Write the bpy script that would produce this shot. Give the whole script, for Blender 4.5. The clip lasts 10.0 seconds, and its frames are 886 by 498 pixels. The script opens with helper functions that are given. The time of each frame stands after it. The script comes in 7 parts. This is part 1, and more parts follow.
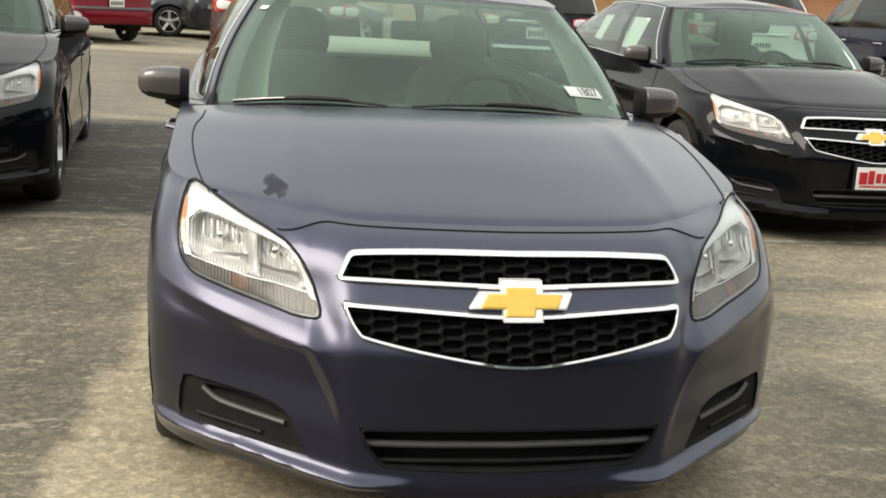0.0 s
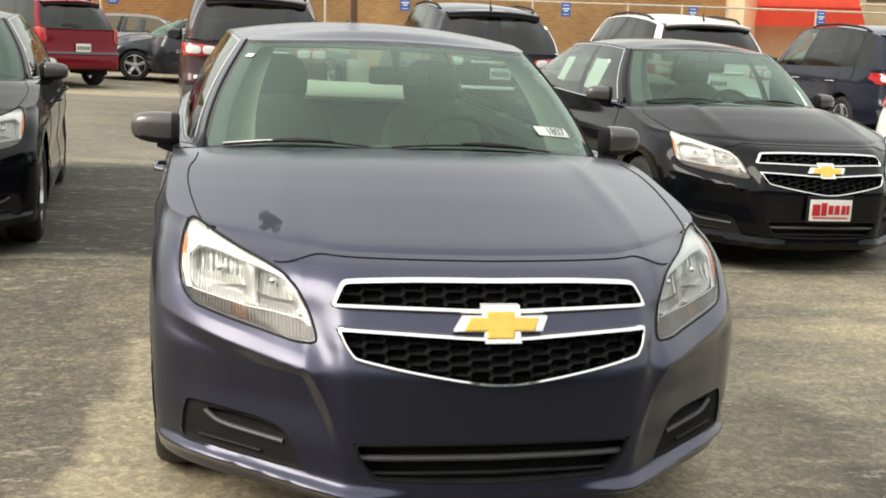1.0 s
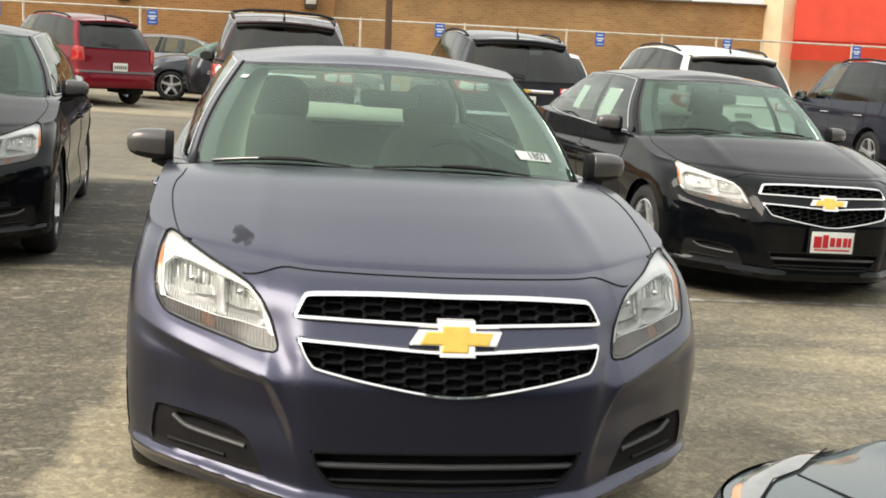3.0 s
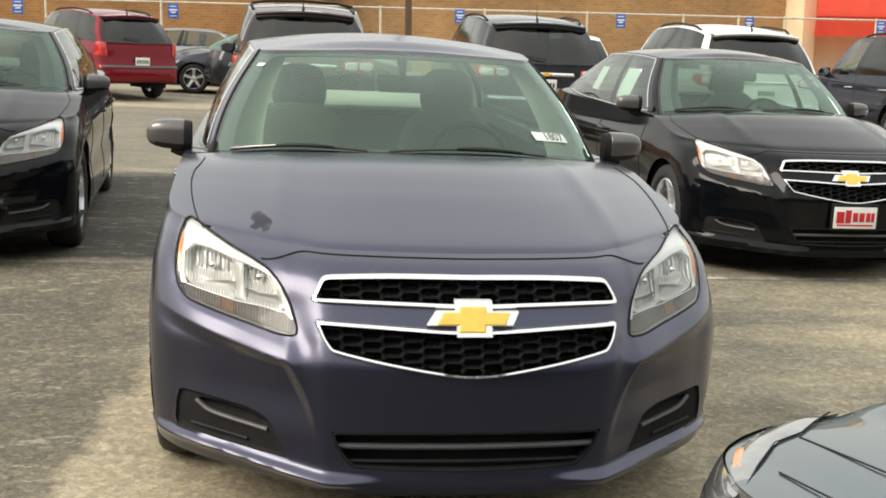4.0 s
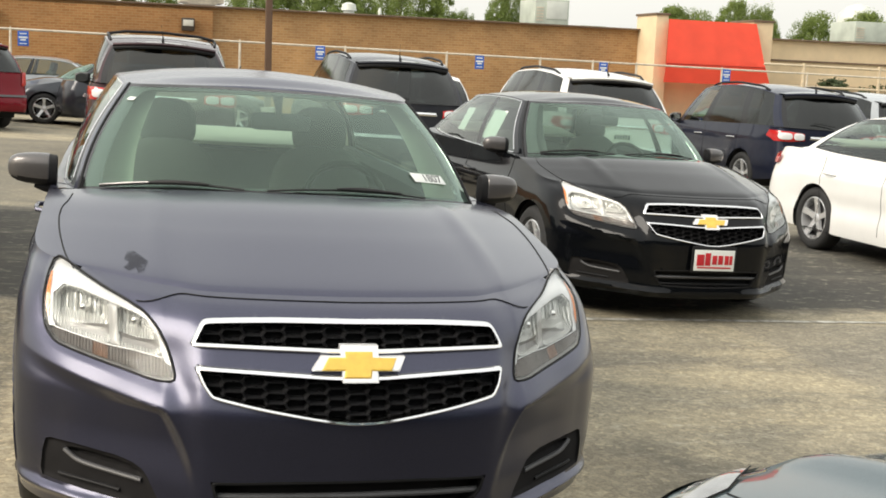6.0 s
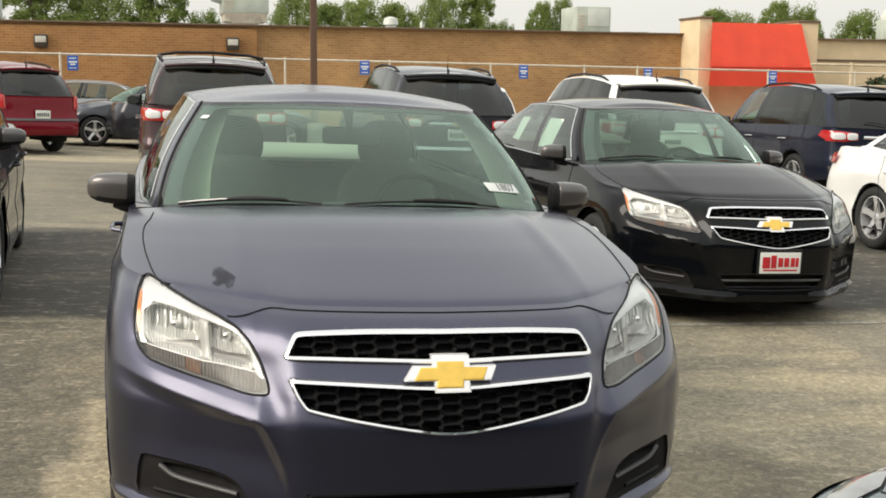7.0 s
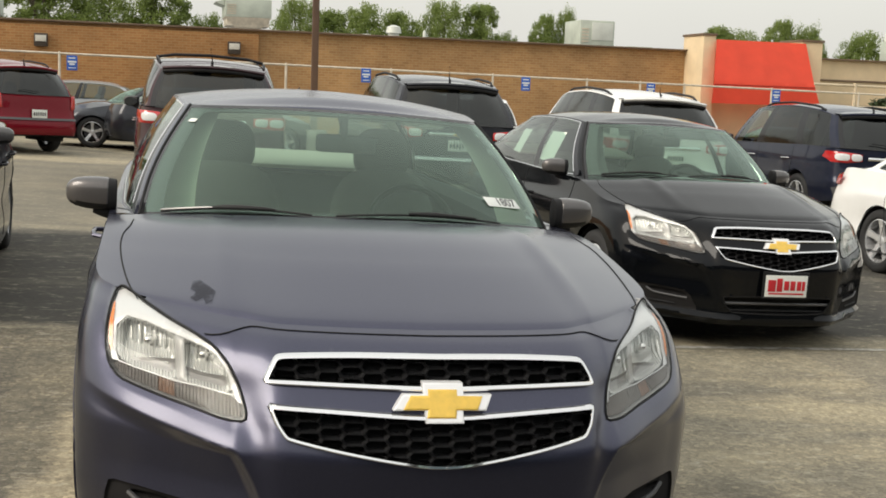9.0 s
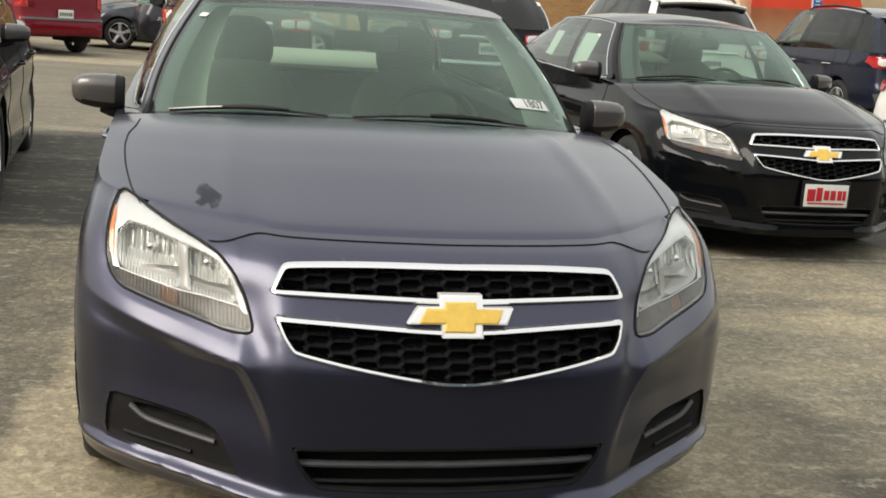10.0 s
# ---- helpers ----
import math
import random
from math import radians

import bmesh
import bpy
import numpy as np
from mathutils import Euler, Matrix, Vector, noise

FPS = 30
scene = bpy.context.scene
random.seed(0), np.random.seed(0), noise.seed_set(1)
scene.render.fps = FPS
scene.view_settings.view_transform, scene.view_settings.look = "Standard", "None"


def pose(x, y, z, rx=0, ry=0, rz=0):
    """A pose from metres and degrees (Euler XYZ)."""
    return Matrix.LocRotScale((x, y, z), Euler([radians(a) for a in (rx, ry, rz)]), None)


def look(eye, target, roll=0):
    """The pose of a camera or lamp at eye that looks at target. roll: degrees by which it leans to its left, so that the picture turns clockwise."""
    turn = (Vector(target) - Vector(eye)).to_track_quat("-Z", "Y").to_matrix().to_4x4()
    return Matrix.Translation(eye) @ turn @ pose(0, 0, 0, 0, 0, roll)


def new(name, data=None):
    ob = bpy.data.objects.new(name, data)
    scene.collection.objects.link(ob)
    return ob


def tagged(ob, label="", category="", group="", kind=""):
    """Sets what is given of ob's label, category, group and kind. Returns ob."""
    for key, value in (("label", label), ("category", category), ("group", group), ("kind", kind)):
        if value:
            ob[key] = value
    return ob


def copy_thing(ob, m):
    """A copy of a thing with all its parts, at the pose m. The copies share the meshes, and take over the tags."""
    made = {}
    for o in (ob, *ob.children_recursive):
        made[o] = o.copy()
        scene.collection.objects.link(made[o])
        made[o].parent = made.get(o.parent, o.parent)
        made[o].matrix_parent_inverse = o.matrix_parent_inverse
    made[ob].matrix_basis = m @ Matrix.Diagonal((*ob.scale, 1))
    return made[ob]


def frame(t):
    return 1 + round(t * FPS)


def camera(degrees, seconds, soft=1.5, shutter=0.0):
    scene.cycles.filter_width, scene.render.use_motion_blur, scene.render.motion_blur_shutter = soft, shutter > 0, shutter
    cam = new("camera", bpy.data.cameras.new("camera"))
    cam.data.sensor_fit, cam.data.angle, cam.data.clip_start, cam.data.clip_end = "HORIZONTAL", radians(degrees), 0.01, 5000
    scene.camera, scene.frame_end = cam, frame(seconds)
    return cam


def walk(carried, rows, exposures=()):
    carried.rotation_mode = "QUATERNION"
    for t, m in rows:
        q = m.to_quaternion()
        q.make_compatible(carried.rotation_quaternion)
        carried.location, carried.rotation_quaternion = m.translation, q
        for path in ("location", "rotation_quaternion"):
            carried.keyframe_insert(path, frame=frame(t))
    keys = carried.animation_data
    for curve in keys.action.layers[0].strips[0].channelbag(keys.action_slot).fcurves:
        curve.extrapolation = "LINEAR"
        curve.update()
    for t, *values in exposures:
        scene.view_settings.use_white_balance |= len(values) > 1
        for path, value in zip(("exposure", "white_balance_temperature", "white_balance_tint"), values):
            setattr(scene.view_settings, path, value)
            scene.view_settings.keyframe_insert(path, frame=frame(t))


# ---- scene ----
cam = camera(41.0, 10.0, soft=1.75)
# the lot falls gently to the right: all that stands on it is laid out in the lot's own frame
LOT = pose(0, 0, 0, 0, 1.8, 0)
# seconds, eye, yaw, pitch and roll in the lot's frame
PATH = [
    (0, -0.756, -2.896, 1.46, -11.09, -12.56, 3.4),
    (0.5, -0.832, -3.031, 1.485, -13.4, -11.92, 2.53),
    (0.7, -0.841, -3.069, 1.485, -13.22, -10.51, 2.68),
    (1, -0.863, -3.143, 1.484, -12.77, -10.57, 2.89),
    (1.5, -0.862, -3.185, 1.48, -13.56, -11.03, 3.85),
    (2, -0.858, -3.224, 1.481, -14.54, -10.04, 3.37),
    (2.5, -0.776, -3.24, 1.495, -12.26, -9.63, 4.09),
    (2.7, -0.71, -3.269, 1.494, -11.54, -9.27, 4.46),
    (3.8, -0.646, -3.341, 1.485, -9.12, -10.06, 2.49),
    (4, -0.644, -3.341, 1.481, -9.6, -10.11, 2.51),
    (4.5, -0.637, -3.335, 1.486, -12.23, -9.79, 3.51),
    (5, -0.643, -3.34, 1.49, -11.81, -8.97, 3.94),
    (5.4, -0.655, -3.32, 1.492, -12.95, -7.8, 4.55),
    (5.5, -0.656, -3.319, 1.492, -14.32, -7.89, 4.7),
    (5.7, -0.674, -3.294, 1.488, -16.12, -7.86, 4.56),
    (6.8, -0.834, -3.244, 1.483, -16.17, -8.25, 3.11),
    (7, -0.841, -3.237, 1.472, -14.4, -7.5, 2.26),
    (7.5, -0.852, -3.252, 1.495, -13.01, -4.99, 2.68),
    (8, -0.858, -3.224, 1.49, -17.86, -5.35, 4.2),
    (8.5, -0.863, -3.159, 1.474, -17.77, -7.47, 5.47),
    (9, -0.779, -3.014, 1.467, -14.5, -7.01, 3.78),
    (9.2, -0.756, -2.976, 1.46, -13.98, -7.64, 3.73),
    (9.5, -0.708, -2.9, 1.447, -13.44, -9.4, 3.66),
    (10, -0.697, -2.817, 1.435, -13.28, -11.63, 4.12),
]


def turned(x, y, z, yaw, pitch, roll):
    a, p = radians(yaw), radians(pitch)
    way = Vector((-math.sin(a) * math.cos(p), math.cos(a) * math.cos(p), math.sin(p)))
    return look((x, y, z), Vector((x, y, z)) + 2 * way, roll)


# the clip's camera darkens a little towards the end: seconds, stops, kelvin, tint
EXPOSED = [(0.0, -0.16), (1.0, -0.08), (2.5, -0.08), (4.0, -0.08), (5.5, -0.03), (6.3, -0.18), (7.0, -0.28), (7.5, -0.24), (8.0, -0.30), (8.5, -0.44), (9.0, -0.44), (9.5, -0.44), (10.0, -0.38)]
walk(cam, [(t, LOT @ turned(*row)) for t, *row in PATH], [(t, stops, 6700, 10) for t, stops in EXPOSED])

# ---- sky, sun and exposure ----
world = bpy.data.worlds.new("sky")
scene.world = world
world.use_nodes = True
wn, wl = world.node_tree.nodes, world.node_tree.links
wn.clear()
sky = wn.new("ShaderNodeTexSky")
sky.sky_type, sky.sun_disc = "NISHITA", False
sky.sun_elevation, sky.sun_rotation, sky.dust_density, sky.air_density = radians(37), radians(256), 6.0, 1.5
sky_bg = wn.new("ShaderNodeBackground")
sky_bg.inputs["Strength"].default_value = 0.05
wl.new(sky.outputs["Color"], sky_bg.inputs["Color"])
# thin bright cloud over the whole sky, a little uneven
coord = wn.new("ShaderNodeTexCoord")
cloud_noise = wn.new("ShaderNodeTexNoise")
cloud_noise.inputs["Scale"].default_value, cloud_noise.inputs["Detail"].default_value = 2.2, 5.0
wl.new(coord.outputs["Generated"], cloud_noise.inputs["Vector"])
cloud_ramp = wn.new("ShaderNodeValToRGB")
cloud_ramp.color_ramp.elements[0].position, cloud_ramp.color_ramp.elements[1].position = 0.3, 0.75
cloud_ramp.color_ramp.elements[0].color = (0.89, 0.9, 0.87, 1)
cloud_ramp.color_ramp.elements[1].color = (0.965, 0.975, 0.935, 1)
wl.new(cloud_noise.outputs["Fac"], cloud_ramp.inputs["Fac"])
cloud_bg = wn.new("ShaderNodeBackground")
wl.new(cloud_ramp.outputs["Color"], cloud_bg.inputs["Color"])
# an overcast sky is brightest overhead
height = wn.new("ShaderNodeSeparateXYZ")
wl.new(coord.outputs["Generated"], height.inputs[0])
lift = wn.new("ShaderNodeMapRange")
lift.inputs["From Min"].default_value, lift.inputs["From Max"].default_value = 0.0, 1.0
lift.inputs["To Min"].default_value, lift.inputs["To Max"].default_value = 1.02, 1.52
wl.new(height.outputs["Z"], lift.inputs["Value"])
wl.new(lift.outputs[0], cloud_bg.inputs["Strength"])
sky_sum = wn.new("ShaderNodeAddShader")
wl.new(sky_bg.outputs[0], sky_sum.inputs[0])
wl.new(cloud_bg.outputs[0], sky_sum.inputs[1])
world_out = wn.new("ShaderNodeOutputWorld")
wl.new(sky_sum.outputs[0], world_out.inputs["Surface"])

sun = new("sun", bpy.data.lights.new("sun", "SUN"))
sun.data.energy, sun.data.angle, sun.data.color = 2.4, radians(30), (1.0, 0.96, 0.89)
sun.matrix_basis = look((-30, -7.5, 23.5), (0, 0, 0))
scene.view_settings.exposure = 0.0

# ---- materials ----
def material(name):
    mat = bpy.data.materials.new(name)
    mat.use_nodes = True
    nodes, links = mat.node_tree.nodes, mat.node_tree.links
    return mat, nodes, links, nodes["Principled BSDF"]


def ramp(nodes, stops):
    node = nodes.new("ShaderNodeValToRGB")
    els = node.color_ramp.elements
    while len(els) < len(stops):
        els.new(0.5)
    for el, (at, colour) in zip(els, stops):
        el.position, el.color = at, (*colour, 1)
    return node


def noise_tex(nodes, links, scale, detail=4.0, rough=0.55, vector=None, distortion=0.0):
    tex = nodes.new("ShaderNodeTexNoise")
    tex.inputs["Scale"].default_value, tex.inputs["Detail"].default_value = scale, detail
    tex.inputs["Roughness"].default_value, tex.inputs["Distortion"].default_value = rough, distortion
    if vector:
        links.new(vector, tex.inputs["Vector"])
    return tex


def object_coords(nodes, links, stretch=(1, 1, 1)):
    co = nodes.new("ShaderNodeTexCoord")
    mapping = nodes.new("ShaderNodeMapping")
    mapping.inputs["Scale"].default_value = stretch
    links.new(co.outputs["Object"], mapping.inputs["Vector"])
    return mapping.outputs["Vector"]


def mix_colour(nodes, links, fac, a, b, blend="MIX"):
    node = nodes.new("ShaderNodeMix")
    node.data_type, node.blend_type = "RGBA", blend
    for socket, value in ((node.inputs[0], fac), (node.inputs[6], a), (node.inputs[7], b)):
        if isinstance(value, (int, float)):
            socket.default_value = value
        elif isinstance(value, tuple):
            socket.default_value = (*value, 1)
        else:
            links.new(value, socket)
    return node.outputs[2]


def bump(nodes, links, bsdf, height, strength, distance=0.01):
    node = nodes.new("ShaderNodeBump")
    node.inputs["Strength"].default_value, node.inputs["Distance"].default_value = strength, distance
    links.new(height, node.inputs["Height"])
    links.new(node.outputs["Normal"], bsdf.inputs["Normal"])


def plain(name, colour, rough=0.5, metal=0.0, vary=0.12, scale=6.0, grain=0.0, grain_scale=250.0, coat=0.0, spec=0.5):
    """A surface with broad and fine unevenness of tone and gloss."""
    mat, nodes, links, bsdf = material(name)
    vec = object_coords(nodes, links)
    broad = noise_tex(nodes, links, scale, 5, 0.6, vec)
    dark, light = tuple(c * (1 - vary) for c in colour), tuple(min(1, c * (1 + vary)) for c in colour)
    links.new(ramp_out(nodes, links, broad.outputs["Fac"], ((0.3, dark), (0.7, light))), bsdf.inputs["Base Color"])
    rr = nodes.new("ShaderNodeMapRange")
    rr.inputs["From Min"].default_value, rr.inputs["From Max"].default_value = 0.3, 0.7
    rr.inputs["To Min"].default_value, rr.inputs["To Max"].default_value = max(0.02, rough * 0.85), min(1, rough * 1.15)
    links.new(broad.outputs["Fac"], rr.inputs["Value"])
    links.new(rr.outputs[0], bsdf.inputs["Roughness"])
    bsdf.inputs["Metallic"].default_value = metal
    bsdf.inputs["Coat Weight"].default_value = coat
    bsdf.inputs["Coat Roughness"].default_value = 0.04
    bsdf.inputs["Specular IOR Level"].default_value = spec
    if grain:
        fine = noise_tex(nodes, links, grain_scale, 2, 0.6, vec)
        bump(nodes, links, bsdf, fine.outputs["Fac"], grain, 0.002)
    return mat


def ramp_out(nodes, links, fac, stops):
    node = ramp(nodes, stops)
    links.new(fac, node.inputs["Fac"])
    return node.outputs["Color"]


def car_paint(name, colour, flake=0.35, metal=0.55, rough=0.38, dust=0.06, coat_ior=1.5, coat_rough=0.045):
    """Metallic base under a clear coat, with a faint film of dust."""
    mat, nodes, links, bsdf = material(name)
    vec = object_coords(nodes, links)
    cells = nodes.new("ShaderNodeTexVoronoi")
    cells.inputs["Scale"].default_value = 900.0
    links.new(vec, cells.inputs["Vector"])
    flakes = ramp_out(nodes, links, cells.outputs["Distance"], ((0.0, tuple(min(1, c * (1 + flake)) for c in colour)), (0.6, tuple(c * (1 - 0.4 * flake) for c in colour))))
    film = noise_tex(nodes, links, 3.5, 6, 0.65, vec, 0.4)
    film_fac = nodes.new("ShaderNodeMapRange")
    film_fac.inputs["From Min"].default_value, film_fac.inputs["From Max"].default_value = 0.4, 0.8
    film_fac.inputs["To Min"].default_value, film_fac.inputs["To Max"].default_value = 0.0, dust
    links.new(film.outputs["Fac"], film_fac.inputs["Value"])
    links.new(mix_colour(nodes, links, film_fac.outputs[0], flakes, (0.45, 0.42, 0.37)), bsdf.inputs["Base Color"])
    bsdf.inputs["Metallic"].default_value, bsdf.inputs["Roughness"].default_value = metal, rough
    bsdf.inputs["Coat Weight"].default_value, bsdf.inputs["Coat Roughness"].default_value, bsdf.inputs["Coat IOR"].default_value = 1.0, coat_rough, coat_ior
    bsdf.inputs["Specular IOR Level"].default_value = 0.0
    wave = noise_tex(nodes, links, 5.0, 1, 0.4, vec)
    bump(nodes, links, bsdf, wave.outputs["Fac"], 0.02, 0.01)
    return mat


def glass(name, tint, gloss=0.03, base=0.06, haze=0.0, sheen=(0.95, 0.97, 0.95)):
    """A thin pane: tinted see-through with a mirror-like surface; haze adds a diffuse veil that imitates reflected sky.
    """
    mat, nodes, links, bsdf = material(name)
    nodes.remove(bsdf)
    clear = nodes.new("ShaderNodeBsdfTransparent")
    clear.inputs["Color"].default_value = (*tint, 1)
    mirror = nodes.new("ShaderNodeBsdfGlossy")
    mirror.inputs["Roughness"].default_value = gloss
    mirror.inputs["Color"].default_value = (*sheen, 1)
    edge = nodes.new("ShaderNodeLayerWeight")
    edge.inputs["Blend"].default_value = 0.5
    power = nodes.new("ShaderNodeMath")
    power.operation = "POWER"
    power.inputs[1].default_value = 4.0
    links.new(edge.outputs["Facing"], power.inputs[0])
    add = nodes.new("ShaderNodeMath")
    add.operation = "MULTIPLY_ADD"
    add.inputs[1].default_value, add.inputs[2].default_value = 0.8, base
    links.new(power.outputs[0], add.inputs[0])
    mix = nodes.new("ShaderNodeMixShader")
    links.new(add.outputs[0], mix.inputs["Fac"])
    links.new(clear.outputs[0], mix.inputs[1])
    links.new(mirror.outputs[0], mix.inputs[2])
    out = mix.outputs[0]
    if haze:
        # pale green diffuse film that paints in the veil of reflected sky
        dusty = nodes.new("ShaderNodeBsdfDiffuse")
        dusty.inputs["Color"].default_value = (0.36, 0.46, 0.4, 1)
        film = noise_tex(nodes, links, 4.0, 6, 0.6, object_coords(nodes, links))
        fac = nodes.new("ShaderNodeMapRange")
        fac.inputs["To Min"].default_value, fac.inputs["To Max"].default_value = haze * 0.6, haze * 1.4
        links.new(film.outputs["Fac"], fac.inputs["Value"])
        mix2 = nodes.new("ShaderNodeMixShader")
        links.new(fac.outputs[0], mix2.inputs["Fac"])
        links.new(out, mix2.inputs[1])
        links.new(dusty.outputs[0], mix2.inputs[2])
        out = mix2.outputs[0]
    links.new(out, nodes["Material Output"].inputs["Surface"])
    return mat


M = {}
M["violet_paint"] = car_paint("violet_grey_paint", (0.06, 0.062, 0.1), 0.4, 0.95, 0.42, 0.003, 1.45, 0.2)
M["black_paint"] = car_paint("black_paint", (0.0045, 0.0053, 0.0068), 0.5, 0.2, 0.3, 0.003, 1.31)
M["maroon_paint"] = car_paint("maroon_paint", (0.06, 0.035, 0.04), 0.4, 0.5, 0.35, 0.03, 1.36)
M["navy_paint"] = car_paint("navy_paint", (0.02, 0.024, 0.045), 0.4, 0.45, 0.33, 0.03, 1.36)
M["charcoal_paint"] = car_paint("charcoal_paint", (0.035, 0.037, 0.045), 0.4, 0.45, 0.35, 0.03, 1.36)
M["white_paint"] = car_paint("white_paint", (0.84, 0.84, 0.82), 0.05, 0.0, 0.4, 0.1)
M["red_paint"] = car_paint("red_paint", (0.19, 0.006, 0.016), 0.3, 0.35, 0.35, 0.012, 1.36)
M["grey_paint"] = car_paint("grey_paint", (0.07, 0.075, 0.085), 0.4, 0.55, 0.36, 0.03, 1.36)
M["teal_paint"] = car_paint("grey_blue_paint", (0.085, 0.12, 0.135), 0.3, 0.65, 0.34, 0.03, 1.35)
M["silver_paint"] = car_paint("silver_paint", (0.42, 0.44, 0.45), 0.2, 0.7, 0.35)
M["chrome"] = plain("chrome", (0.82, 0.82, 0.82), 0.09, 1.0, 0.04)
M["chrome_badge"] = plain("bright_badge_metal", (0.9, 0.9, 0.9), 0.22, 0.3, 0.03)
M["gold"] = plain("gold_badge", (0.86, 0.56, 0.09), 0.38, 0.25, 0.08, 40, 0.2, 600, 0.6)
M["black_plastic"] = plain("black_plastic", (0.014, 0.014, 0.015), 0.55, 0, 0.2, 8, 0.3, spec=0.25)
M["gloss_black"] = plain("gloss_black_trim", (0.012, 0.012, 0.013), 0.14, 0, 0.1)
M["grey_plastic"] = plain("dark_grey_plastic", (0.05, 0.05, 0.052), 0.5, 0, 0.2, 8, 0.3)
M["gap"] = plain("panel_gap", (0.006, 0.006, 0.007), 0.8, 0, 0.1)
M["tyre"] = plain("tyre_rubber", (0.022, 0.022, 0.022), 0.75, 0, 0.25, 12, 0.4, 180)
M["alloy"] = plain("alloy_rim", (0.72, 0.73, 0.74), 0.25, 0.55, 0.06, 10)
M["underbody"] = plain("underbody", (0.012, 0.012, 0.012), 0.9, 0, 0.2)
M["seat"] = plain("grey_seat_cloth", (0.14, 0.14, 0.14), 0.85, 0, 0.15, 10, 0.4, 400)
M["cabin"] = plain("beige_cabin_trim", (0.47, 0.455, 0.385), 0.7, 0, 0.1, 5, 0.2)
M["dash"] = plain("dark_dashboard", (0.06, 0.06, 0.062), 0.65, 0, 0.2, 6, 0.4)
M["glass"] = glass("windscreen_glass", (0.64, 0.8, 0.71), 0.01, 0.05, 0.065, (0.8, 0.97, 0.87))
M["tint_glass"] = glass("privacy_glass", (0.05, 0.055, 0.06), 0.1, 0.06)
M["side_glass"] = glass("side_glass", (0.62, 0.74, 0.68), 0.01, 0.08)
M["smoked_glass"] = glass("smoked_rear_glass", (0.2, 0.25, 0.23), 0.05, 0.06)
M["rear_glass"] = glass("dusty_rear_glass", (0.7, 0.8, 0.74), 0.02, 0.05)
M["frame_black"] = plain("satin_black_window_frame", (0.02, 0.021, 0.026), 0.32, 0, 0.12, 20, spec=0.35)
M["frit"] = plain("windscreen_border", (0.075, 0.075, 0.078), 0.5, 0, 0.1, 12, spec=0.3)
M["seat_pale"] = plain("pale_grey_seat_cloth", (0.15, 0.147, 0.138), 0.85, 0, 0.12, 10, 0.4, 400)
# brighter metal that paints the highlight on the violet car's wiper arm
M["wiper_bright"] = plain("highlit_wiper_arm", (0.16, 0.16, 0.16), 0.25, 0.6, 0.1, 30)
M["lens"] = glass("clear_lamp_lens", (0.93, 0.93, 0.92), 0.13, 0.025)
M["lamp_grey"] = plain("pale_grey_lamp_trim", (0.5, 0.5, 0.49), 0.35, 0.15, 0.08, 30)
M["reflector"] = plain("lamp_reflector", (0.85, 0.85, 0.84), 0.12, 1.0, 0.05, 20)
M["strip_lens"] = plain("grey_strip_lens", (0.12, 0.105, 0.095), 0.3, 0.3, 0.2, 60)
# body-coloured mirror caps; this grey stands in for the reflections on them
M["mirror_shell"] = car_paint("reflection_grey_mirror_paint", (0.13, 0.122, 0.12), 0.4, 0.6, 0.36, 0.012, 1.42)
M["amber"] = plain("amber_lens", (0.85, 0.24, 0.03), 0.2, 0, 0.1, 40, 0, 0, 0.8)
M["red_lens"] = plain("red_lamp_lens", (0.5, 0.02, 0.02), 0.12, 0, 0.1, 40, 0, 0, 1.0)
M["clear_lens"] = plain("pale_lamp_lens", (0.3, 0.295, 0.29), 0.4, 0.2, 0.1, 40)
M["white_card"] = plain("white_card", (0.78, 0.8, 0.76), 0.5, 0, 0.04)
M["ink"] = plain("black_ink", (0.02, 0.02, 0.022), 0.6)
M["red_ink"] = plain("red_ink", (0.55, 0.02, 0.03), 0.5)
M["mirror"] = plain("mirror_glass", (0.85, 0.87, 0.87), 0.03, 1.0, 0.01)
M["lamp_white"] = plain("pale_lamp_brow", (0.75, 0.76, 0.765), 0.25, 0.1, 0.04, 20, 0, 0, 0.5)
M["amber_clear"] = plain("dim_amber_strip", (0.16, 0.085, 0.05), 0.35, 0.2, 0.3, 45)
M["grille"] = plain("black_grille_plastic", (0.018, 0.018, 0.019), 0.3, 0, 0.15, 30)
M["fog_plastic"] = plain("dull_black_plastic", (0.022, 0.021, 0.021), 0.85, 0, 0.2, 12, 0.1, spec=0.08)
M["satin_bar"] = plain("satin_grey_trim", (0.085, 0.085, 0.088), 0.35, 0.1, 0.1, 20)


def ribbed():
    """Mirror-bright reflector pressed into fine upright ribs."""
    mat, nodes, links, bsdf = material("ribbed_reflector")
    vec = object_coords(nodes, links)
    wave = nodes.new("ShaderNodeTexWave")
    wave.inputs["Scale"].default_value, wave.inputs["Distortion"].default_value = 38.0, 0.6
    links.new(vec, wave.inputs["Vector"])
    bsdf.inputs["Base Color"].default_value = (0.81, 0.82, 0.795, 1)
    bsdf.inputs["Metallic"].default_value, bsdf.inputs["Roughness"].default_value = 0.45, 0.2
    bump(nodes, links, bsdf, wave.outputs["Fac"], 0.8, 0.006)
    return mat


M["reflector_ribbed"] = ribbed()


stones_of = []


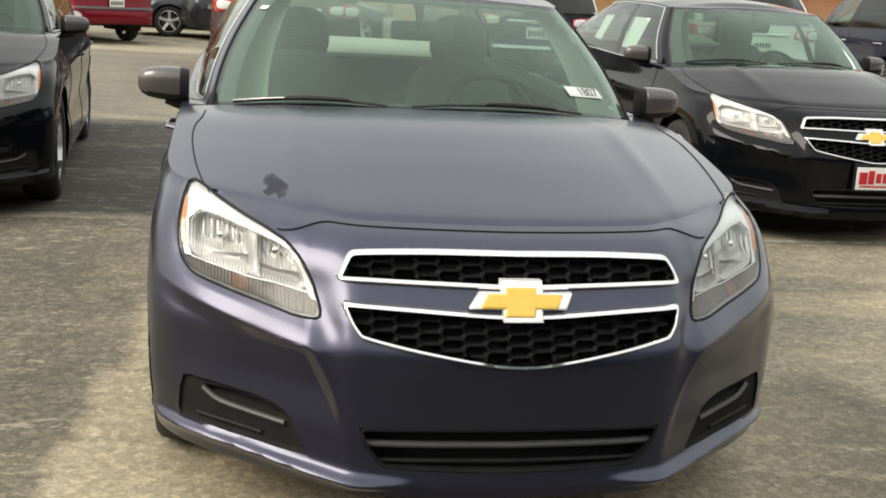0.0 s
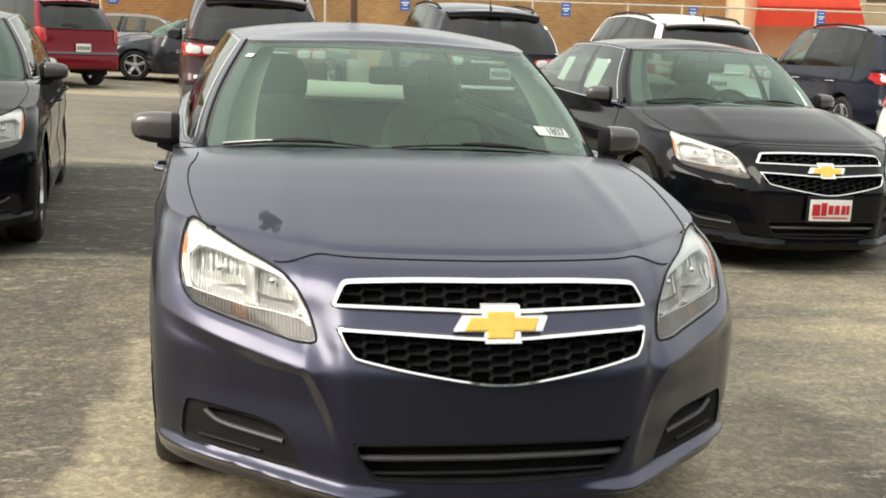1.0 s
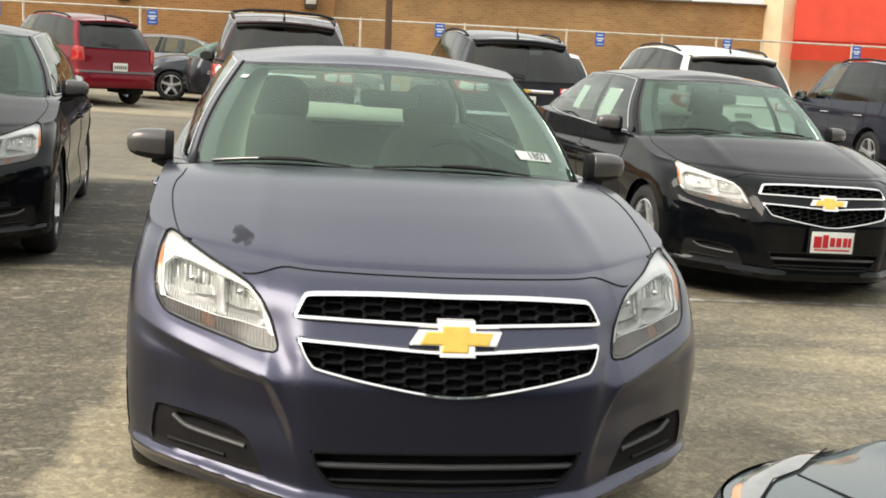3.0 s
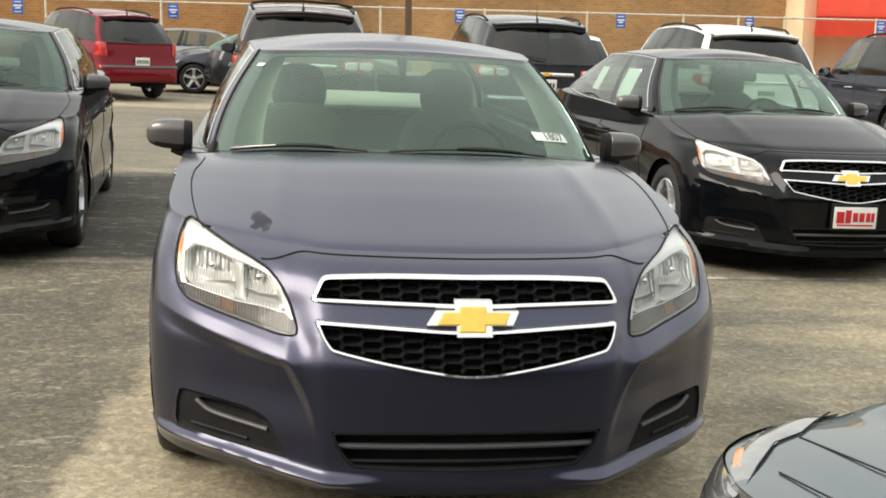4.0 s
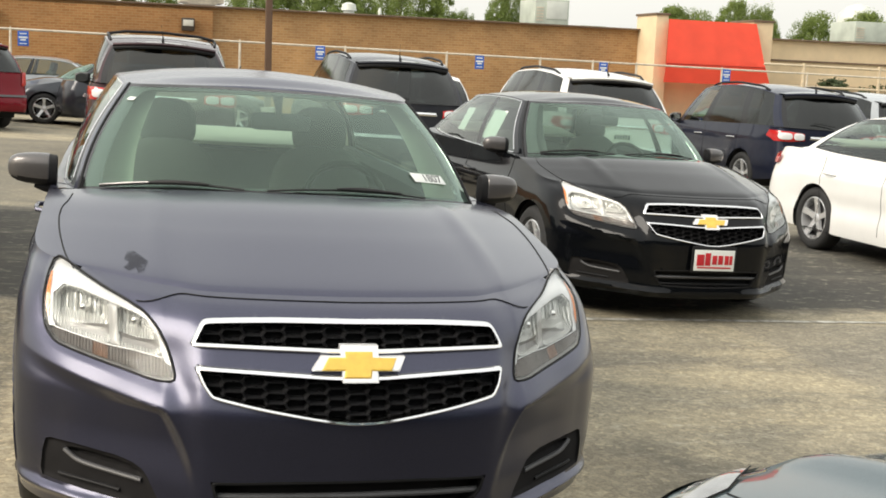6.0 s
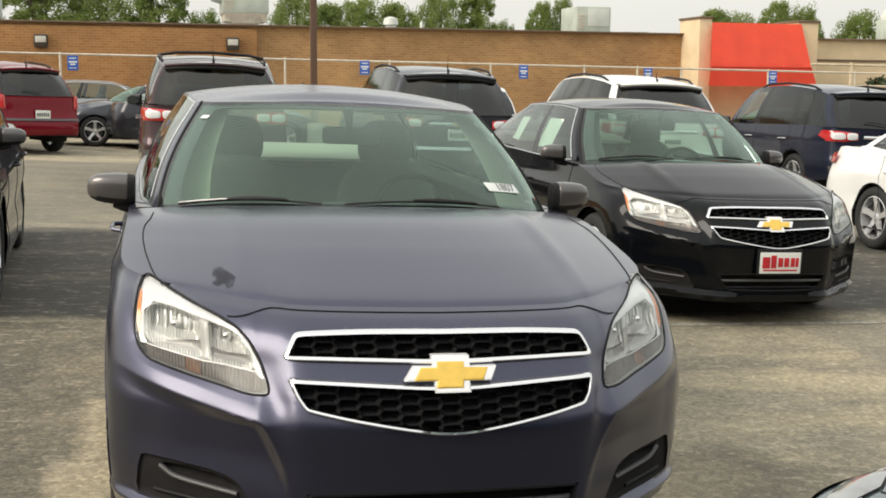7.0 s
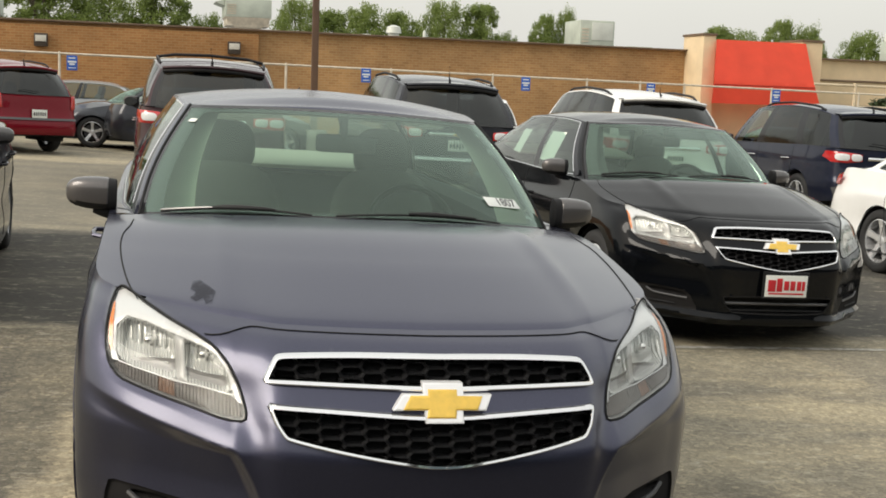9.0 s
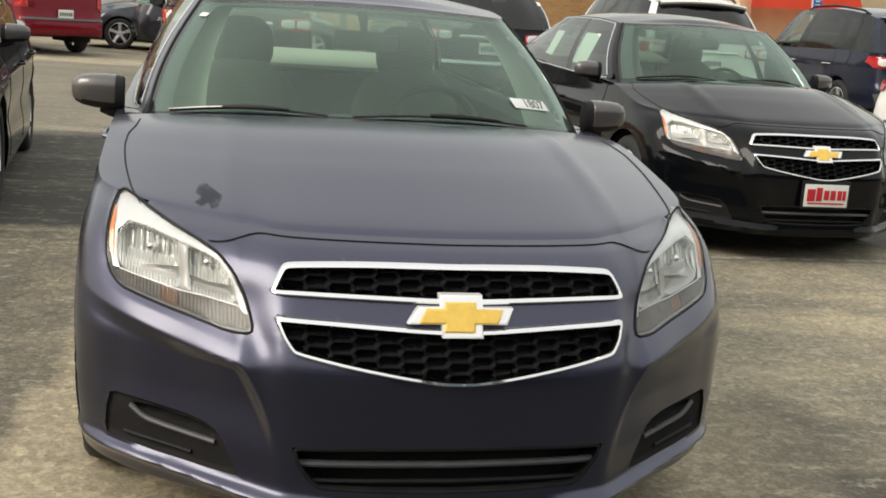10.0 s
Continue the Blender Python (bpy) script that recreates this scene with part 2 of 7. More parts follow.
def asphalt():
    """Old asphalt: dark sealed stains, pale worn dust, fine stones."""
    mat, nodes, links, bsdf = material("worn_asphalt")
    vec = object_coords(nodes, links)
    streak = object_coords(nodes, links, (0.8, 1.25, 1.0))
    broad = noise_tex(nodes, links, 0.55, 6, 0.62, streak, 0.6)
    mid = noise_tex(nodes, links, 2.4, 6, 0.65, streak, 0.3)
    fine = noise_tex(nodes, links, 75, 5, 0.8, vec)
    add = nodes.new("ShaderNodeMath")
    add.operation = "MULTIPLY_ADD"
    add.inputs[1].default_value = 0.4
    links.new(mid.outputs["Fac"], add.inputs[0])
    half = nodes.new("ShaderNodeMath")
    half.operation = "MULTIPLY"
    half.inputs[1].default_value = 0.65
    links.new(broad.outputs["Fac"], half.inputs[0])
    links.new(half.outputs[0], add.inputs[2])
    base = ramp_out(nodes, links, add.outputs[0], ((0.40, (0.18, 0.165, 0.128)), (0.49, (0.25, 0.226, 0.168)), (0.56, (0.325, 0.288, 0.207)), (0.67, (0.44, 0.388, 0.27))))
    stones = ramp_out(nodes, links, fine.outputs["Fac"], ((0.36, (0.66, 0.65, 0.63)), (0.5, (0.97, 0.96, 0.94)), (0.68, (1.3, 1.28, 1.24))))
    pebble = nodes.new("ShaderNodeTexVoronoi")
    pebble.inputs["Scale"].default_value = 42.0
    links.new(vec, pebble.inputs["Vector"])
    grit = ramp_out(nodes, links, pebble.outputs["Color"], ((0.1, (0.72, 0.71, 0.7)), (0.6, (1.0, 1.0, 1.0)), (0.95, (1.5, 1.46, 1.38))))
    stones = mix_colour(nodes, links, 0.75, stones, grit, "MULTIPLY")
    stones_of[:] = [stones]
    links.new(mix_colour(nodes, links, 1.0, base, stones, "MULTIPLY"), bsdf.inputs["Base Color"])
    bsdf.inputs["Roughness"].default_value = 0.88
    bump(nodes, links, bsdf, fine.outputs["Fac"], 0.5, 0.006)
    return mat


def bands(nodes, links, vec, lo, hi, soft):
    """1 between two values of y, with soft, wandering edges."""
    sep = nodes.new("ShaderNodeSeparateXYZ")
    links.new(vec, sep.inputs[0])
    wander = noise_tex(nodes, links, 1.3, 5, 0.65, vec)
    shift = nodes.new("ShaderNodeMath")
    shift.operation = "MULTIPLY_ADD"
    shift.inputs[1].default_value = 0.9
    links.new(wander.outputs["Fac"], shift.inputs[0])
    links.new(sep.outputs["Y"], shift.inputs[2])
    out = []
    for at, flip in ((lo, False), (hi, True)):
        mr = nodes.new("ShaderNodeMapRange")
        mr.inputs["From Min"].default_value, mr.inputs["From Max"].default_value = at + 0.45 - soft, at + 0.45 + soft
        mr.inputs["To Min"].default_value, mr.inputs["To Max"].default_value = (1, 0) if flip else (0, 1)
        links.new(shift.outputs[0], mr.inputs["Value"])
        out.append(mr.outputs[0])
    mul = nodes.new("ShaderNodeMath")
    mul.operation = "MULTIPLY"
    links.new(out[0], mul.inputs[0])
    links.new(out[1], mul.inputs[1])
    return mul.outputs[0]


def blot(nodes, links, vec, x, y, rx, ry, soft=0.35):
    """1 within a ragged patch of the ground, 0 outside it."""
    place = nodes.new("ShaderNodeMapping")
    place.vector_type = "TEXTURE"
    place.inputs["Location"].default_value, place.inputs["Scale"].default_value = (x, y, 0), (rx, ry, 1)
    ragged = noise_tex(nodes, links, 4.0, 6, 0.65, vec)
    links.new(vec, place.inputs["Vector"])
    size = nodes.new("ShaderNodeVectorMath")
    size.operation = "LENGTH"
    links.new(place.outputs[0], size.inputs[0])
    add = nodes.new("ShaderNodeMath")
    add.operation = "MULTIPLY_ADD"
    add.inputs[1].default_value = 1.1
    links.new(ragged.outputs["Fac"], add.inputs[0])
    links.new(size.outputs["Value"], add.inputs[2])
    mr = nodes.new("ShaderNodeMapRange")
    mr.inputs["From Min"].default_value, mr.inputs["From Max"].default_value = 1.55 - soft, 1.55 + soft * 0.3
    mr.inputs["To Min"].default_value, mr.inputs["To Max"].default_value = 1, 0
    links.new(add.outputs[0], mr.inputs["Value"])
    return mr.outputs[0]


def scaled_by(nodes, links, value, k):
    node = nodes.new("ShaderNodeMath")
    node.operation = "MULTIPLY"
    node.inputs[1].default_value = k
    links.new(value, node.inputs[0])
    return node.outputs[0]


def slab_area(nodes, links, vec, x0, x1, y0, y1):
    """1 within a roughly square-edged patch of the ground."""
    rough = noise_tex(nodes, links, 7.0, 4, 0.65, vec)
    sep = nodes.new("ShaderNodeSeparateXYZ")
    links.new(vec, sep.inputs[0])
    out = None
    for axis, at, width in (("X", x0, 0.03), ("X", x1, -0.4), ("Y", y0, 0.025), ("Y", y1, -0.025)):
        shift = nodes.new("ShaderNodeMath")
        shift.operation = "MULTIPLY_ADD"
        shift.inputs[1].default_value = 0.16
        links.new(rough.outputs["Fac"], shift.inputs[0])
        links.new(sep.outputs[axis], shift.inputs[2])
        mr = nodes.new("ShaderNodeMapRange")
        mr.inputs["From Min"].default_value, mr.inputs["From Max"].default_value = at + 0.08 - width, at + 0.08 + width
        links.new(shift.outputs[0], mr.inputs["Value"])
        if out is None:
            out = mr.outputs[0]
        else:
            mul = nodes.new("ShaderNodeMath")
            mul.operation = "MULTIPLY"
            links.new(out, mul.inputs[0])
            links.new(mr.outputs[0], mul.inputs[1])
            out = mul.outputs[0]
    return out


def asphalt_bays():
    """The same asphalt with a dark sealed strip under the parked row, the cars' shade painted into it, and a pale worn
    aisle.
    """
    mat = asphalt()
    nodes, links = mat.node_tree.nodes, mat.node_tree.links
    bsdf = nodes["Principled BSDF"]
    base = bsdf.inputs["Base Color"].links[0].from_socket
    vec = object_coords(nodes, links)
    # sealed strip, made darker still to paint in the parked cars' shade
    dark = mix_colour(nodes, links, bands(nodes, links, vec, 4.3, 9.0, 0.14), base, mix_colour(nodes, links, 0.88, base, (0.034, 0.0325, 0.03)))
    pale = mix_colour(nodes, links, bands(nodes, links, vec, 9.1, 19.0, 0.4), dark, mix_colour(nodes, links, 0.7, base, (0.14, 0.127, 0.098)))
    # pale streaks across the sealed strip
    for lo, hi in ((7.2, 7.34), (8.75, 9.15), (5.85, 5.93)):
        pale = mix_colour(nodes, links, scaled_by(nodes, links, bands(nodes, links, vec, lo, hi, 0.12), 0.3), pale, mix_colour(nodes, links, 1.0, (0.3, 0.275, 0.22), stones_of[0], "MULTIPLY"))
    # dark blots; the first two paint the violet car's soft shadow beside it
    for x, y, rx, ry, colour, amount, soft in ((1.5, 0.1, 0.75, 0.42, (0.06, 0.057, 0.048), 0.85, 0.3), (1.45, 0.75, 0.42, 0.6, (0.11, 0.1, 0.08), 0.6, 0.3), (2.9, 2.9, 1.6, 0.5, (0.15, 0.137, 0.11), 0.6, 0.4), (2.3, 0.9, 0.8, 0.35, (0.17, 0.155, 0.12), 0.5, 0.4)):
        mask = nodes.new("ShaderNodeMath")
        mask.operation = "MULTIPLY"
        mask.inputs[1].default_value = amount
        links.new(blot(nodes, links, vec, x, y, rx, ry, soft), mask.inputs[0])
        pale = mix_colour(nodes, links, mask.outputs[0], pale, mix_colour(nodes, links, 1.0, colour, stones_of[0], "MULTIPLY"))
    # broad dusty streaks of yellow sand between the bays
    drift = noise_tex(nodes, links, 0.9, 5, 0.62, object_coords(nodes, links, (0.55, 1.5, 1.0)), 0.6)
    dusty = nodes.new("ShaderNodeMapRange")
    dusty.inputs["From Min"].default_value, dusty.inputs["From Max"].default_value, dusty.inputs["To Max"].default_value = 0.47, 0.64, 0.75
    links.new(drift.outputs["Fac"], dusty.inputs["Value"])
    sand = mix_colour(nodes, links, 1.0, dusty.outputs[0], slab_area(nodes, links, vec, 0.9, 3.5, 0.3, 4.3), "MULTIPLY")
    pale = mix_colour(nodes, links, sand, pale, mix_colour(nodes, links, 1.0, (0.43, 0.37, 0.25), stones_of[0], "MULTIPLY"))
    # greyer bays further along the row
    greyer = mix_colour(nodes, links, 1.0, (0.2, 0.184, 0.15), stones_of[0], "MULTIPLY")
    pale = mix_colour(nodes, links, scaled_by(nodes, links, slab_area(nodes, links, vec, 3.4, 30.0, 0.0, 3.8), 0.55), pale, greyer)
    # worn dark bay beside the violet car
    worn = mix_colour(nodes, links, 0.3, (0.064, 0.06, 0.051), base)
    pale = mix_colour(nodes, links, scaled_by(nodes, links, slab_area(nodes, links, vec, -9.0, -1.0, -6.0, 4.2), 0.9), pale, mix_colour(nodes, links, 1.0, worn, stones_of[0], "MULTIPLY"))
    # stepped tan slabs of an old repair by the front wheel
    for x0, x1, y0, y1 in ((-1.08, 1.2, 1.43, 2.35), (-1.17, 1.2, 0.75, 1.42), (-1.23, 1.1, 0.02, 0.74)):
        pale = mix_colour(nodes, links, scaled_by(nodes, links, slab_area(nodes, links, vec, x0, x1, y0, y1), 0.8), pale, mix_colour(nodes, links, 1.0, (0.45, 0.39, 0.275), stones_of[0], "MULTIPLY"))
    # unseen ground before the bays, darkened to deepen the violet car's reflections
    dark_foreground = mix_colour(nodes, links, 1.0, (0.075, 0.072, 0.074), stones_of[0], "MULTIPLY")
    pale = mix_colour(nodes, links, scaled_by(nodes, links, slab_area(nodes, links, vec, -30.0, 30.0, -9.0, 0.0), 0.92), pale, dark_foreground)
    # scattered pale worn flecks, longer across the lot
    chips = noise_tex(nodes, links, 12.0, 6, 0.8, object_coords(nodes, links, (0.6, 1.3, 1.0)))
    fleck = nodes.new("ShaderNodeMapRange")
    fleck.inputs["From Min"].default_value, fleck.inputs["From Max"].default_value, fleck.inputs["To Max"].default_value = 0.555, 0.66, 0.6
    links.new(chips.outputs["Fac"], fleck.inputs["Value"])
    pale = mix_colour(nodes, links, fleck.outputs[0], pale, (0.5, 0.455, 0.35))
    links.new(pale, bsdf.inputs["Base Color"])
    return mat


M["asphalt"] = asphalt_bays()


def brick(name, first, second, mortar):
    mat, nodes, links, bsdf = material(name)
    co = nodes.new("ShaderNodeTexCoord")
    sep, comb = nodes.new("ShaderNodeSeparateXYZ"), nodes.new("ShaderNodeCombineXYZ")
    links.new(co.outputs["Object"], sep.inputs[0])
    links.new(sep.outputs["X"], comb.inputs["X"])
    links.new(sep.outputs["Z"], comb.inputs["Y"])
    tex = nodes.new("ShaderNodeTexBrick")
    tex.inputs["Scale"].default_value = 1.0
    tex.inputs["Brick Width"].default_value, tex.inputs["Row Height"].default_value, tex.inputs["Mortar Size"].default_value = 0.21, 0.075, 0.008
    tex.inputs["Color1"].default_value, tex.inputs["Color2"].default_value, tex.inputs["Mortar"].default_value = (*first, 1), (*second, 1), (*mortar, 1)
    tex.inputs["Bias"].default_value = -0.1
    links.new(comb.outputs[0], tex.inputs["Vector"])
    stain = noise_tex(nodes, links, 0.7, 6, 0.65, co.outputs["Object"])
    tone = ramp_out(nodes, links, stain.outputs["Fac"], ((0.3, (0.75, 0.73, 0.7)), (0.7, (1.15, 1.12, 1.05))))
    links.new(mix_colour(nodes, links, 1.0, tex.outputs["Color"], tone, "MULTIPLY"), bsdf.inputs["Base Color"])
    bsdf.inputs["Roughness"].default_value = 0.9
    bump(nodes, links, bsdf, tex.outputs["Fac"], -0.4, 0.01)
    return mat


def leaf(name, dark, light):
    mat, nodes, links, bsdf = material(name)
    geo = nodes.new("ShaderNodeNewGeometry")
    links.new(ramp_out(nodes, links, geo.outputs["Random Per Island"], ((0.0, dark), (1.0, light))), bsdf.inputs["Base Color"])
    bsdf.inputs["Roughness"].default_value = 0.6
    shine = nodes.new("ShaderNodeBsdfTranslucent")
    shine.inputs["Color"].default_value = (*light, 1)
    mix = nodes.new("ShaderNodeMixShader")
    mix.inputs["Fac"].default_value = 0.35
    links.new(bsdf.outputs[0], mix.inputs[1])
    links.new(shine.outputs[0], mix.inputs[2])
    links.new(mix.outputs[0], nodes["Material Output"].inputs["Surface"])
    return mat


def cloth(name, colour):
    """Awning cloth that lets some light through."""
    mat, nodes, links, bsdf = material(name)
    vec = object_coords(nodes, links)
    fade = noise_tex(nodes, links, 1.4, 5, 0.6, vec)
    tint = ramp_out(nodes, links, fade.outputs["Fac"], ((0.3, tuple(c * 0.88 for c in colour)), (0.7, colour)))
    links.new(tint, bsdf.inputs["Base Color"])
    bsdf.inputs["Roughness"].default_value = 0.7
    through_cloth = nodes.new("ShaderNodeBsdfTranslucent")
    links.new(tint, through_cloth.inputs["Color"])
    mix = nodes.new("ShaderNodeMixShader")
    mix.inputs["Fac"].default_value = 0.35
    links.new(bsdf.outputs[0], mix.inputs[1])
    links.new(through_cloth.outputs[0], mix.inputs[2])
    links.new(mix.outputs[0], nodes["Material Output"].inputs["Surface"])
    return mat


def worn_paint():
    mat, nodes, links, bsdf = material("worn_line_paint")
    vec = object_coords(nodes, links)
    wear = noise_tex(nodes, links, 9.0, 6, 0.7, vec)
    links.new(ramp_out(nodes, links, wear.outputs["Fac"], ((0.42, (0.25, 0.232, 0.188)), (0.62, (0.6, 0.58, 0.52)))), bsdf.inputs["Base Color"])
    bsdf.inputs["Roughness"].default_value = 0.85
    return mat


M["brick"] = brick("brown_brick", (0.40, 0.2, 0.078), (0.31, 0.142, 0.052), (0.41, 0.26, 0.125))
M["brick_tan"] = brick("tan_brick", (0.43, 0.25, 0.112), (0.34, 0.185, 0.078), (0.44, 0.3, 0.165))
M["leaf"] = leaf("green_leaves", (0.085, 0.125, 0.028), (0.25, 0.32, 0.075))
M["leaf_dark"] = leaf("dark_leaves", (0.02, 0.035, 0.012), (0.07, 0.1, 0.035))
M["bark"] = plain("bark", (0.09, 0.07, 0.05), 0.9, 0, 0.3, 8, 0.6, 60)
M["awning"] = cloth("red_awning_cloth", (0.85, 0.09, 0.045))
M["awning_dark"] = plain("dark_red_seam", (0.4, 0.03, 0.02), 0.7)
M["stucco"] = plain("cream_stucco", (0.72, 0.57, 0.37), 0.85, 0, 0.1, 1.5, 0.5, 60)
M["stucco_dark"] = plain("brown_stucco", (0.42, 0.32, 0.2), 0.85, 0, 0.12, 1.5, 0.5, 60)
M["coping"] = plain("dark_brown_metal", (0.17, 0.115, 0.075), 0.55, 0.2, 0.2, 3)
M["roofing"] = plain("roof_felt", (0.2, 0.2, 0.2), 0.9, 0, 0.2, 1)
M["galvanised"] = plain("pale_galvanised_metal", (0.62, 0.55, 0.44), 0.5, 0.3, 0.2, 5)
M["cream_metal"] = plain("cream_painted_metal", (0.6, 0.5, 0.35), 0.6, 0, 0.15, 5)
M["lamp_box"] = plain("bronze_lamp_box", (0.06, 0.045, 0.035), 0.5, 0.2, 0.2, 8)
M["lamp_pale"] = plain("pale_lamp_glass", (0.6, 0.58, 0.52), 0.3, 0, 0.1, 20)
M["sign_blue"] = plain("blue_sign", (0.03, 0.12, 0.5), 0.45, 0, 0.08, 5)
M["brown_metal"] = plain("dark_brown_column", (0.13, 0.078, 0.052), 0.5, 0.2, 0.15, 2)
M["concrete"] = plain("concrete", (0.35, 0.34, 0.31), 0.9, 0, 0.2, 4, 0.5, 80)
M["unit_metal"] = plain("grey_green_sheet_metal", (0.5, 0.54, 0.46), 0.55, 0.2, 0.15, 2)
M["unit_pale"] = plain("pale_sheet_metal", (0.62, 0.64, 0.58), 0.5, 0.1, 0.1, 2)
# dark tone for the added unseen walls that cars reflect
M["unseen_wall"] = plain("dark_plain_wall", (0.06, 0.058, 0.055), 0.9, 0, 0.3, 0.4)
M["sheet"] = plain("price_sheet", (0.75, 0.8, 0.72), 0.6, 0, 0.04)
M["smoky_lens"] = plain("smoky_lamp_lens", (0.22, 0.22, 0.215), 0.12, 0.4, 0.25, 30, 0, 0, 1.0)
M["worn_paint"] = worn_paint()


def bonnet_mark():
    """A thin dark mark, broken up and fading out at its edge."""
    mat, nodes, links, bsdf = material("dark_bonnet_mark")
    bsdf.inputs["Base Color"].default_value, bsdf.inputs["Roughness"].default_value = (0.012, 0.012, 0.016, 1), 0.7
    bsdf.inputs["Specular IOR Level"].default_value = 0.15
    co = nodes.new("ShaderNodeTexCoord")
    place = nodes.new("ShaderNodeMapping")
    place.vector_type = "TEXTURE"
    place.inputs["Location"].default_value, place.inputs["Scale"].default_value = (-0.598, 0.395, 0.9), (0.06, 0.11, 10)
    links.new(co.outputs["Object"], place.inputs["Vector"])
    size = nodes.new("ShaderNodeVectorMath")
    size.operation = "LENGTH"
    links.new(place.outputs[0], size.inputs[0])
    worn = noise_tex(nodes, links, 55, 3, 0.6, co.outputs["Object"])
    add = nodes.new("ShaderNodeMath")
    add.operation = "MULTIPLY_ADD"
    add.inputs[1].default_value = 2.2
    links.new(worn.outputs["Fac"], add.inputs[0])
    links.new(size.outputs["Value"], add.inputs[2])
    mr = nodes.new("ShaderNodeMapRange")
    mr.inputs["From Min"].default_value, mr.inputs["From Max"].default_value = 1.5, 2.3
    mr.inputs["To Min"].default_value, mr.inputs["To Max"].default_value = 0.45, 0.08
    links.new(add.outputs[0], mr.inputs["Value"])
    clear = nodes.new("ShaderNodeBsdfTransparent")
    mix = nodes.new("ShaderNodeMixShader")
    links.new(mr.outputs[0], mix.inputs["Fac"])
    links.new(clear.outputs[0], mix.inputs[1])
    links.new(bsdf.outputs[0], mix.inputs[2])
    links.new(mix.outputs[0], nodes["Material Output"].inputs["Surface"])
    return mat


M["dark_mark"] = bonnet_mark()

# ---- mesh helpers ----
def part(name, bm, mat, parent, label=""):
    """Links a bmesh, or a pair of vertices and faces, as one mesh object under its thing."""
    me = bpy.data.meshes.new(name)
    if isinstance(bm, tuple):
        me.from_pydata([tuple(map(float, v)) for v in bm[0]], [], [tuple(map(int, f)) for f in bm[1]])
    else:
        bm.to_mesh(me)
        bm.free()
    for m in mat if isinstance(mat, (list, tuple)) else (mat,):
        me.materials.append(m)
    me.polygons.foreach_set("use_smooth", [True] * len(me.polygons))
    me.set_sharp_from_angle(angle=radians(35))
    me.update()
    ob = new(name, me)
    if parent:
        ob.parent = parent
    return tagged(ob, label)


def thing(name, m, label, category, group=""):
    root = new(name)
    root.empty_display_size = 0.2
    root.matrix_basis = m
    return tagged(root, label, category, group)


def curve_at(knots, s):
    """Smooth interpolation through (s, value) knots, without overshoot."""
    k = np.array(knots, float)
    x, y = k[:, 0], k[:, 1]
    h, d = np.diff(x), np.diff(y) / np.diff(x)
    t = np.zeros(len(x))
    t[0], t[-1] = d[0], d[-1]
    for i in range(1, len(x) - 1):
        if d[i - 1] * d[i] > 0:
            w1, w2 = 2 * h[i] + h[i - 1], h[i] + 2 * h[i - 1]
            t[i] = (w1 + w2) / (w1 / d[i - 1] + w2 / d[i])
    s = np.clip(np.asarray(s, float), x[0], x[-1])
    i = np.clip(np.searchsorted(x, s, side="right") - 1, 0, len(h) - 1)
    u = (s - x[i]) / h[i]
    return (2 * u**3 - 3 * u**2 + 1) * y[i] + (u**3 - 2 * u**2 + u) * h[i] * t[i] + (-2 * u**3 + 3 * u**2) * y[i + 1] + (u**3 - u**2) * h[i] * t[i + 1]


def step(a, b, x):
    u = np.clip((np.asarray(x, float) - a) / (b - a), 0, 1)
    return u * u * (3 - 2 * u)


def path_points(ctrl, n):
    """n points along a smooth line through the controls, evenly spaced."""
    c = np.array(ctrl, float)
    s = np.r_[0, np.cumsum(np.maximum(np.linalg.norm(np.diff(c, axis=0), axis=1), 1e-6))]
    q = np.linspace(0, s[-1], n)
    return np.stack([curve_at(np.stack([s, c[:, k]], 1), q) for k in range(c.shape[1])], 1)


def grid_faces(n, m, flip=False, keep=None):
    out = []
    for i in range(n - 1):
        for j in range(m - 1):
            if keep is None or keep(i, j):
                f = (i * m + j, (i + 1) * m + j, (i + 1) * m + j + 1, i * m + j + 1)
                out.append(f[::-1] if flip else f)
    return out


def mirrored(verts, faces):
    """Both halves of a symmetric shape; points on the middle plane are shared."""
    verts = np.asarray(verts, float)
    index, extra = {}, []
    for i, v in enumerate(verts):
        if abs(v[0]) < 1e-5:
            index[i] = i
        else:
            index[i] = len(verts) + len(extra)
            extra.append((-v[0], v[1], v[2]))
    return np.vstack([verts, np.array(extra).reshape(-1, 3)]), list(faces) + [tuple(index[i] for i in f[::-1]) for f in faces]


def compact(verts, faces):
    used = sorted({i for f in faces for i in f})
    new_index = {o: k for k, o in enumerate(used)}
    return np.asarray(verts)[used], [tuple(new_index[i] for i in f) for f in faces]


def box(bm, cx, cy, cz, sx, sy, sz, bevel=0.0, m=None):
    made = bmesh.ops.create_cube(bm, size=1.0)["verts"]
    mat = (m or Matrix()) @ Matrix.Translation((cx, cy, cz)) @ Matrix.Diagonal((sx, sy, sz, 1))
    bmesh.ops.transform(bm, matrix=mat, verts=made)
    if bevel:
        edges = list({e for v in made for e in v.link_edges})
        bmesh.ops.bevel(bm, geom=edges, offset=bevel, segments=2, affect="EDGES", profile=0.6)
    return bm


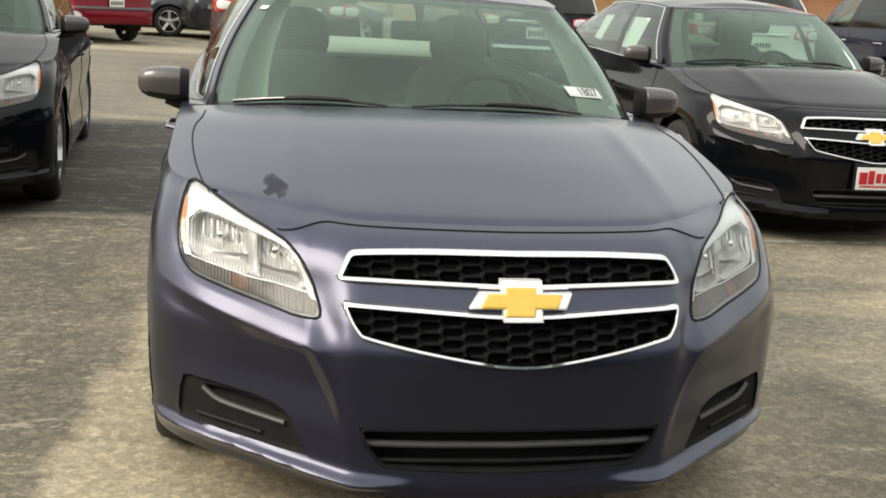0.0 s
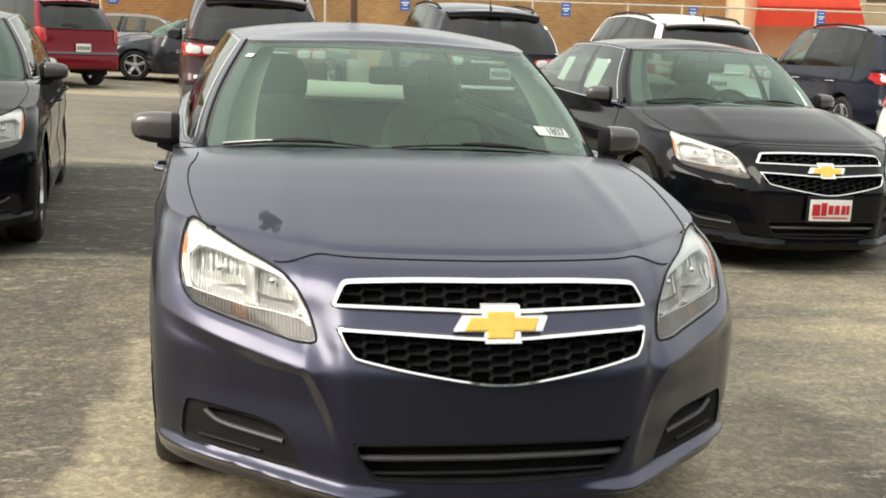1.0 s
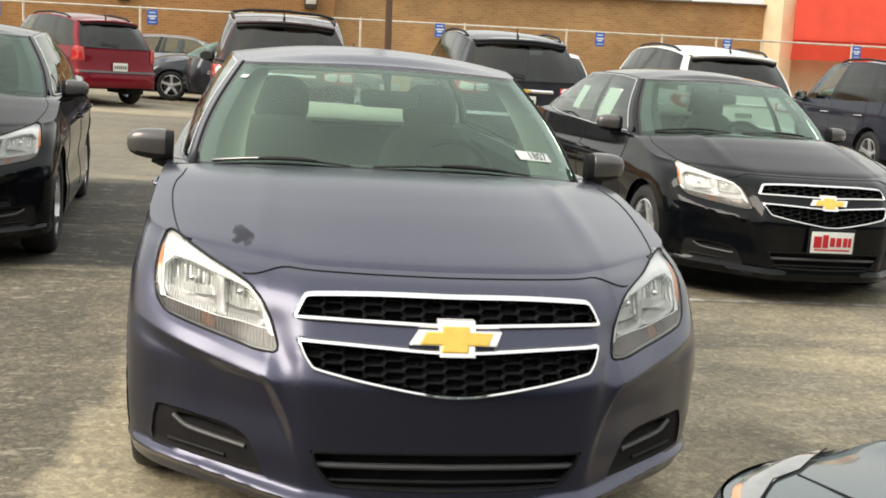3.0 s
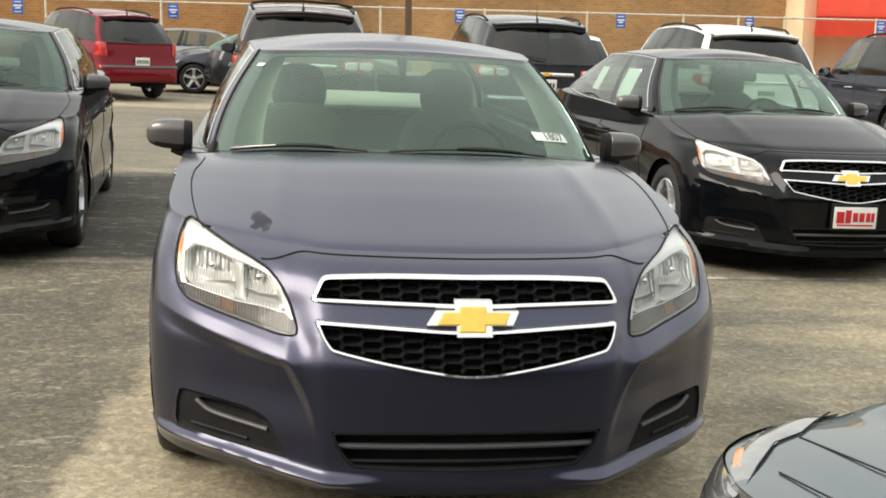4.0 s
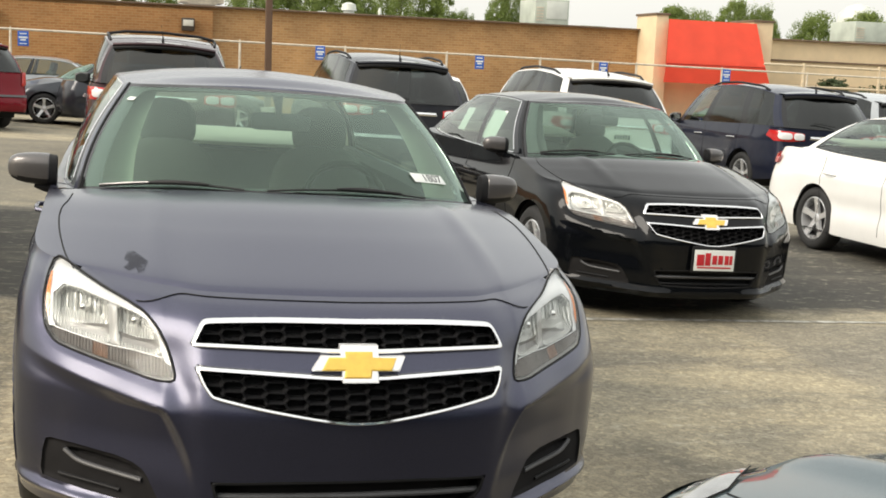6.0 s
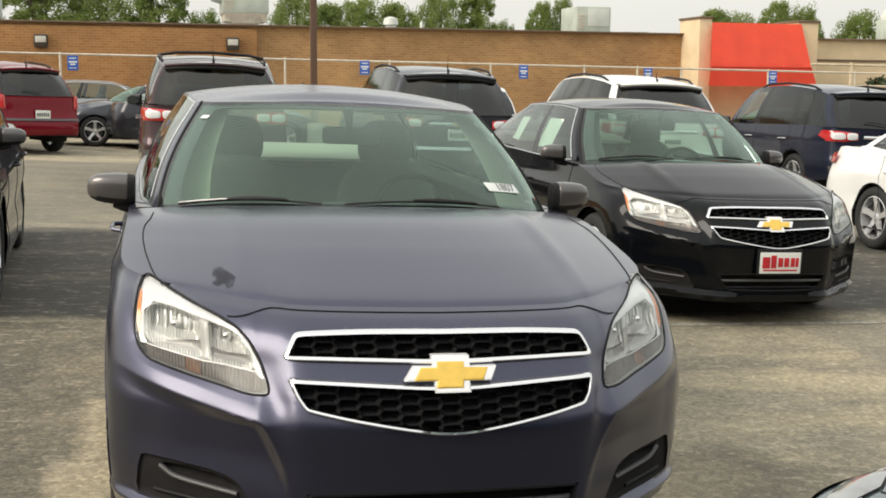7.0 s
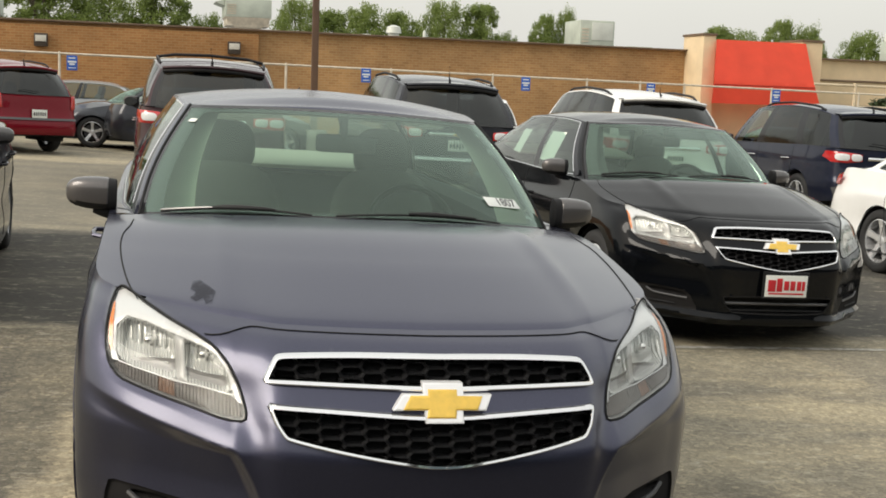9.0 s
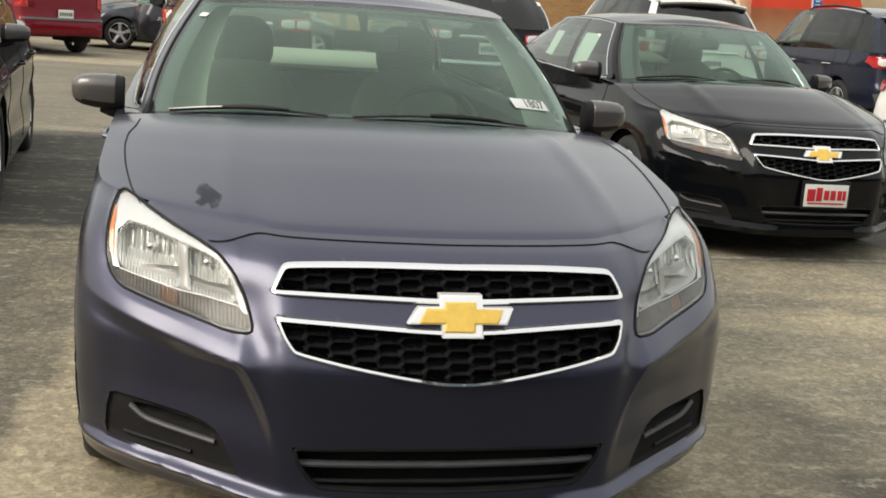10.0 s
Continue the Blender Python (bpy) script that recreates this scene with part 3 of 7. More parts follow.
def tube(points, radius, sides=8, closed=False):
    """A round bar along points, as vertices and faces. radius: one number, or one for each point."""
    pts = np.array(points, float)
    n = len(pts)
    rad = np.full(n, radius) if np.isscalar(radius) else np.array(radius, float)
    verts, faces = [], []
    for i in range(n):
        a, b = pts[(i - 1) % n] if (closed or i) else pts[0], pts[(i + 1) % n] if (closed or i < n - 1) else pts[-1]
        way = Vector(b - a).normalized()
        side = way.cross(Vector((0, 0, 1)) if abs(way.z) < 0.9 else Vector((0, 1, 0))).normalized()
        up = side.cross(way)
        for k in range(sides):
            ang = 2 * math.pi * k / sides
            verts.append(Vector(pts[i]) + float(rad[i]) * (math.cos(ang) * side + math.sin(ang) * up))
    for i in range(n if closed else n - 1):
        for k in range(sides):
            j = (i + 1) % n
            faces.append((i * sides + k, i * sides + (k + 1) % sides, j * sides + (k + 1) % sides, j * sides + k))
    if not closed:
        faces += [tuple(range(sides))[::-1], tuple(range((n - 1) * sides, n * sides))]
    return verts, faces


def merged(*pieces):
    verts, faces = [], []
    for v, f in pieces:
        base = len(verts)
        verts += [tuple(p) for p in v]
        faces += [tuple(i + base for i in face) for face in f]
    return verts, faces


def lathe(profile, sides=40):
    """Turns (along, radius) points round the x axis."""
    verts, faces = [], []
    m = len(profile)
    for k in range(sides):
        ang = 2 * math.pi * k / sides
        verts += [(a, r * math.cos(ang), r * math.sin(ang)) for a, r in profile]
    for k in range(sides):
        for j in range(m - 1):
            a, b = k * m + j, ((k + 1) % sides) * m + j
            faces.append((a, a + 1, b + 1, b))
    return verts, faces


# ---- wheels ----
def wheel(parent, x, y, radius, width, spokes, rim_mat, outside):
    """A tyre with rounded shoulders and a spoked alloy rim; outside is +1 or -1 along x."""
    w, r, rim = width / 2, radius, radius * 0.69
    tyre = part("wheel", lathe([(-w * 0.8, rim * 0.98), (-w * 0.98, rim * 1.08), (-w, r * 0.83), (-w * 0.95, r * 0.92), (-w * 0.82, r * 0.97), (-w * 0.55, r), (w * 0.55, r), (w * 0.82, r * 0.97), (w * 0.95, r * 0.92), (w, r * 0.83), (w * 0.98, rim * 1.08), (w * 0.8, rim * 0.98), (w * 0.5, rim * 0.96), (-w * 0.8, rim * 0.98)], 44), M["tyre"], parent)
    tyre.location = (x, y, r)
    o = outside
    barrel = [(o * w * 0.82, rim * 1.0), (o * w * 0.86, rim * 0.95), (o * w * 0.55, rim * 0.92), (-o * w * 0.7, rim * 0.9)]
    part("rim", lathe(barrel, 44), rim_mat, tyre)
    pieces = []
    for k in range(spokes):
        ang = 2 * math.pi * (k + 0.25) / spokes
        c, s = math.cos(ang), math.sin(ang)
        ring = []
        for rr, half, ax, th in ((rim * 0.16, 0.034, 0.5, 0.03), (rim * 0.55, 0.026, 0.62, 0.025), (rim * 0.94, 0.036, 0.8, 0.02)):
            for dx, dh in ((0, -1), (0, 1), (-th, 1.15), (-th, -1.15)):
                ring.append((o * (w * ax + dx), rr * c - dh * half * s, rr * s + dh * half * c))
        faces = [(a * 4 + b, a * 4 + (b + 1) % 4, a * 4 + 4 + (b + 1) % 4, a * 4 + 4 + b) for a in range(2) for b in range(4)]
        pieces.append((ring, faces))
    part("spokes", merged(*pieces), rim_mat, tyre)
    part("hub", lathe([(o * w * 0.62, 0.0), (o * w * 0.62, 0.028), (o * w * 0.56, rim * 0.2), (o * w * 0.3, rim * 0.22)], 24), rim_mat, tyre)
    part("brake_disc", lathe([(o * w * 0.1, 0.02), (o * w * 0.1, rim * 0.75), (-o * w * 0.1, rim * 0.75)], 28), M["grey_plastic"], tyre)
    return tyre


# ---- car bodies ----
class Shell:
    """A car's outer skin from a few controls. Nose at y = 0 and up, tail at +y, wheels on z = 0."""

    def __init__(self, spec, fine=1.0):
        self.s = spec
        plan = spec["plan"]
        dense = path_points(plan, 600)
        ker = np.exp(-np.linspace(-2, 2, 13) ** 2)
        ker /= ker.sum()
        pad = np.vstack([dense[6:0:-1] * (-1, 1), dense, dense[-2:-8:-1] * (-1, 1)])
        dense = np.stack([np.convolve(pad[:, k], ker, "valid") for k in (0, 1)], 1)
        yf, yr = spec["corner_front"], spec["corner_rear"]
        i1 = int(np.argmax(dense[:, 1] > yf))
        i2 = int(np.argmax(dense[:, 1] > yr))
        self.nf, self.ns, self.nr = int(64 * fine), int(150 * fine), int(40 * fine)
        self.line = np.vstack([path_points(dense[: i1 + 1], self.nf), path_points(dense[i1 : i2 + 1], self.ns)[1:], path_points(dense[i2:], self.nr)[1:]])
        self.line[0, 0] = self.line[-1, 0] = 0
        self.m = int(52 * fine) if fine < 1.5 else int(84 * fine)
        self.iw = self.nf - 1
        self.ir = self.nf + self.ns - 2
        front = dense[: i1 + 60]
        self.plan_x, self.plan_y = front[:, 0], front[:, 1]
        X, Y = self.line[:, 0][:, None], self.line[:, 1][:, None]
        zb = curve_at(spec["bottom"], Y)
        zs = curve_at(spec["shoulder"], Y)
        v = np.linspace(0, 1, self.m)[None, :]
        z = zb + (zs - zb) * v
        self.grid = self.place(X + 0 * z, Y + 0 * z, z)
        self.grid[0, :, 0] = self.grid[-1, :, 0] = 0

    def place(self, X, Y, z):
        s = self.s
        L = s["plan"][-1][1]
        wf, wr = 1 - step(0.5, 1.3, Y), step(L - 1.2, L - 0.4, Y)
        side = step(0.0, 0.55, Y) * (1 - step(L - 0.4, L, Y) * 0.5)
        x = X * (1 + (curve_at(s["tumble"], z) - 1) * side)
        y = Y + curve_at(s["nose"], z) * wf + curve_at(s["tail"], z) * wr
        if "inset" in s:
            y = y + s["inset"](X, Y, z) * wf
        if "dent" in s:
            x = x - s["dent"](Y, z) * side
        return np.stack([x, y, z], -1)

    def front_y(self, x, z):
        """Depth of the nose at a place across and a height."""
        x, z = np.abs(np.asarray(x, float)), np.asarray(z, float)
        Y = np.interp(x, self.plan_x, self.plan_y)
        return self.place(x, Y, z)[..., 1]

    def cut_front(self, verts, poly, tol):
        """Snaps vertices of the nose onto an outline of (x, z) and tells which lie inside."""
        poly = np.array(poly, float)
        p = verts[:, [0, 2]]
        a, b = poly, np.roll(poly, -1, 0)
        d = b - a
        t = np.clip(((p[:, None] - a[None]) * d[None]).sum(-1) / (d**2).sum(-1)[None], 0, 1)
        near = a[None] + t[..., None] * d[None]
        dist = np.linalg.norm(p[:, None] - near, axis=-1)
        k = dist.argmin(1)
        rows = np.arange(len(p))
        hit = (dist[rows, k] < tol) & (verts[:, 1] < 0.9)
        verts[hit, 0], verts[hit, 2] = near[rows, k][hit, 0], near[rows, k][hit, 1]
        verts[hit, 1] = self.front_y(verts[hit, 0], verts[hit, 2])
        return poly

    @staticmethod
    def inside(poly, q):
        x, z = q[:, 0], q[:, 1]
        res = np.zeros(len(q), bool)
        for (x1, z1), (x2, z2) in zip(poly, np.roll(poly, -1, 0)):
            cond = (z1 > z) != (z2 > z)
            with np.errstate(divide="ignore", invalid="ignore"):
                res ^= cond & (x < (x2 - x1) * (z - z1) / (z2 - z1) + x1)
        return res

    def body(self, parent, mat, holes=(), name="body"):
        n, m = self.grid.shape[:2]
        verts = self.grid.reshape(-1, 3).copy()
        faces = np.array(grid_faces(n, m, flip=True))
        # wheel arches
        s = self.s
        for wy in s["wheels"]:
            r = s["arch"]
            c = np.array([wy, s["wheel_r"]])
            rel = verts[:, 1:] - c
            dist = np.linalg.norm(rel, axis=1)
            side = (verts[:, 0] > 0.55)
            hit = side & (np.abs(dist - r) < 0.022 / min(1, n / 250))
            verts[hit, 1:] = c + rel[hit] / dist[hit, None] * r
        polys = [self.cut_front(verts, p, 0.008) for p in holes]
        mid = verts[faces].mean(1)
        keep = np.ones(len(faces), bool)
        for wy in s["wheels"]:
            keep &= ~((mid[:, 0] > 0.55) & (np.hypot(mid[:, 1] - wy, mid[:, 2] - s["wheel_r"]) < s["arch"] - 0.002))
        for p in polys:
            keep &= ~(self.inside(p, mid[:, [0, 2]]) & (mid[:, 1] < 0.9))
        body = part(name, mirrored(*compact(verts, [tuple(f) for f in faces[keep]])), mat, parent)
        # wheel houses and rolled arch edges
        for wy in s["wheels"]:
            for sx in (1, -1):
                w = float(np.interp(wy, self.line[self.iw : self.ir, 1], self.line[self.iw : self.ir, 0]))
                pts, faces2 = [], []
                angles = np.linspace(-0.35, math.pi + 0.35, 30)
                for xx in (w * 0.955, w * 0.93, w - 0.42):
                    pts += [(sx * xx, wy + s["arch"] * 1.0 * math.cos(a), s["wheel_r"] + s["arch"] * 1.0 * math.sin(a)) for a in angles]
                for k in range(2):
                    for q in range(29):
                        f = (k * 30 + q, k * 30 + q + 1, k * 30 + 31 + q, k * 30 + 30 + q)
                        faces2.append(f)
                faces2.append(tuple(range(60, 90)))
                part("wheel_house", (pts, faces2), M["underbody"], parent)
        return body

    def shoulder_ring(self):
        return self.grid[:, -1]

    def patch(self, rear=False):
        """The bonnet (or boot lid) from the shoulder line to the foot of the window."""
        s, ring = self.s, self.shoulder_ring()
        if not rear:
            edge, side = ring[: self.nf], ring[self.iw :]
            y_end, z_mid, hump = s["cowl"]
            side = side[side[:, 1] <= s["cowl_corner"]]
        else:
            edge, side = ring[self.ir :][::-1], ring[: self.ir + 1][::-1]
            y_end, z_mid, hump = s["deck"]
            side = side[side[:, 1] >= s["deck_corner"]]
        a = (edge[:, 0] / edge[-1, 0])[:, None]
        B = ((side[:, 1] - side[0, 1]) / (side[-1, 1] - side[0, 1]))[None, :]
        g = ((side[:, 2] - side[0, 2]) / (side[-1, 2] - side[0, 2]))[None, :] if abs(side[-1, 2] - side[0, 2]) > 0.04 else B
        x = edge[:, 0][:, None] * (side[:, 0] / side[0, 0])[None, :]
        corner = side[-1]
        y_cowl = y_end + (corner[1] - y_end) * a**2.2
        y = edge[:, 1][:, None] + B * (y_cowl - edge[:, 1][:, None])
        z_cowl = z_mid + (corner[2] - z_mid) * a**2.5
        soft = np.sqrt(np.clip(B, 0, 1)) * 0.35 + 0.65 * g
        mixg = g * a**4 + soft * (1 - a**4)
        z = edge[:, 2][:, None] + (z_cowl - edge[:, 2][:, None]) * mixg + hump * np.sin(np.pi * B) * (1 - a**2)
        if not rear and "ridge" in s:
            z = z + s["ridge"](a + 0 * B, B + 0 * a)
        return np.stack([x, y, z], -1)

    def rings(self, n_up=16):
        """The glasshouse as rings from the belt to the roof's edge."""
        s = self.s
        cf, cs, cr = (30, 64, 24)
        belt, roof = s["belt"], s["roof"]

        def ring(c):
            pts = np.array(c, float)
            kf, kr = s["belt_corners"]
            return np.vstack([path_points(pts[: kf + 1], cf), path_points(pts[kf : kr + 1], cs)[1:], path_points(pts[kr:], cr)[1:]])

        b, r = ring(belt), ring(roof)
        out = []
        for v in [0.0, 0.02, *np.linspace(0.07, 0.93, n_up - 4), 0.965, 1.0]:
            p = b + (r - b) * v
            bow = s.get("bow", 0.03) * math.sin(math.pi * v)
            mid_y = (b[:, 1].min() + b[:, 1].max()) / 2
            sidew = step(0.3, 0.9, np.abs(p[:, 0]) / np.maximum(b[:, 0].max(), 0.1))
            p = p.copy()
            p[:, 0] += bow * sidew
            ends = 1 - sidew
            p[:, 1] += np.where(p[:, 1] < mid_y, -1, 1) * bow * 1.2 * ends
            p[:, 2] += bow * 0.8 * ends
            out.append(p)
        G = np.stack(out, 1)
        G[0, :, 0] = G[-1, :, 0] = 0
        return G, cf - 1, cf + cs - 2

    def roof_cap(self, G):
        """The roof skin inside the top ring."""
        top = G[:, -1]
        n = len(top)
        ymin, ymax = top[:, 1].min(), top[:, 1].max()
        crown, rows = self.s["crown"], 9
        verts = []
        for k in range(n):
            t = top[k]
            for j in range(rows):
                q = j / (rows - 1)
                yy = t[1]
                p = np.array([t[0] * (1 - q), t[1], t[2]])
                edge = step(0, 0.2, (yy - ymin)) * step(0, 0.3, (ymax - yy))
                p[2] += crown * (1 - (1 - q) ** 2) * (0.15 + 0.85 * edge) * min(1.0, t[0] / 0.3)
                verts.append(p)
        return np.array(verts), grid_faces(n, rows, flip=True)


# ---- car kinds ----
def saloon_inset(X, Y, z):
    """Cheek below the lamp, drawn in under a crease; the splitter stands out again."""
    fall = np.clip((0.53 - X) / 0.13, 0, 1.2)
    out = np.clip(X - 0.53, 0, 1)
    crease = 0.557 + 0.13 * out + 0.22 * out**2 - 0.25 * fall**1.35
    cheek = step(0.40, 0.46, X) * (1 - step(0.80, 0.93, X))
    deep = 0.006 + 0.014 * step(0.32, 0.46, z)
    off = (z - crease) / np.sqrt(1 + (2.3**2) * fall)
    off = np.where(off < 0, off / (1 + 0.9 * np.clip(fall, 0, 1)), off)
    ledge = curve_at([(-0.024, 0), (-0.011, -0.0085), (-0.004, -0.0155), (0.0, -0.0165), (0.005, -0.015), (0.03, -0.003), (0.055, 0.012), (0.09, 0.034), (0.125, 0.042), (0.2, 0.024), (0.28, 0)], off)
    # the crease fades into a soft edge towards the wheel
    outer = step(0.55, 0.72, X)
    ledge = np.where(ledge < 0, ledge * (1 - 0.45 * outer), ledge)
    high = step(0.58, 0.76, z)
    scoop = deep * step(0.0, 1.0, -off / (0.03 + 0.02 * outer)) + ledge * (step(0.42, 0.52, X) * (1 - high) + step(0.44, 0.7, X) * high)
    # fuller beside the upper grille
    bone = -0.022 * np.exp(-(((X - 0.56) / 0.13) ** 2)) * step(0.44, 0.62, z)
    # splitter along the bottom edge
    lip = -0.033 * np.exp(-(((z - 0.214 - 0.026 * step(0.4, 0.85, X)) / 0.016) ** 2)) * step(0.2, 0.45, X)
    return scoop * cheek + bone + lip


def saloon_dent(Y, z):
    """A line along the doors and the hollow below it."""
    along = step(0.9, 1.4, Y) * (1 - step(3.9, 4.4, Y))
    return along * (0.022 * np.exp(-(((z - 0.52) / 0.1) ** 2)) - 0.012 * np.exp(-(((z - 0.8) / 0.05) ** 2)))


def bonnet_ridge(a, B):
    """Two soft ridges that run back from the nose."""
    return 0.009 * np.exp(-(((a - 0.58) / 0.05) ** 2)) * np.sin(np.pi * np.clip(B, 0, 1)) ** 0.7


SALOON = dict(
    plan=[(0, 0), (0.2, 0.012), (0.4, 0.045), (0.5, 0.115), (0.65, 0.235), (0.8, 0.355), (0.885, 0.452), (0.936, 0.56), (0.953, 0.72), (0.955, 1.05), (0.945, 2.2), (0.93, 3.5), (0.88, 4.2), (0.78, 4.55), (0.5, 4.70), (0, 4.76)],
    corner_front=0.49, corner_rear=4.4,
    nose=[(0.15, -0.115), (0.19, -0.147), (0.215, -0.152), (0.26, -0.148), (0.34, -0.155), (0.44, -0.161), (0.54, -0.167), (0.62, -0.136), (0.70, -0.083), (0.78, -0.027), (0.82, 0.03), (0.865, 0.14), (1.1, 0.2)],
    tail=[(0.2, -0.06), (0.5, 0.05), (0.8, 0.0), (1.05, -0.12)],
    shoulder=[(0, 0.845), (0.3, 0.855), (0.49, 0.872), (0.9, 0.935), (1.3, 0.985), (2.2, 1.0), (3.5, 1.02), (4.3, 1.04), (4.76, 1.0)],
    bottom=[(0, 0.175), (0.49, 0.19), (0.7, 0.2), (2.5, 0.2), (4.2, 0.22), (4.76, 0.3)],
    tumble=[(0.15, 0.965), (0.25, 0.988), (0.4, 1.0), (0.55, 1.0), (0.7, 0.997), (0.85, 0.965), (1.0, 0.93), (1.1, 0.91)],
    wheels=(0.80, 3.54), wheel_r=0.335, arch=0.372,
    cowl=(1.0, 1.05, 0.012), cowl_corner=1.42, deck=(4.18, 1.085, 0.0), deck_corner=3.95,
    belt=[(0, 1.02, 1.045), (0.4, 1.10, 1.035), (0.7, 1.29, 1.01), (0.80, 1.45, 0.99), (0.845, 1.9, 0.985), (0.85, 2.6, 1.0), (0.83, 3.3, 1.02), (0.76, 3.95, 1.06), (0.5, 4.13, 1.075), (0, 4.18, 1.08)],
    roof=[(0, 1.74, 1.41), (0.3, 1.76, 1.408), (0.53, 1.82, 1.398), (0.61, 1.93, 1.395), (0.635, 2.3, 1.422), (0.64, 2.7, 1.425), (0.62, 3.1, 1.41), (0.55, 3.45, 1.36), (0.3, 3.55, 1.375), (0, 3.58, 1.38)],
    belt_corners=(3, 7), crown=0.062, posts=((2.42, 0.05),), inset=saloon_inset, dent=saloon_dent, ridge=bonnet_ridge, glass_end=3.62,
)

WAGON = dict(
    plan=[(0, 0), (0.4, 0.05), (0.7, 0.18), (0.88, 0.4), (0.96, 0.75), (0.985, 1.2), (0.995, 2.5), (0.99, 4.2), (0.96, 4.75), (0.88, 4.98), (0.5, 5.08), (0, 5.1)],
    corner_front=0.4, corner_rear=4.96,
    nose=[(0.2, 0.0), (0.5, -0.04), (0.8, 0.0), (1.0, 0.12)],
    tail=[(0.25, -0.05), (0.45, 0.05), (0.62, 0.05), (0.72, 0.0), (1.1, -0.04)],
    shoulder=[(0, 0.95), (0.4, 1.0), (1.3, 1.08), (2.5, 1.1), (4.3, 1.14), (5.1, 1.12)],
    bottom=[(0, 0.25), (0.7, 0.28), (2.5, 0.28), (4.2, 0.3), (5.1, 0.38)],
    tumble=[(0.2, 0.94), (0.4, 0.985), (0.6, 1.0), (0.9, 0.99), (1.15, 0.95)],
    wheels=(0.98, 4.0), wheel_r=0.365, arch=0.425,
    cowl=(1.16, 1.15, 0.01), cowl_corner=1.5, deck=(5.03, 1.125, 0.0), deck_corner=4.9,
    belt=[(0, 1.2, 1.15), (0.45, 1.27, 1.14), (0.76, 1.42, 1.11), (0.84, 1.55, 1.09), (0.90, 2.2, 1.09), (0.915, 3.4, 1.11), (0.905, 4.4, 1.13), (0.84, 4.9, 1.135), (0.5, 5.01, 1.13), (0, 5.04, 1.125)],
    roof=[(0, 1.95, 1.68), (0.38, 1.97, 1.67), (0.63, 2.03, 1.66), (0.70, 2.15, 1.66), (0.75, 2.6, 1.71), (0.765, 3.3, 1.735), (0.745, 4.1, 1.685), (0.68, 4.52, 1.605), (0.38, 4.66, 1.635), (0, 4.70, 1.645)],
    belt_corners=(3, 7), crown=0.055, posts=((2.75, 0.09), (3.85, 0.1)), glass_end=4.72,
)


def scaled(spec, sx, sy, sz, **changes):
    """The same kind of car, wider, longer or higher."""
    out = dict(spec)
    out["plan"] = [(x * sx, y * sy) for x, y in spec["plan"]]
    for key in ("corner_front", "corner_rear", "cowl_corner", "deck_corner", "glass_end"):
        out[key] = spec[key] * sy
    for key in ("nose", "tail"):
        out[key] = [(z * sz, v * sy) for z, v in spec[key]]
    for key in ("shoulder", "bottom"):
        out[key] = [(y * sy, z * sz) for y, z in spec[key]]
    out["tumble"] = [(z * sz, v) for z, v in spec["tumble"]]
    out["wheels"] = tuple(y * sy for y in spec["wheels"])
    for key in ("belt", "roof"):
        out[key] = [(x * sx, y * sy, z * sz) for x, y, z in spec[key]]
    out["posts"] = tuple((y * sy, w) for y, w in spec["posts"])
    for key in ("cowl", "deck"):
        y, z, h = spec[key]
        out[key] = (y * sy, z * sz, h)
    out.update(changes)
    return out


def pillow(centre, half, lean=0.0, taper=0.0):
    """A rounded cushion; taper narrows it towards its top, lean tips it back."""
    n, m = 20, 12
    turn = pose(*centre, lean, 0, 0)
    power = lambda q, e: math.copysign(abs(q) ** e, q)
    verts = []
    for j in range(m + 1):
        b = -math.pi / 2 + math.pi * j / m
        for i in range(n):
            a = 2 * math.pi * i / n
            z = power(math.sin(b), 0.55)
            k = 1 - taper * max(0.0, z) ** 2
            verts.append(turn @ Vector((half[0] * k * power(math.cos(b), 0.55) * power(math.cos(a), 0.55), half[1] * power(math.cos(b), 0.55) * power(math.sin(a), 0.7), half[2] * z)))
    faces = [(j * n + i, j * n + (i + 1) % n, j * n + n + (i + 1) % n, j * n + n + i) for j in range(m) for i in range(n)]
    return verts, faces


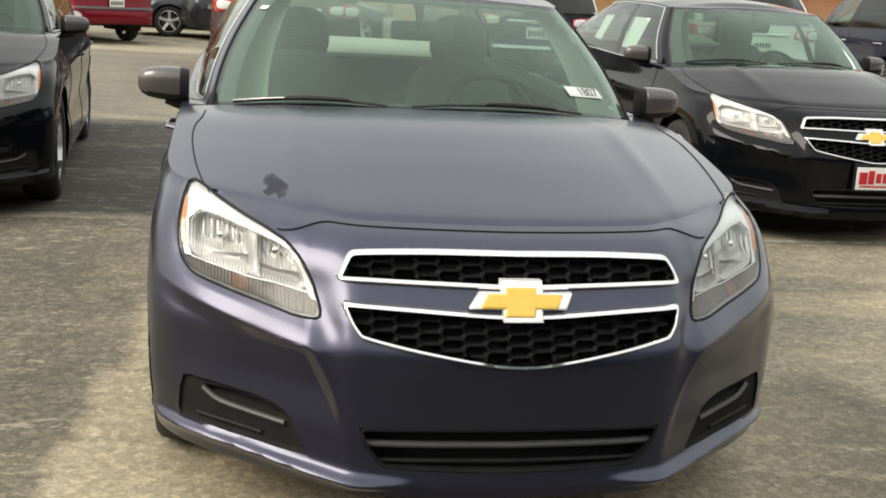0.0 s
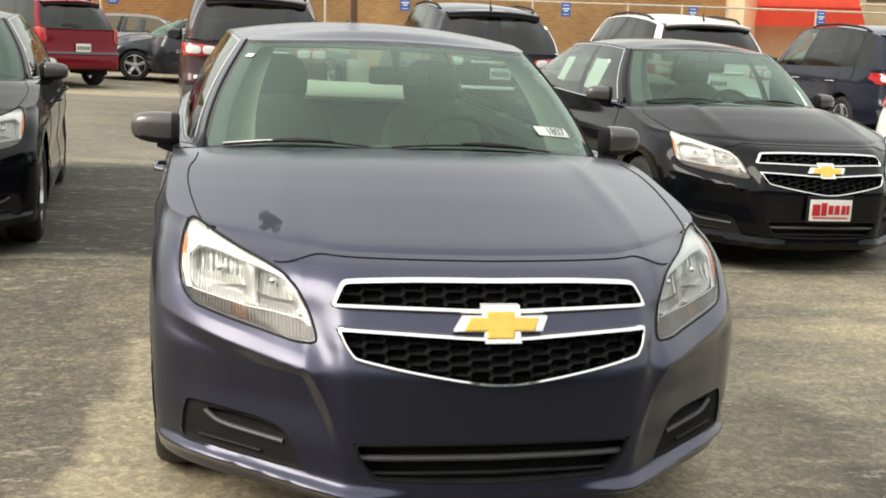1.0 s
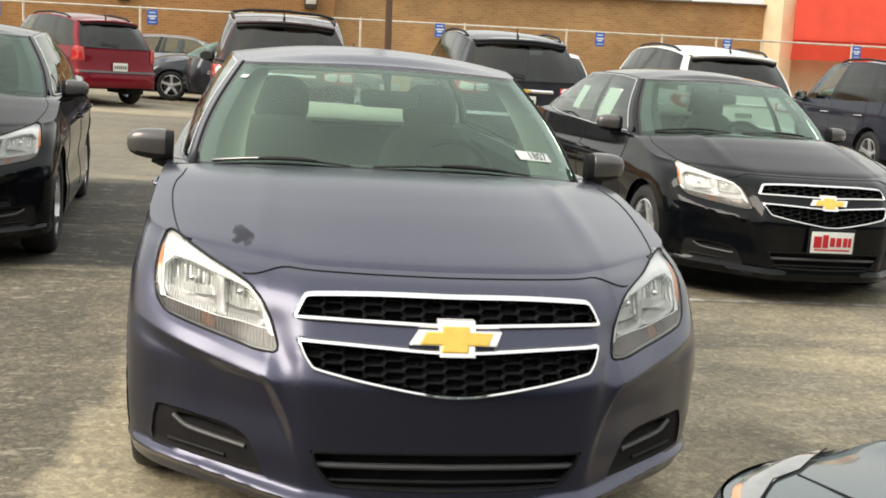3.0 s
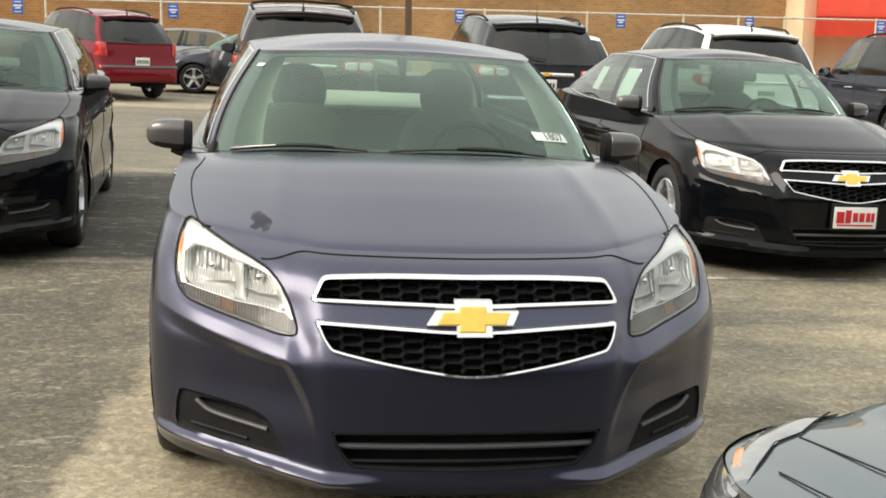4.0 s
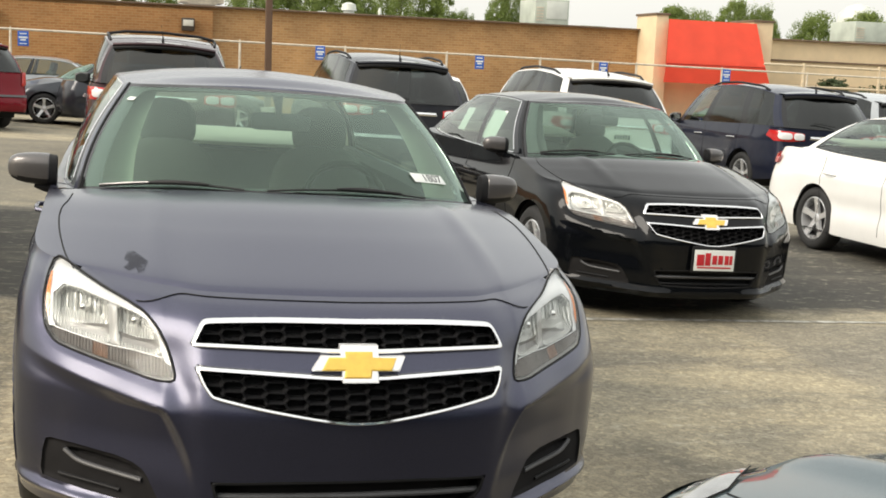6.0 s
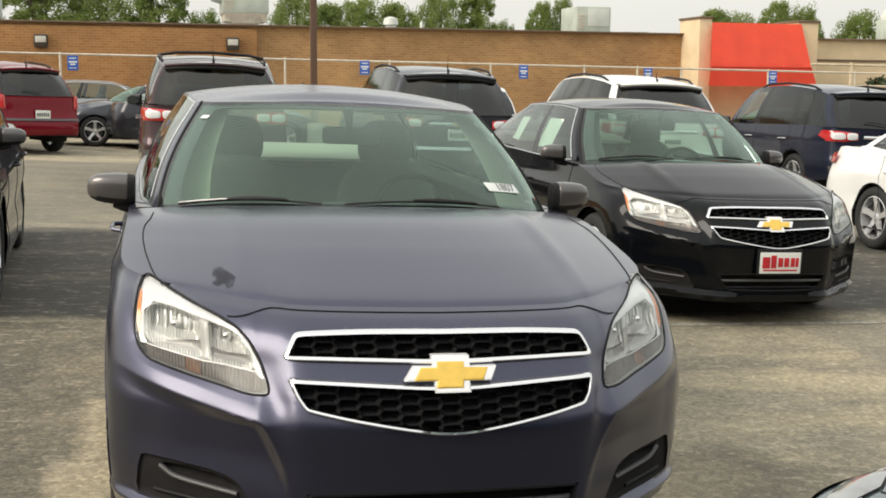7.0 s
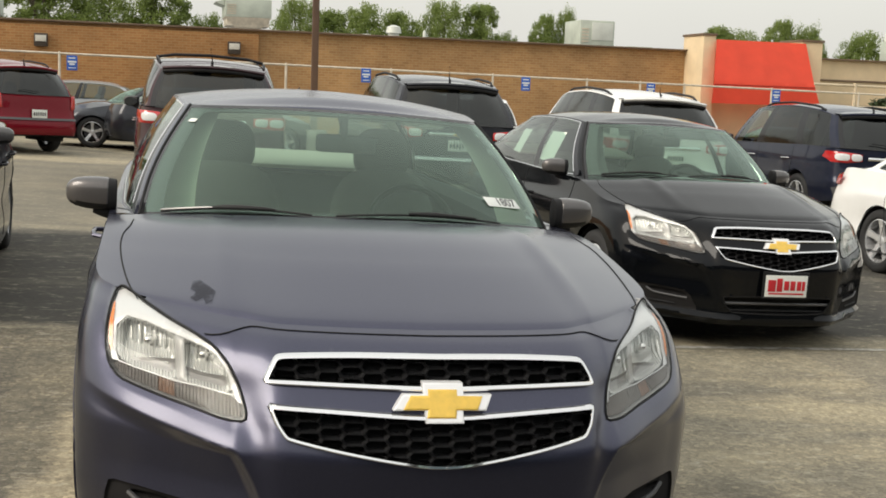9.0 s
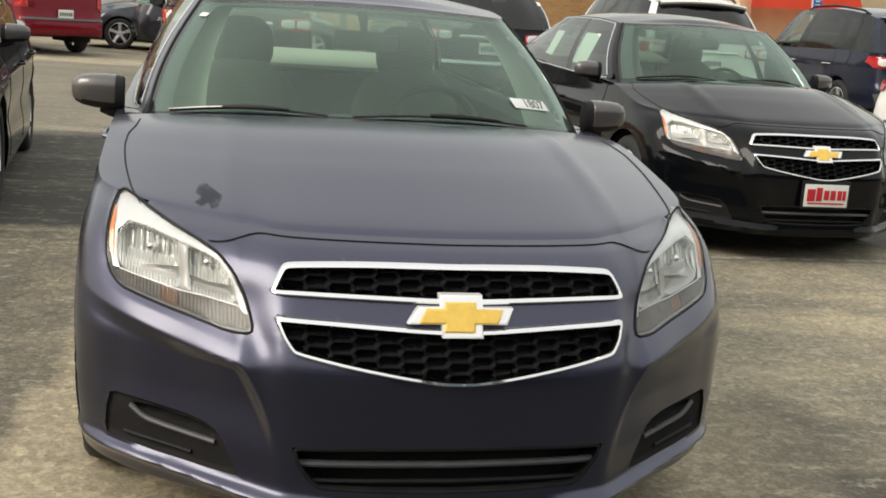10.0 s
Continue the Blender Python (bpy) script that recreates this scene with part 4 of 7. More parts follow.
def cabin(root, spec):
    """Seats, dashboard and wheel behind the glass."""
    top = max(p[2] for p in spec["roof"])
    y0 = spec["belt"][3][1]
    zb = spec["belt"][4][2]
    floor_z = 0.32
    y_end = min(spec["belt"][-1][1] - 0.15, y0 + 2.6)
    bm = bmesh.new()
    box(bm, 0, (y0 + y_end) / 2 - 0.1, floor_z, 1.5, y_end - y0, 0.05)
    part("cabin_floor", bm, M["dash"], root)
    bm = bmesh.new()
    box(bm, 0, y0 + 0.02, zb - 0.12, 1.46, 0.62, 0.22, 0.07)
    part("dashboard", bm, M["dash"], root)
    for sx in (-1, 1):
        c = sx * 0.385
        part("front_seat", merged(pillow((c, y0 + 0.98, 0.52), (0.26, 0.28, 0.10)), pillow((c, y0 + 1.28, 0.77), (0.27, 0.10, 0.36), -14, 0.16)), M["seat_pale"], root)
        part("head_rest", merged(pillow((c, y0 + 1.40, 1.20), (0.142, 0.065, 0.118), -10, 0.22), tube([(c - 0.05, y0 + 1.37, 1.08), (c - 0.05, y0 + 1.39, 1.18)], 0.008, 6), tube([(c + 0.05, y0 + 1.37, 1.08), (c + 0.05, y0 + 1.39, 1.18)], 0.008, 6)), M["seat"], root)
    bench = [pillow((0, y0 + 1.95, 0.52), (0.66, 0.26, 0.10)), pillow((0, y0 + 2.28, 0.76), (0.66, 0.09, 0.26), -16)]
    bench += [pillow((x, y0 + 2.36, 1.02), (0.13, 0.05, 0.05)) for x in (-0.4, 0.4)]
    part("rear_bench", merged(*bench), M["seat"], root)
    if spec["deck"][0] < 4.5:
        k = spec["deck"][0] / 4.18
        bm = bmesh.new()
        box(bm, 0, 0, 0, 1.16, 0.46, 0.02, 0.006, pose(0, 3.79 * k, 1.095 * k, 8, 0, 0))
        part("parcel_shelf", bm, M["cabin"], root, "pale rear parcel shelf")
    # the wheel stands on the driver's side
    c = Vector((0.37, y0 + 0.55, zb - 0.06))
    tilt = pose(0, 0, 0, 62, 0, 0)
    ring = [c + tilt @ Vector((0.185 * math.cos(a), 0.185 * math.sin(a), 0)) for a in np.linspace(0, 2 * math.pi, 28, endpoint=False)]
    pieces = [tube(ring, 0.015, 8, True)]
    for a in (0.2, math.pi - 0.2, -math.pi / 2):
        pieces.append(tube([c + tilt @ Vector((0.05 * math.cos(a), 0.05 * math.sin(a), 0)), c + tilt @ Vector((0.18 * math.cos(a), 0.18 * math.sin(a), 0))], 0.014, 6))
    part("steering_wheel", merged(*pieces), M["dash"], root)
    bm = bmesh.new()
    box(bm, 0, 0, 0, 0.255, 0.03, 0.075, 0.02, pose(0.03, spec["roof"][0][1] + 0.06, top - 0.15, 12, 0, 0))
    inner = part("inner_mirror", bm, M["dash"], root)
    part("mirror_stalk", tube([(0.02, spec["roof"][0][1] + 0.06, top - 0.15), (0.01, spec["roof"][0][1] + 0.03, top - 0.08), (0.0, spec["roof"][0][1] + 0.01, top - 0.02)], [0.012, 0.016, 0.028], 10), M["dash"], inner)


def border(root, G, iF):
    """The dark printed border behind the windscreen's edge, with rounded inner corners."""
    half = G[: iF - 1]
    n, m = half.shape[:2]

    def at(u, v):
        fi, fj = min(max(u, 0), 1) * (n - 1), min(max(v, 0), 1) * (m - 1)
        i, j = min(int(fi), n - 2), min(int(fj), m - 2)
        a, b = fi - i, fj - j
        return (1 - a) * ((1 - b) * half[i, j] + b * half[i, j + 1]) + a * ((1 - b) * half[i + 1, j] + b * half[i + 1, j + 1])

    ue, vb, vt, ru, rv = 0.875, 0.10, 0.89, 0.06, 0.10
    inner, outer = [], []
    for u in np.linspace(0, ue - ru, 16):
        inner.append((u, vb)), outer.append((u, 0))
    for k in range(1, 8):
        a = math.pi / 2 * k / 8
        inner.append((ue - ru + ru * math.sin(a), vb + rv - rv * math.cos(a)))
        outer.append((min(1, ue - ru + 2.2 * (1 - ue + ru) * k / 8), 0 if k < 4 else (vb + rv) * (k - 3.6) / 4.4))
    for v in np.linspace(vb + rv, vt - rv, 18):
        inner.append((ue, v)), outer.append((1, v))
    for k in range(1, 8):
        a = math.pi / 2 * k / 8
        inner.append((ue - ru + ru * math.cos(a), vt - rv + rv * math.sin(a)))
        outer.append((1 if k < 4 else 1 - (1 - ue + ru) * (k - 3.6) / 4.4, min(1, vt - rv + 2.2 * (1 - vt + rv) * k / 8)))
    for u in np.linspace(ue - ru, 0, 16):
        inner.append((u, vt)), outer.append((u, 1))
    rows = []
    for (ui, vi), (uo, vo) in zip(inner, outer):
        rows += [at(ui + (uo - ui) * t, vi + (vo - vi) * t) + np.array([0, 0.005, -0.004]) for t in (0, 0.34, 0.67, 1)]
    part("windscreen_border", mirrored(np.array(rows), grid_faces(len(inner), 4)), M["frit"], root, "dark printed windscreen border")


def build_car(spec, m, paint, label, category, glass_mats, fine=1.0, holes=(), spokes=5, group="parked cars", rim=None, lining_mat=None):
    root = thing(category.replace(" ", "_"), m, label, category, group)
    sh = Shell(spec, fine)
    sh.body(root, paint, holes)
    front = sh.patch()
    n, k = front.shape[:2]
    part("bonnet", mirrored(front.reshape(-1, 3), grid_faces(n, k, flip=True)), paint, root)
    rear = sh.patch(True)
    n2, k2 = rear.shape[:2]
    part("boot_lid", mirrored(rear.reshape(-1, 3), grid_faces(n2, k2)), paint, root)
    # shoulder strip from the doors up to the glass
    G, iF, iR = sh.rings()
    ring = sh.shoulder_ring()
    rs = ring[sh.iw : sh.ir + 1]
    belt = G[:, 0]
    ys = np.linspace(front[-1, -1, 1], rear[-1, -1, 1], 60)
    bs = belt[iF - 2 : iR + 3]
    inner = np.stack([np.interp(ys, bs[:, 1], bs[:, 0]), ys, np.interp(ys, bs[:, 1], bs[:, 2])], 1)
    outer = np.stack([np.interp(ys, rs[:, 1], rs[:, 0]), ys, np.interp(ys, rs[:, 1], rs[:, 2])], 1)
    mid = (inner + outer) / 2 + np.array([0.012, 0, 0.004])
    both_sides("shoulder", (np.stack([outer, mid, inner], 1).reshape(-1, 3), grid_faces(60, 3, flip=True)), paint, root)
    card = np.stack([inner * np.array([0.955, 1, 1]) + np.array([0, 0, 0.025]), inner * np.array([0.90, 1, 1]) + np.array([0, 0, -0.02]), inner * np.array([0.9, 1, 0]) + np.array([0, 0, 0.35])], 1)
    both_sides("door_card", (card.reshape(-1, 3), grid_faces(60, 3)), M["dash"], root)
    # cowl under the windscreen and the strip before the rear window
    for edge, rg, nm, fl in ((front[:, -1], belt[: iF + 1], "cowl", True), (rear[:, -1], belt[iR:][::-1], "rear_scuttle", False)):
        xs = np.linspace(0, min(edge[-1, 0], rg[-1, 0]), 24)
        a = np.stack([xs, np.interp(xs, edge[:, 0], edge[:, 1]), np.interp(xs, edge[:, 0], edge[:, 2])], 1)
        b = np.stack([xs, np.interp(xs, rg[:, 0], rg[:, 1]), np.interp(xs, rg[:, 0], rg[:, 2])], 1)
        c = (a + b) / 2 - np.array([0, 0, 0.012])
        part(nm, mirrored(np.stack([a, c, b], 1).reshape(-1, 3), grid_faces(24, 3, flip=fl)), M["black_plastic"], root)
    # pillars, panes and roof
    nu, nv = G.shape[:2]
    side_y = G[:, 0, 1] * 0.5 + G[:, -1, 1] * 0.5

    def kind(i, j):
        if i < iF - 1:
            return "windscreen_seal" if j == 0 or j >= nv - 2 or i >= iF - 2 else "windscreen"
        if i >= iR + 1:
            return "rear_seal" if j == 0 or j >= nv - 2 or i <= iR + 2 else "rear_window"
        y = (side_y[i] + side_y[i + 1]) / 2
        if spec["roof"][0][2] < 1.5 and iF < i < iF + 3 and 0 < j < nv - 2:
            return "door_frame"
        if i < iF + 3 or j < 1 or j >= nv - 2 or y > spec["glass_end"] or i > iR - 4:
            return "pillar"
        for at, w in spec["posts"]:
            if abs(y - at) < w:
                return "door_post_%d" % int(at * 10)
        return "side_window_%d" % sum(y > at for at, _ in spec["posts"])

    flat = G.reshape(-1, 3)
    groups = {}
    for i in range(nu - 1):
        for j in range(nv - 1):
            a = i * nv + j
            groups.setdefault(kind(i, j), []).append((a, a + nv, a + nv + 1, a + 1))
    mats = {"windscreen": glass_mats[0], "windscreen_seal": M["gloss_black"], "rear_seal": M["gloss_black"], "rear_window": glass_mats[2], "pillar": paint}
    for nm, faces in groups.items():
        v, f = compact(flat, faces)
        if nm.startswith("side_window"):
            both_sides("side_window", (v, f), glass_mats[0] if nm.endswith("_0") and spec["roof"][0][2] > 1.5 and paint is not M["white_paint"] else glass_mats[1], root)
        elif nm.startswith("door_post"):
            both_sides("door_post", (v, f), M["gloss_black"], root)
        elif nm == "door_frame":
            both_sides("door_frame", (v, f), M["frame_black"], root, "satin black window frame")
        elif nm == "windscreen":
            part(nm, mirrored(v, f), mats[nm], root)
            border(root, G, iF)
            slim = np.linspace(1.25, 0.75, nv - 2)[:, None]
            cols = [G[iF - 2, 1 : nv - 1] + slim * np.array(o) for o in ((-0.145, 0.0, -0.008), (-0.115, 0.03, -0.012), (-0.06, 0.065, -0.018), (0.0, 0.10, -0.03))]
            both_sides("pillar_trim", (np.stack(cols, 1).reshape(-1, 3), grid_faces(nv - 2, 4)), lining_mat or M["cabin"], root)
            both_sides("windscreen_gap", tube(G[iF - 1, :], 0.006, 6), M["gap"], root)
        elif nm == "pillar":
            both_sides("pillar_frame", (v, f), paint, root)
            both_sides("inner_trim", (v * np.array([0.965, 1, 1]) - np.array([0, 0, 0.004]), f), M["cabin"], root)
        else:
            part(nm, mirrored(v, f), mats[nm], root)
    cap_v, cap_f = sh.roof_cap(G)
    part("roof", mirrored(cap_v, cap_f), paint, root)
    part("roof_lining", mirrored(cap_v * np.array([0.97, 1, 1]) - np.array([0, 0, 0.03]), cap_f), M["cabin"], root)
    # floor pan
    lo = sh.grid[:, 0]
    pan = np.stack([lo + np.array([0, 0, 0.01]), lo * np.array([0, 1, 1]) + np.array([0, 0, 0.03])], 1)
    part("floor_pan", mirrored(pan.reshape(-1, 3), grid_faces(len(lo), 2)), M["underbody"], root)
    half = 0.11
    for wy in spec["wheels"]:
        w = float(np.interp(wy, sh.line[sh.iw : sh.ir, 1], sh.line[sh.iw : sh.ir, 0]))
        for sx in (1, -1):
            wheel(root, sx * (w - half - 0.02), wy, spec["wheel_r"], 0.22, spokes, rim or M["alloy"], sx)
    cabin(root, spec)
    return root, sh, front, G, iF, iR


CLEAR = (M["glass"], M["side_glass"], M["rear_glass"])
SMOKED = (M["glass"], M["side_glass"], M["smoked_glass"])
DARK = (M["side_glass"], M["tint_glass"], M["tint_glass"])


def stands(x, y, turn=0):
    """A place on the lot, for a thing whose own nose looks towards -y."""
    return LOT @ pose(x, y, 0, 0, 0, turn)


# ---- the saloon's face ----
LAMP = [(0.5, 0.624), (0.55, 0.621), (0.625, 0.633), (0.70, 0.643), (0.77, 0.656), (0.82, 0.667), (0.848, 0.692), (0.858, 0.73), (0.859, 0.784), (0.85, 0.833), (0.836, 0.866), (0.82, 0.878), (0.80, 0.868), (0.758, 0.848), (0.687, 0.823), (0.626, 0.804), (0.578, 0.785), (0.542, 0.75), (0.517, 0.705), (0.498, 0.645)]
GRILLE_UP = [(-0.15, 0.801), (0.2, 0.801), (0.32, 0.797), (0.41, 0.792), (0.428, 0.785), (0.444, 0.756), (0.458, 0.727), (0.452, 0.719), (0.385, 0.7215), (0.21, 0.7195), (0.05, 0.716), (-0.15, 0.714)]
GRILLE_LOW = [(-0.15, 0.661), (0.055, 0.662), (0.28, 0.673), (0.44, 0.677), (0.447, 0.668), (0.43, 0.63), (0.41, 0.603), (0.398, 0.595), (0.28, 0.572), (0.14, 0.549), (0.05, 0.5365), (0.0, 0.535), (-0.15, 0.535)]
INTAKE = [(-0.15, 0.373), (0.2, 0.371), (0.33, 0.366), (0.397, 0.364), (0.385, 0.32), (0.358, 0.281), (0.335, 0.26), (0.32, 0.255), (0.15, 0.25), (-0.15, 0.249)]
FOG = [(0.84, 0.385), (0.825, 0.391), (0.76, 0.391), (0.64, 0.382), (0.60, 0.373), (0.575, 0.36), (0.56, 0.342), (0.527, 0.275), (0.518, 0.252), (0.59, 0.252), (0.714, 0.259), (0.846, 0.271), (0.852, 0.293), (0.848, 0.35)]
HOLES = (LAMP, GRILLE_UP, GRILLE_LOW, INTAKE, FOG)


def rounded(poly, steps=2):
    """Corner cutting, to soften an outline."""
    p = np.array(poly, float)
    for _ in range(steps):
        q = np.roll(p, -1, 0)
        p = np.stack([0.8 * p + 0.2 * q, 0.2 * p + 0.8 * q], 1).reshape(-1, 2)
    return p


def shrunk(poly, d):
    """The outline drawn in by about d."""
    p = np.array(poly, float)
    t = np.roll(p, -1, 0) - np.roll(p, 1, 0)
    t /= np.linalg.norm(t, axis=1, keepdims=True) + 1e-9
    nrm = np.stack([-t[:, 1], t[:, 0]], 1)
    area = (p[:, 0] * np.roll(p[:, 1], -1) - np.roll(p[:, 0], -1) * p[:, 1]).sum()
    return p + nrm * (d if area > 0 else -d)


def edge_distance(poly, q):
    a, b = np.array(poly), np.roll(np.array(poly), -1, 0)
    d = b - a
    t = np.clip(((q[:, None] - a[None]) * d[None]).sum(-1) / ((d**2).sum(-1) + 1e-12)[None], 0, 1)
    near = a[None] + t[..., None] * d[None]
    dist = np.linalg.norm(q[:, None] - near, axis=-1)
    k = dist.argmin(1)
    return dist[np.arange(len(q)), k], near[np.arange(len(q)), k]


def face_patch(sh, poly, depth, res=0.012):
    """A skin over an outline of the nose; depth(x, z, distance from the edge) sets it back."""
    p = np.array(poly, float)
    lo, hi = p.min(0) - res, p.max(0) + res
    nx, nz = int((hi[0] - lo[0]) / res) + 2, int((hi[1] - lo[1]) / res) + 2
    gx, gz = np.meshgrid(np.linspace(lo[0], hi[0], nx), np.linspace(lo[1], hi[1], nz), indexing="ij")
    q = np.stack([gx.ravel(), gz.ravel()], 1)
    dist, near = edge_distance(p, q)
    inn = Shell.inside(p, q)
    snap = dist < res * 0.75
    q[snap | ~inn] = near[snap | ~inn]
    dist[snap | ~inn] = 0
    faces = []
    for f in grid_faces(nx, nz, flip=True):
        mid = q[list(f)].mean(0)
        if inn[list(f)].any() and Shell.inside(p, mid[None])[0]:
            faces.append(f)
    y = sh.front_y(q[:, 0], q[:, 1]) + depth(q[:, 0], q[:, 1], dist)
    return compact(np.stack([q[:, 0], y, q[:, 1]], 1), faces)


def both_sides(name, mesh, mat, root, label=""):
    """The same part on both sides of a car."""
    v, f = np.asarray(mesh[0], float), mesh[1]
    part(name, (v, f), mat, root, label)
    return part(name, (v * np.array([-1, 1, 1]), [tuple(q)[::-1] for q in f]), mat, root, label)


def frame_round(sh, poly, width, proud, back=0.03):
    """A raised bright surround along an outline (the half with x > 0), rolled inwards."""
    out_line = rounded(poly, 2)
    in_line = shrunk(out_line, width)
    rows = []
    for line, dy in ((shrunk(out_line, -0.001), 0.004), (shrunk(out_line, width * 0.12), -proud * 0.8), (shrunk(out_line, width * 0.35), -proud), (shrunk(out_line, width * 0.75), -proud * 0.9), (in_line, -proud * 0.2), (in_line, back)):
        rows.append(np.stack([line[:, 0], sh.front_y(line[:, 0], line[:, 1]) + dy, line[:, 1]], 1))
    n = len(out_line)
    verts = np.concatenate(rows)
    faces = []
    for r in range(len(rows) - 1):
        for i in range(n):
            j = (i + 1) % n
            if out_line[i, 0] < -0.003 and out_line[j, 0] < -0.003:
                continue
            faces.append((r * n + i, (r + 1) * n + i, (r + 1) * n + j, r * n + j))
    verts[:, 0] = np.maximum(verts[:, 0], 0)
    return mirrored(*compact(verts, faces))


def honeycomb(sh, poly, wide, tall, back):
    """Long six-sided cells behind a surround."""
    poly = rounded(poly, 1)
    verts, faces = [], []
    zs = poly[:, 1]
    rows = int((zs.max() - zs.min()) / tall) + 2
    for r in range(-1, rows + 1):
        for c in range(-9, 10):
            x = c * wide * 0.84
            z = zs.min() + (r + 0.4 + 0.5 * (c % 2)) * tall
            if not Shell.inside(poly, np.array([[abs(x), z]]))[0] and edge_distance(poly, np.array([[abs(x), z]]))[0][0] > 0.012:
                continue
            base = len(verts)
            shape = ((-0.5, 0), (-0.34, 0.5), (0.34, 0.5), (0.5, 0), (0.34, -0.5), (-0.34, -0.5))
            for k, dy in ((1.0, 0.004), (0.95, 0.0), (0.9, 0.004), (0.84, 0.03)):
                for a, b in shape:
                    verts.append((x + a * wide * k, back + dy, z + b * tall * (k if k == 1 else k - 0.05) * 1.02))
            for ring in range(3):
                for k in range(6):
                    q = (k + 1) % 6
                    faces.append((base + ring * 6 + k, base + ring * 6 + 6 + k, base + ring * 6 + 6 + q, base + ring * 6 + q))
    v = np.array(verts)
    v[:, 1] += sh.front_y(v[:, 0], v[:, 2])
    return v, faces


def mitred(pts, d):
    """An outline drawn in by d, with square corners kept square."""
    p = np.array(pts, float)
    a, b = p - np.roll(p, 1, 0), np.roll(p, -1, 0) - p
    a, b = a / np.linalg.norm(a, axis=1, keepdims=True), b / np.linalg.norm(b, axis=1, keepdims=True)
    na, nb = np.stack([a[:, 1], -a[:, 0]], 1), np.stack([b[:, 1], -b[:, 0]], 1)
    return p + d * (na + nb) / (1 + (na * nb).sum(1, keepdims=True))


def bowtie(sh, cz, scale, root):
    """The badge: a slanted gold cross in a bright surround."""
    silver = [(-0.128, -0.0165), (-0.102, 0.0165), (-0.047, 0.0165), (-0.047, 0.044), (0.057, 0.044), (0.057, 0.0165), (0.133, 0.0165), (0.116, -0.0165), (0.053, -0.0165), (0.053, -0.0455), (-0.046, -0.0455), (-0.046, -0.0165)]
    golden = [(-0.1, -0.0135), (-0.082, 0.0135), (-0.034, 0.0135), (-0.034, 0.028), (0.038, 0.028), (0.038, 0.0135), (0.105, 0.0125), (0.092, -0.0135), (0.035, -0.0135), (0.031, -0.032), (-0.04, -0.032), (-0.036, -0.0135)]
    y0 = float(sh.front_y(0, cz))

    def slab(outline, grow, y_front, y_back, dome):
        pts = np.array(outline) * scale
        pts = mitred(pts, -grow)
        n = len(pts)
        lean = (float(sh.front_y(0, cz + 0.05)) - float(sh.front_y(0, cz - 0.05))) / 0.1 * 0.95
        v = [(x, y0 + y_back + lean * z, cz + z) for x, z in pts] + [(x, y0 + y_front + lean * z, cz + z) for x, z in pts]
        inner = mitred(pts, 0.004)
        v += [(x, y0 + y_front - dome + lean * z, cz + z) for x, z in inner]
        f = [(i, i + n, (i + 1) % n + n, (i + 1) % n) for i in range(n)] + [(i + n, i + 2 * n, (i + 1) % n + 2 * n, (i + 1) % n + n) for i in range(n)]
        f.append(tuple(range(2 * n, 3 * n)))
        return v, [q[::-1] for q in f]

    badge = part("badge", slab(silver, 0.002, -0.014, 0.012, 0.002), M["chrome_badge"], root, "chrome badge surround")
    part("badge_centre", slab(golden, 0.003, -0.0175, -0.006, 0.002), M["gold"], badge, "matt gold slanted cross")


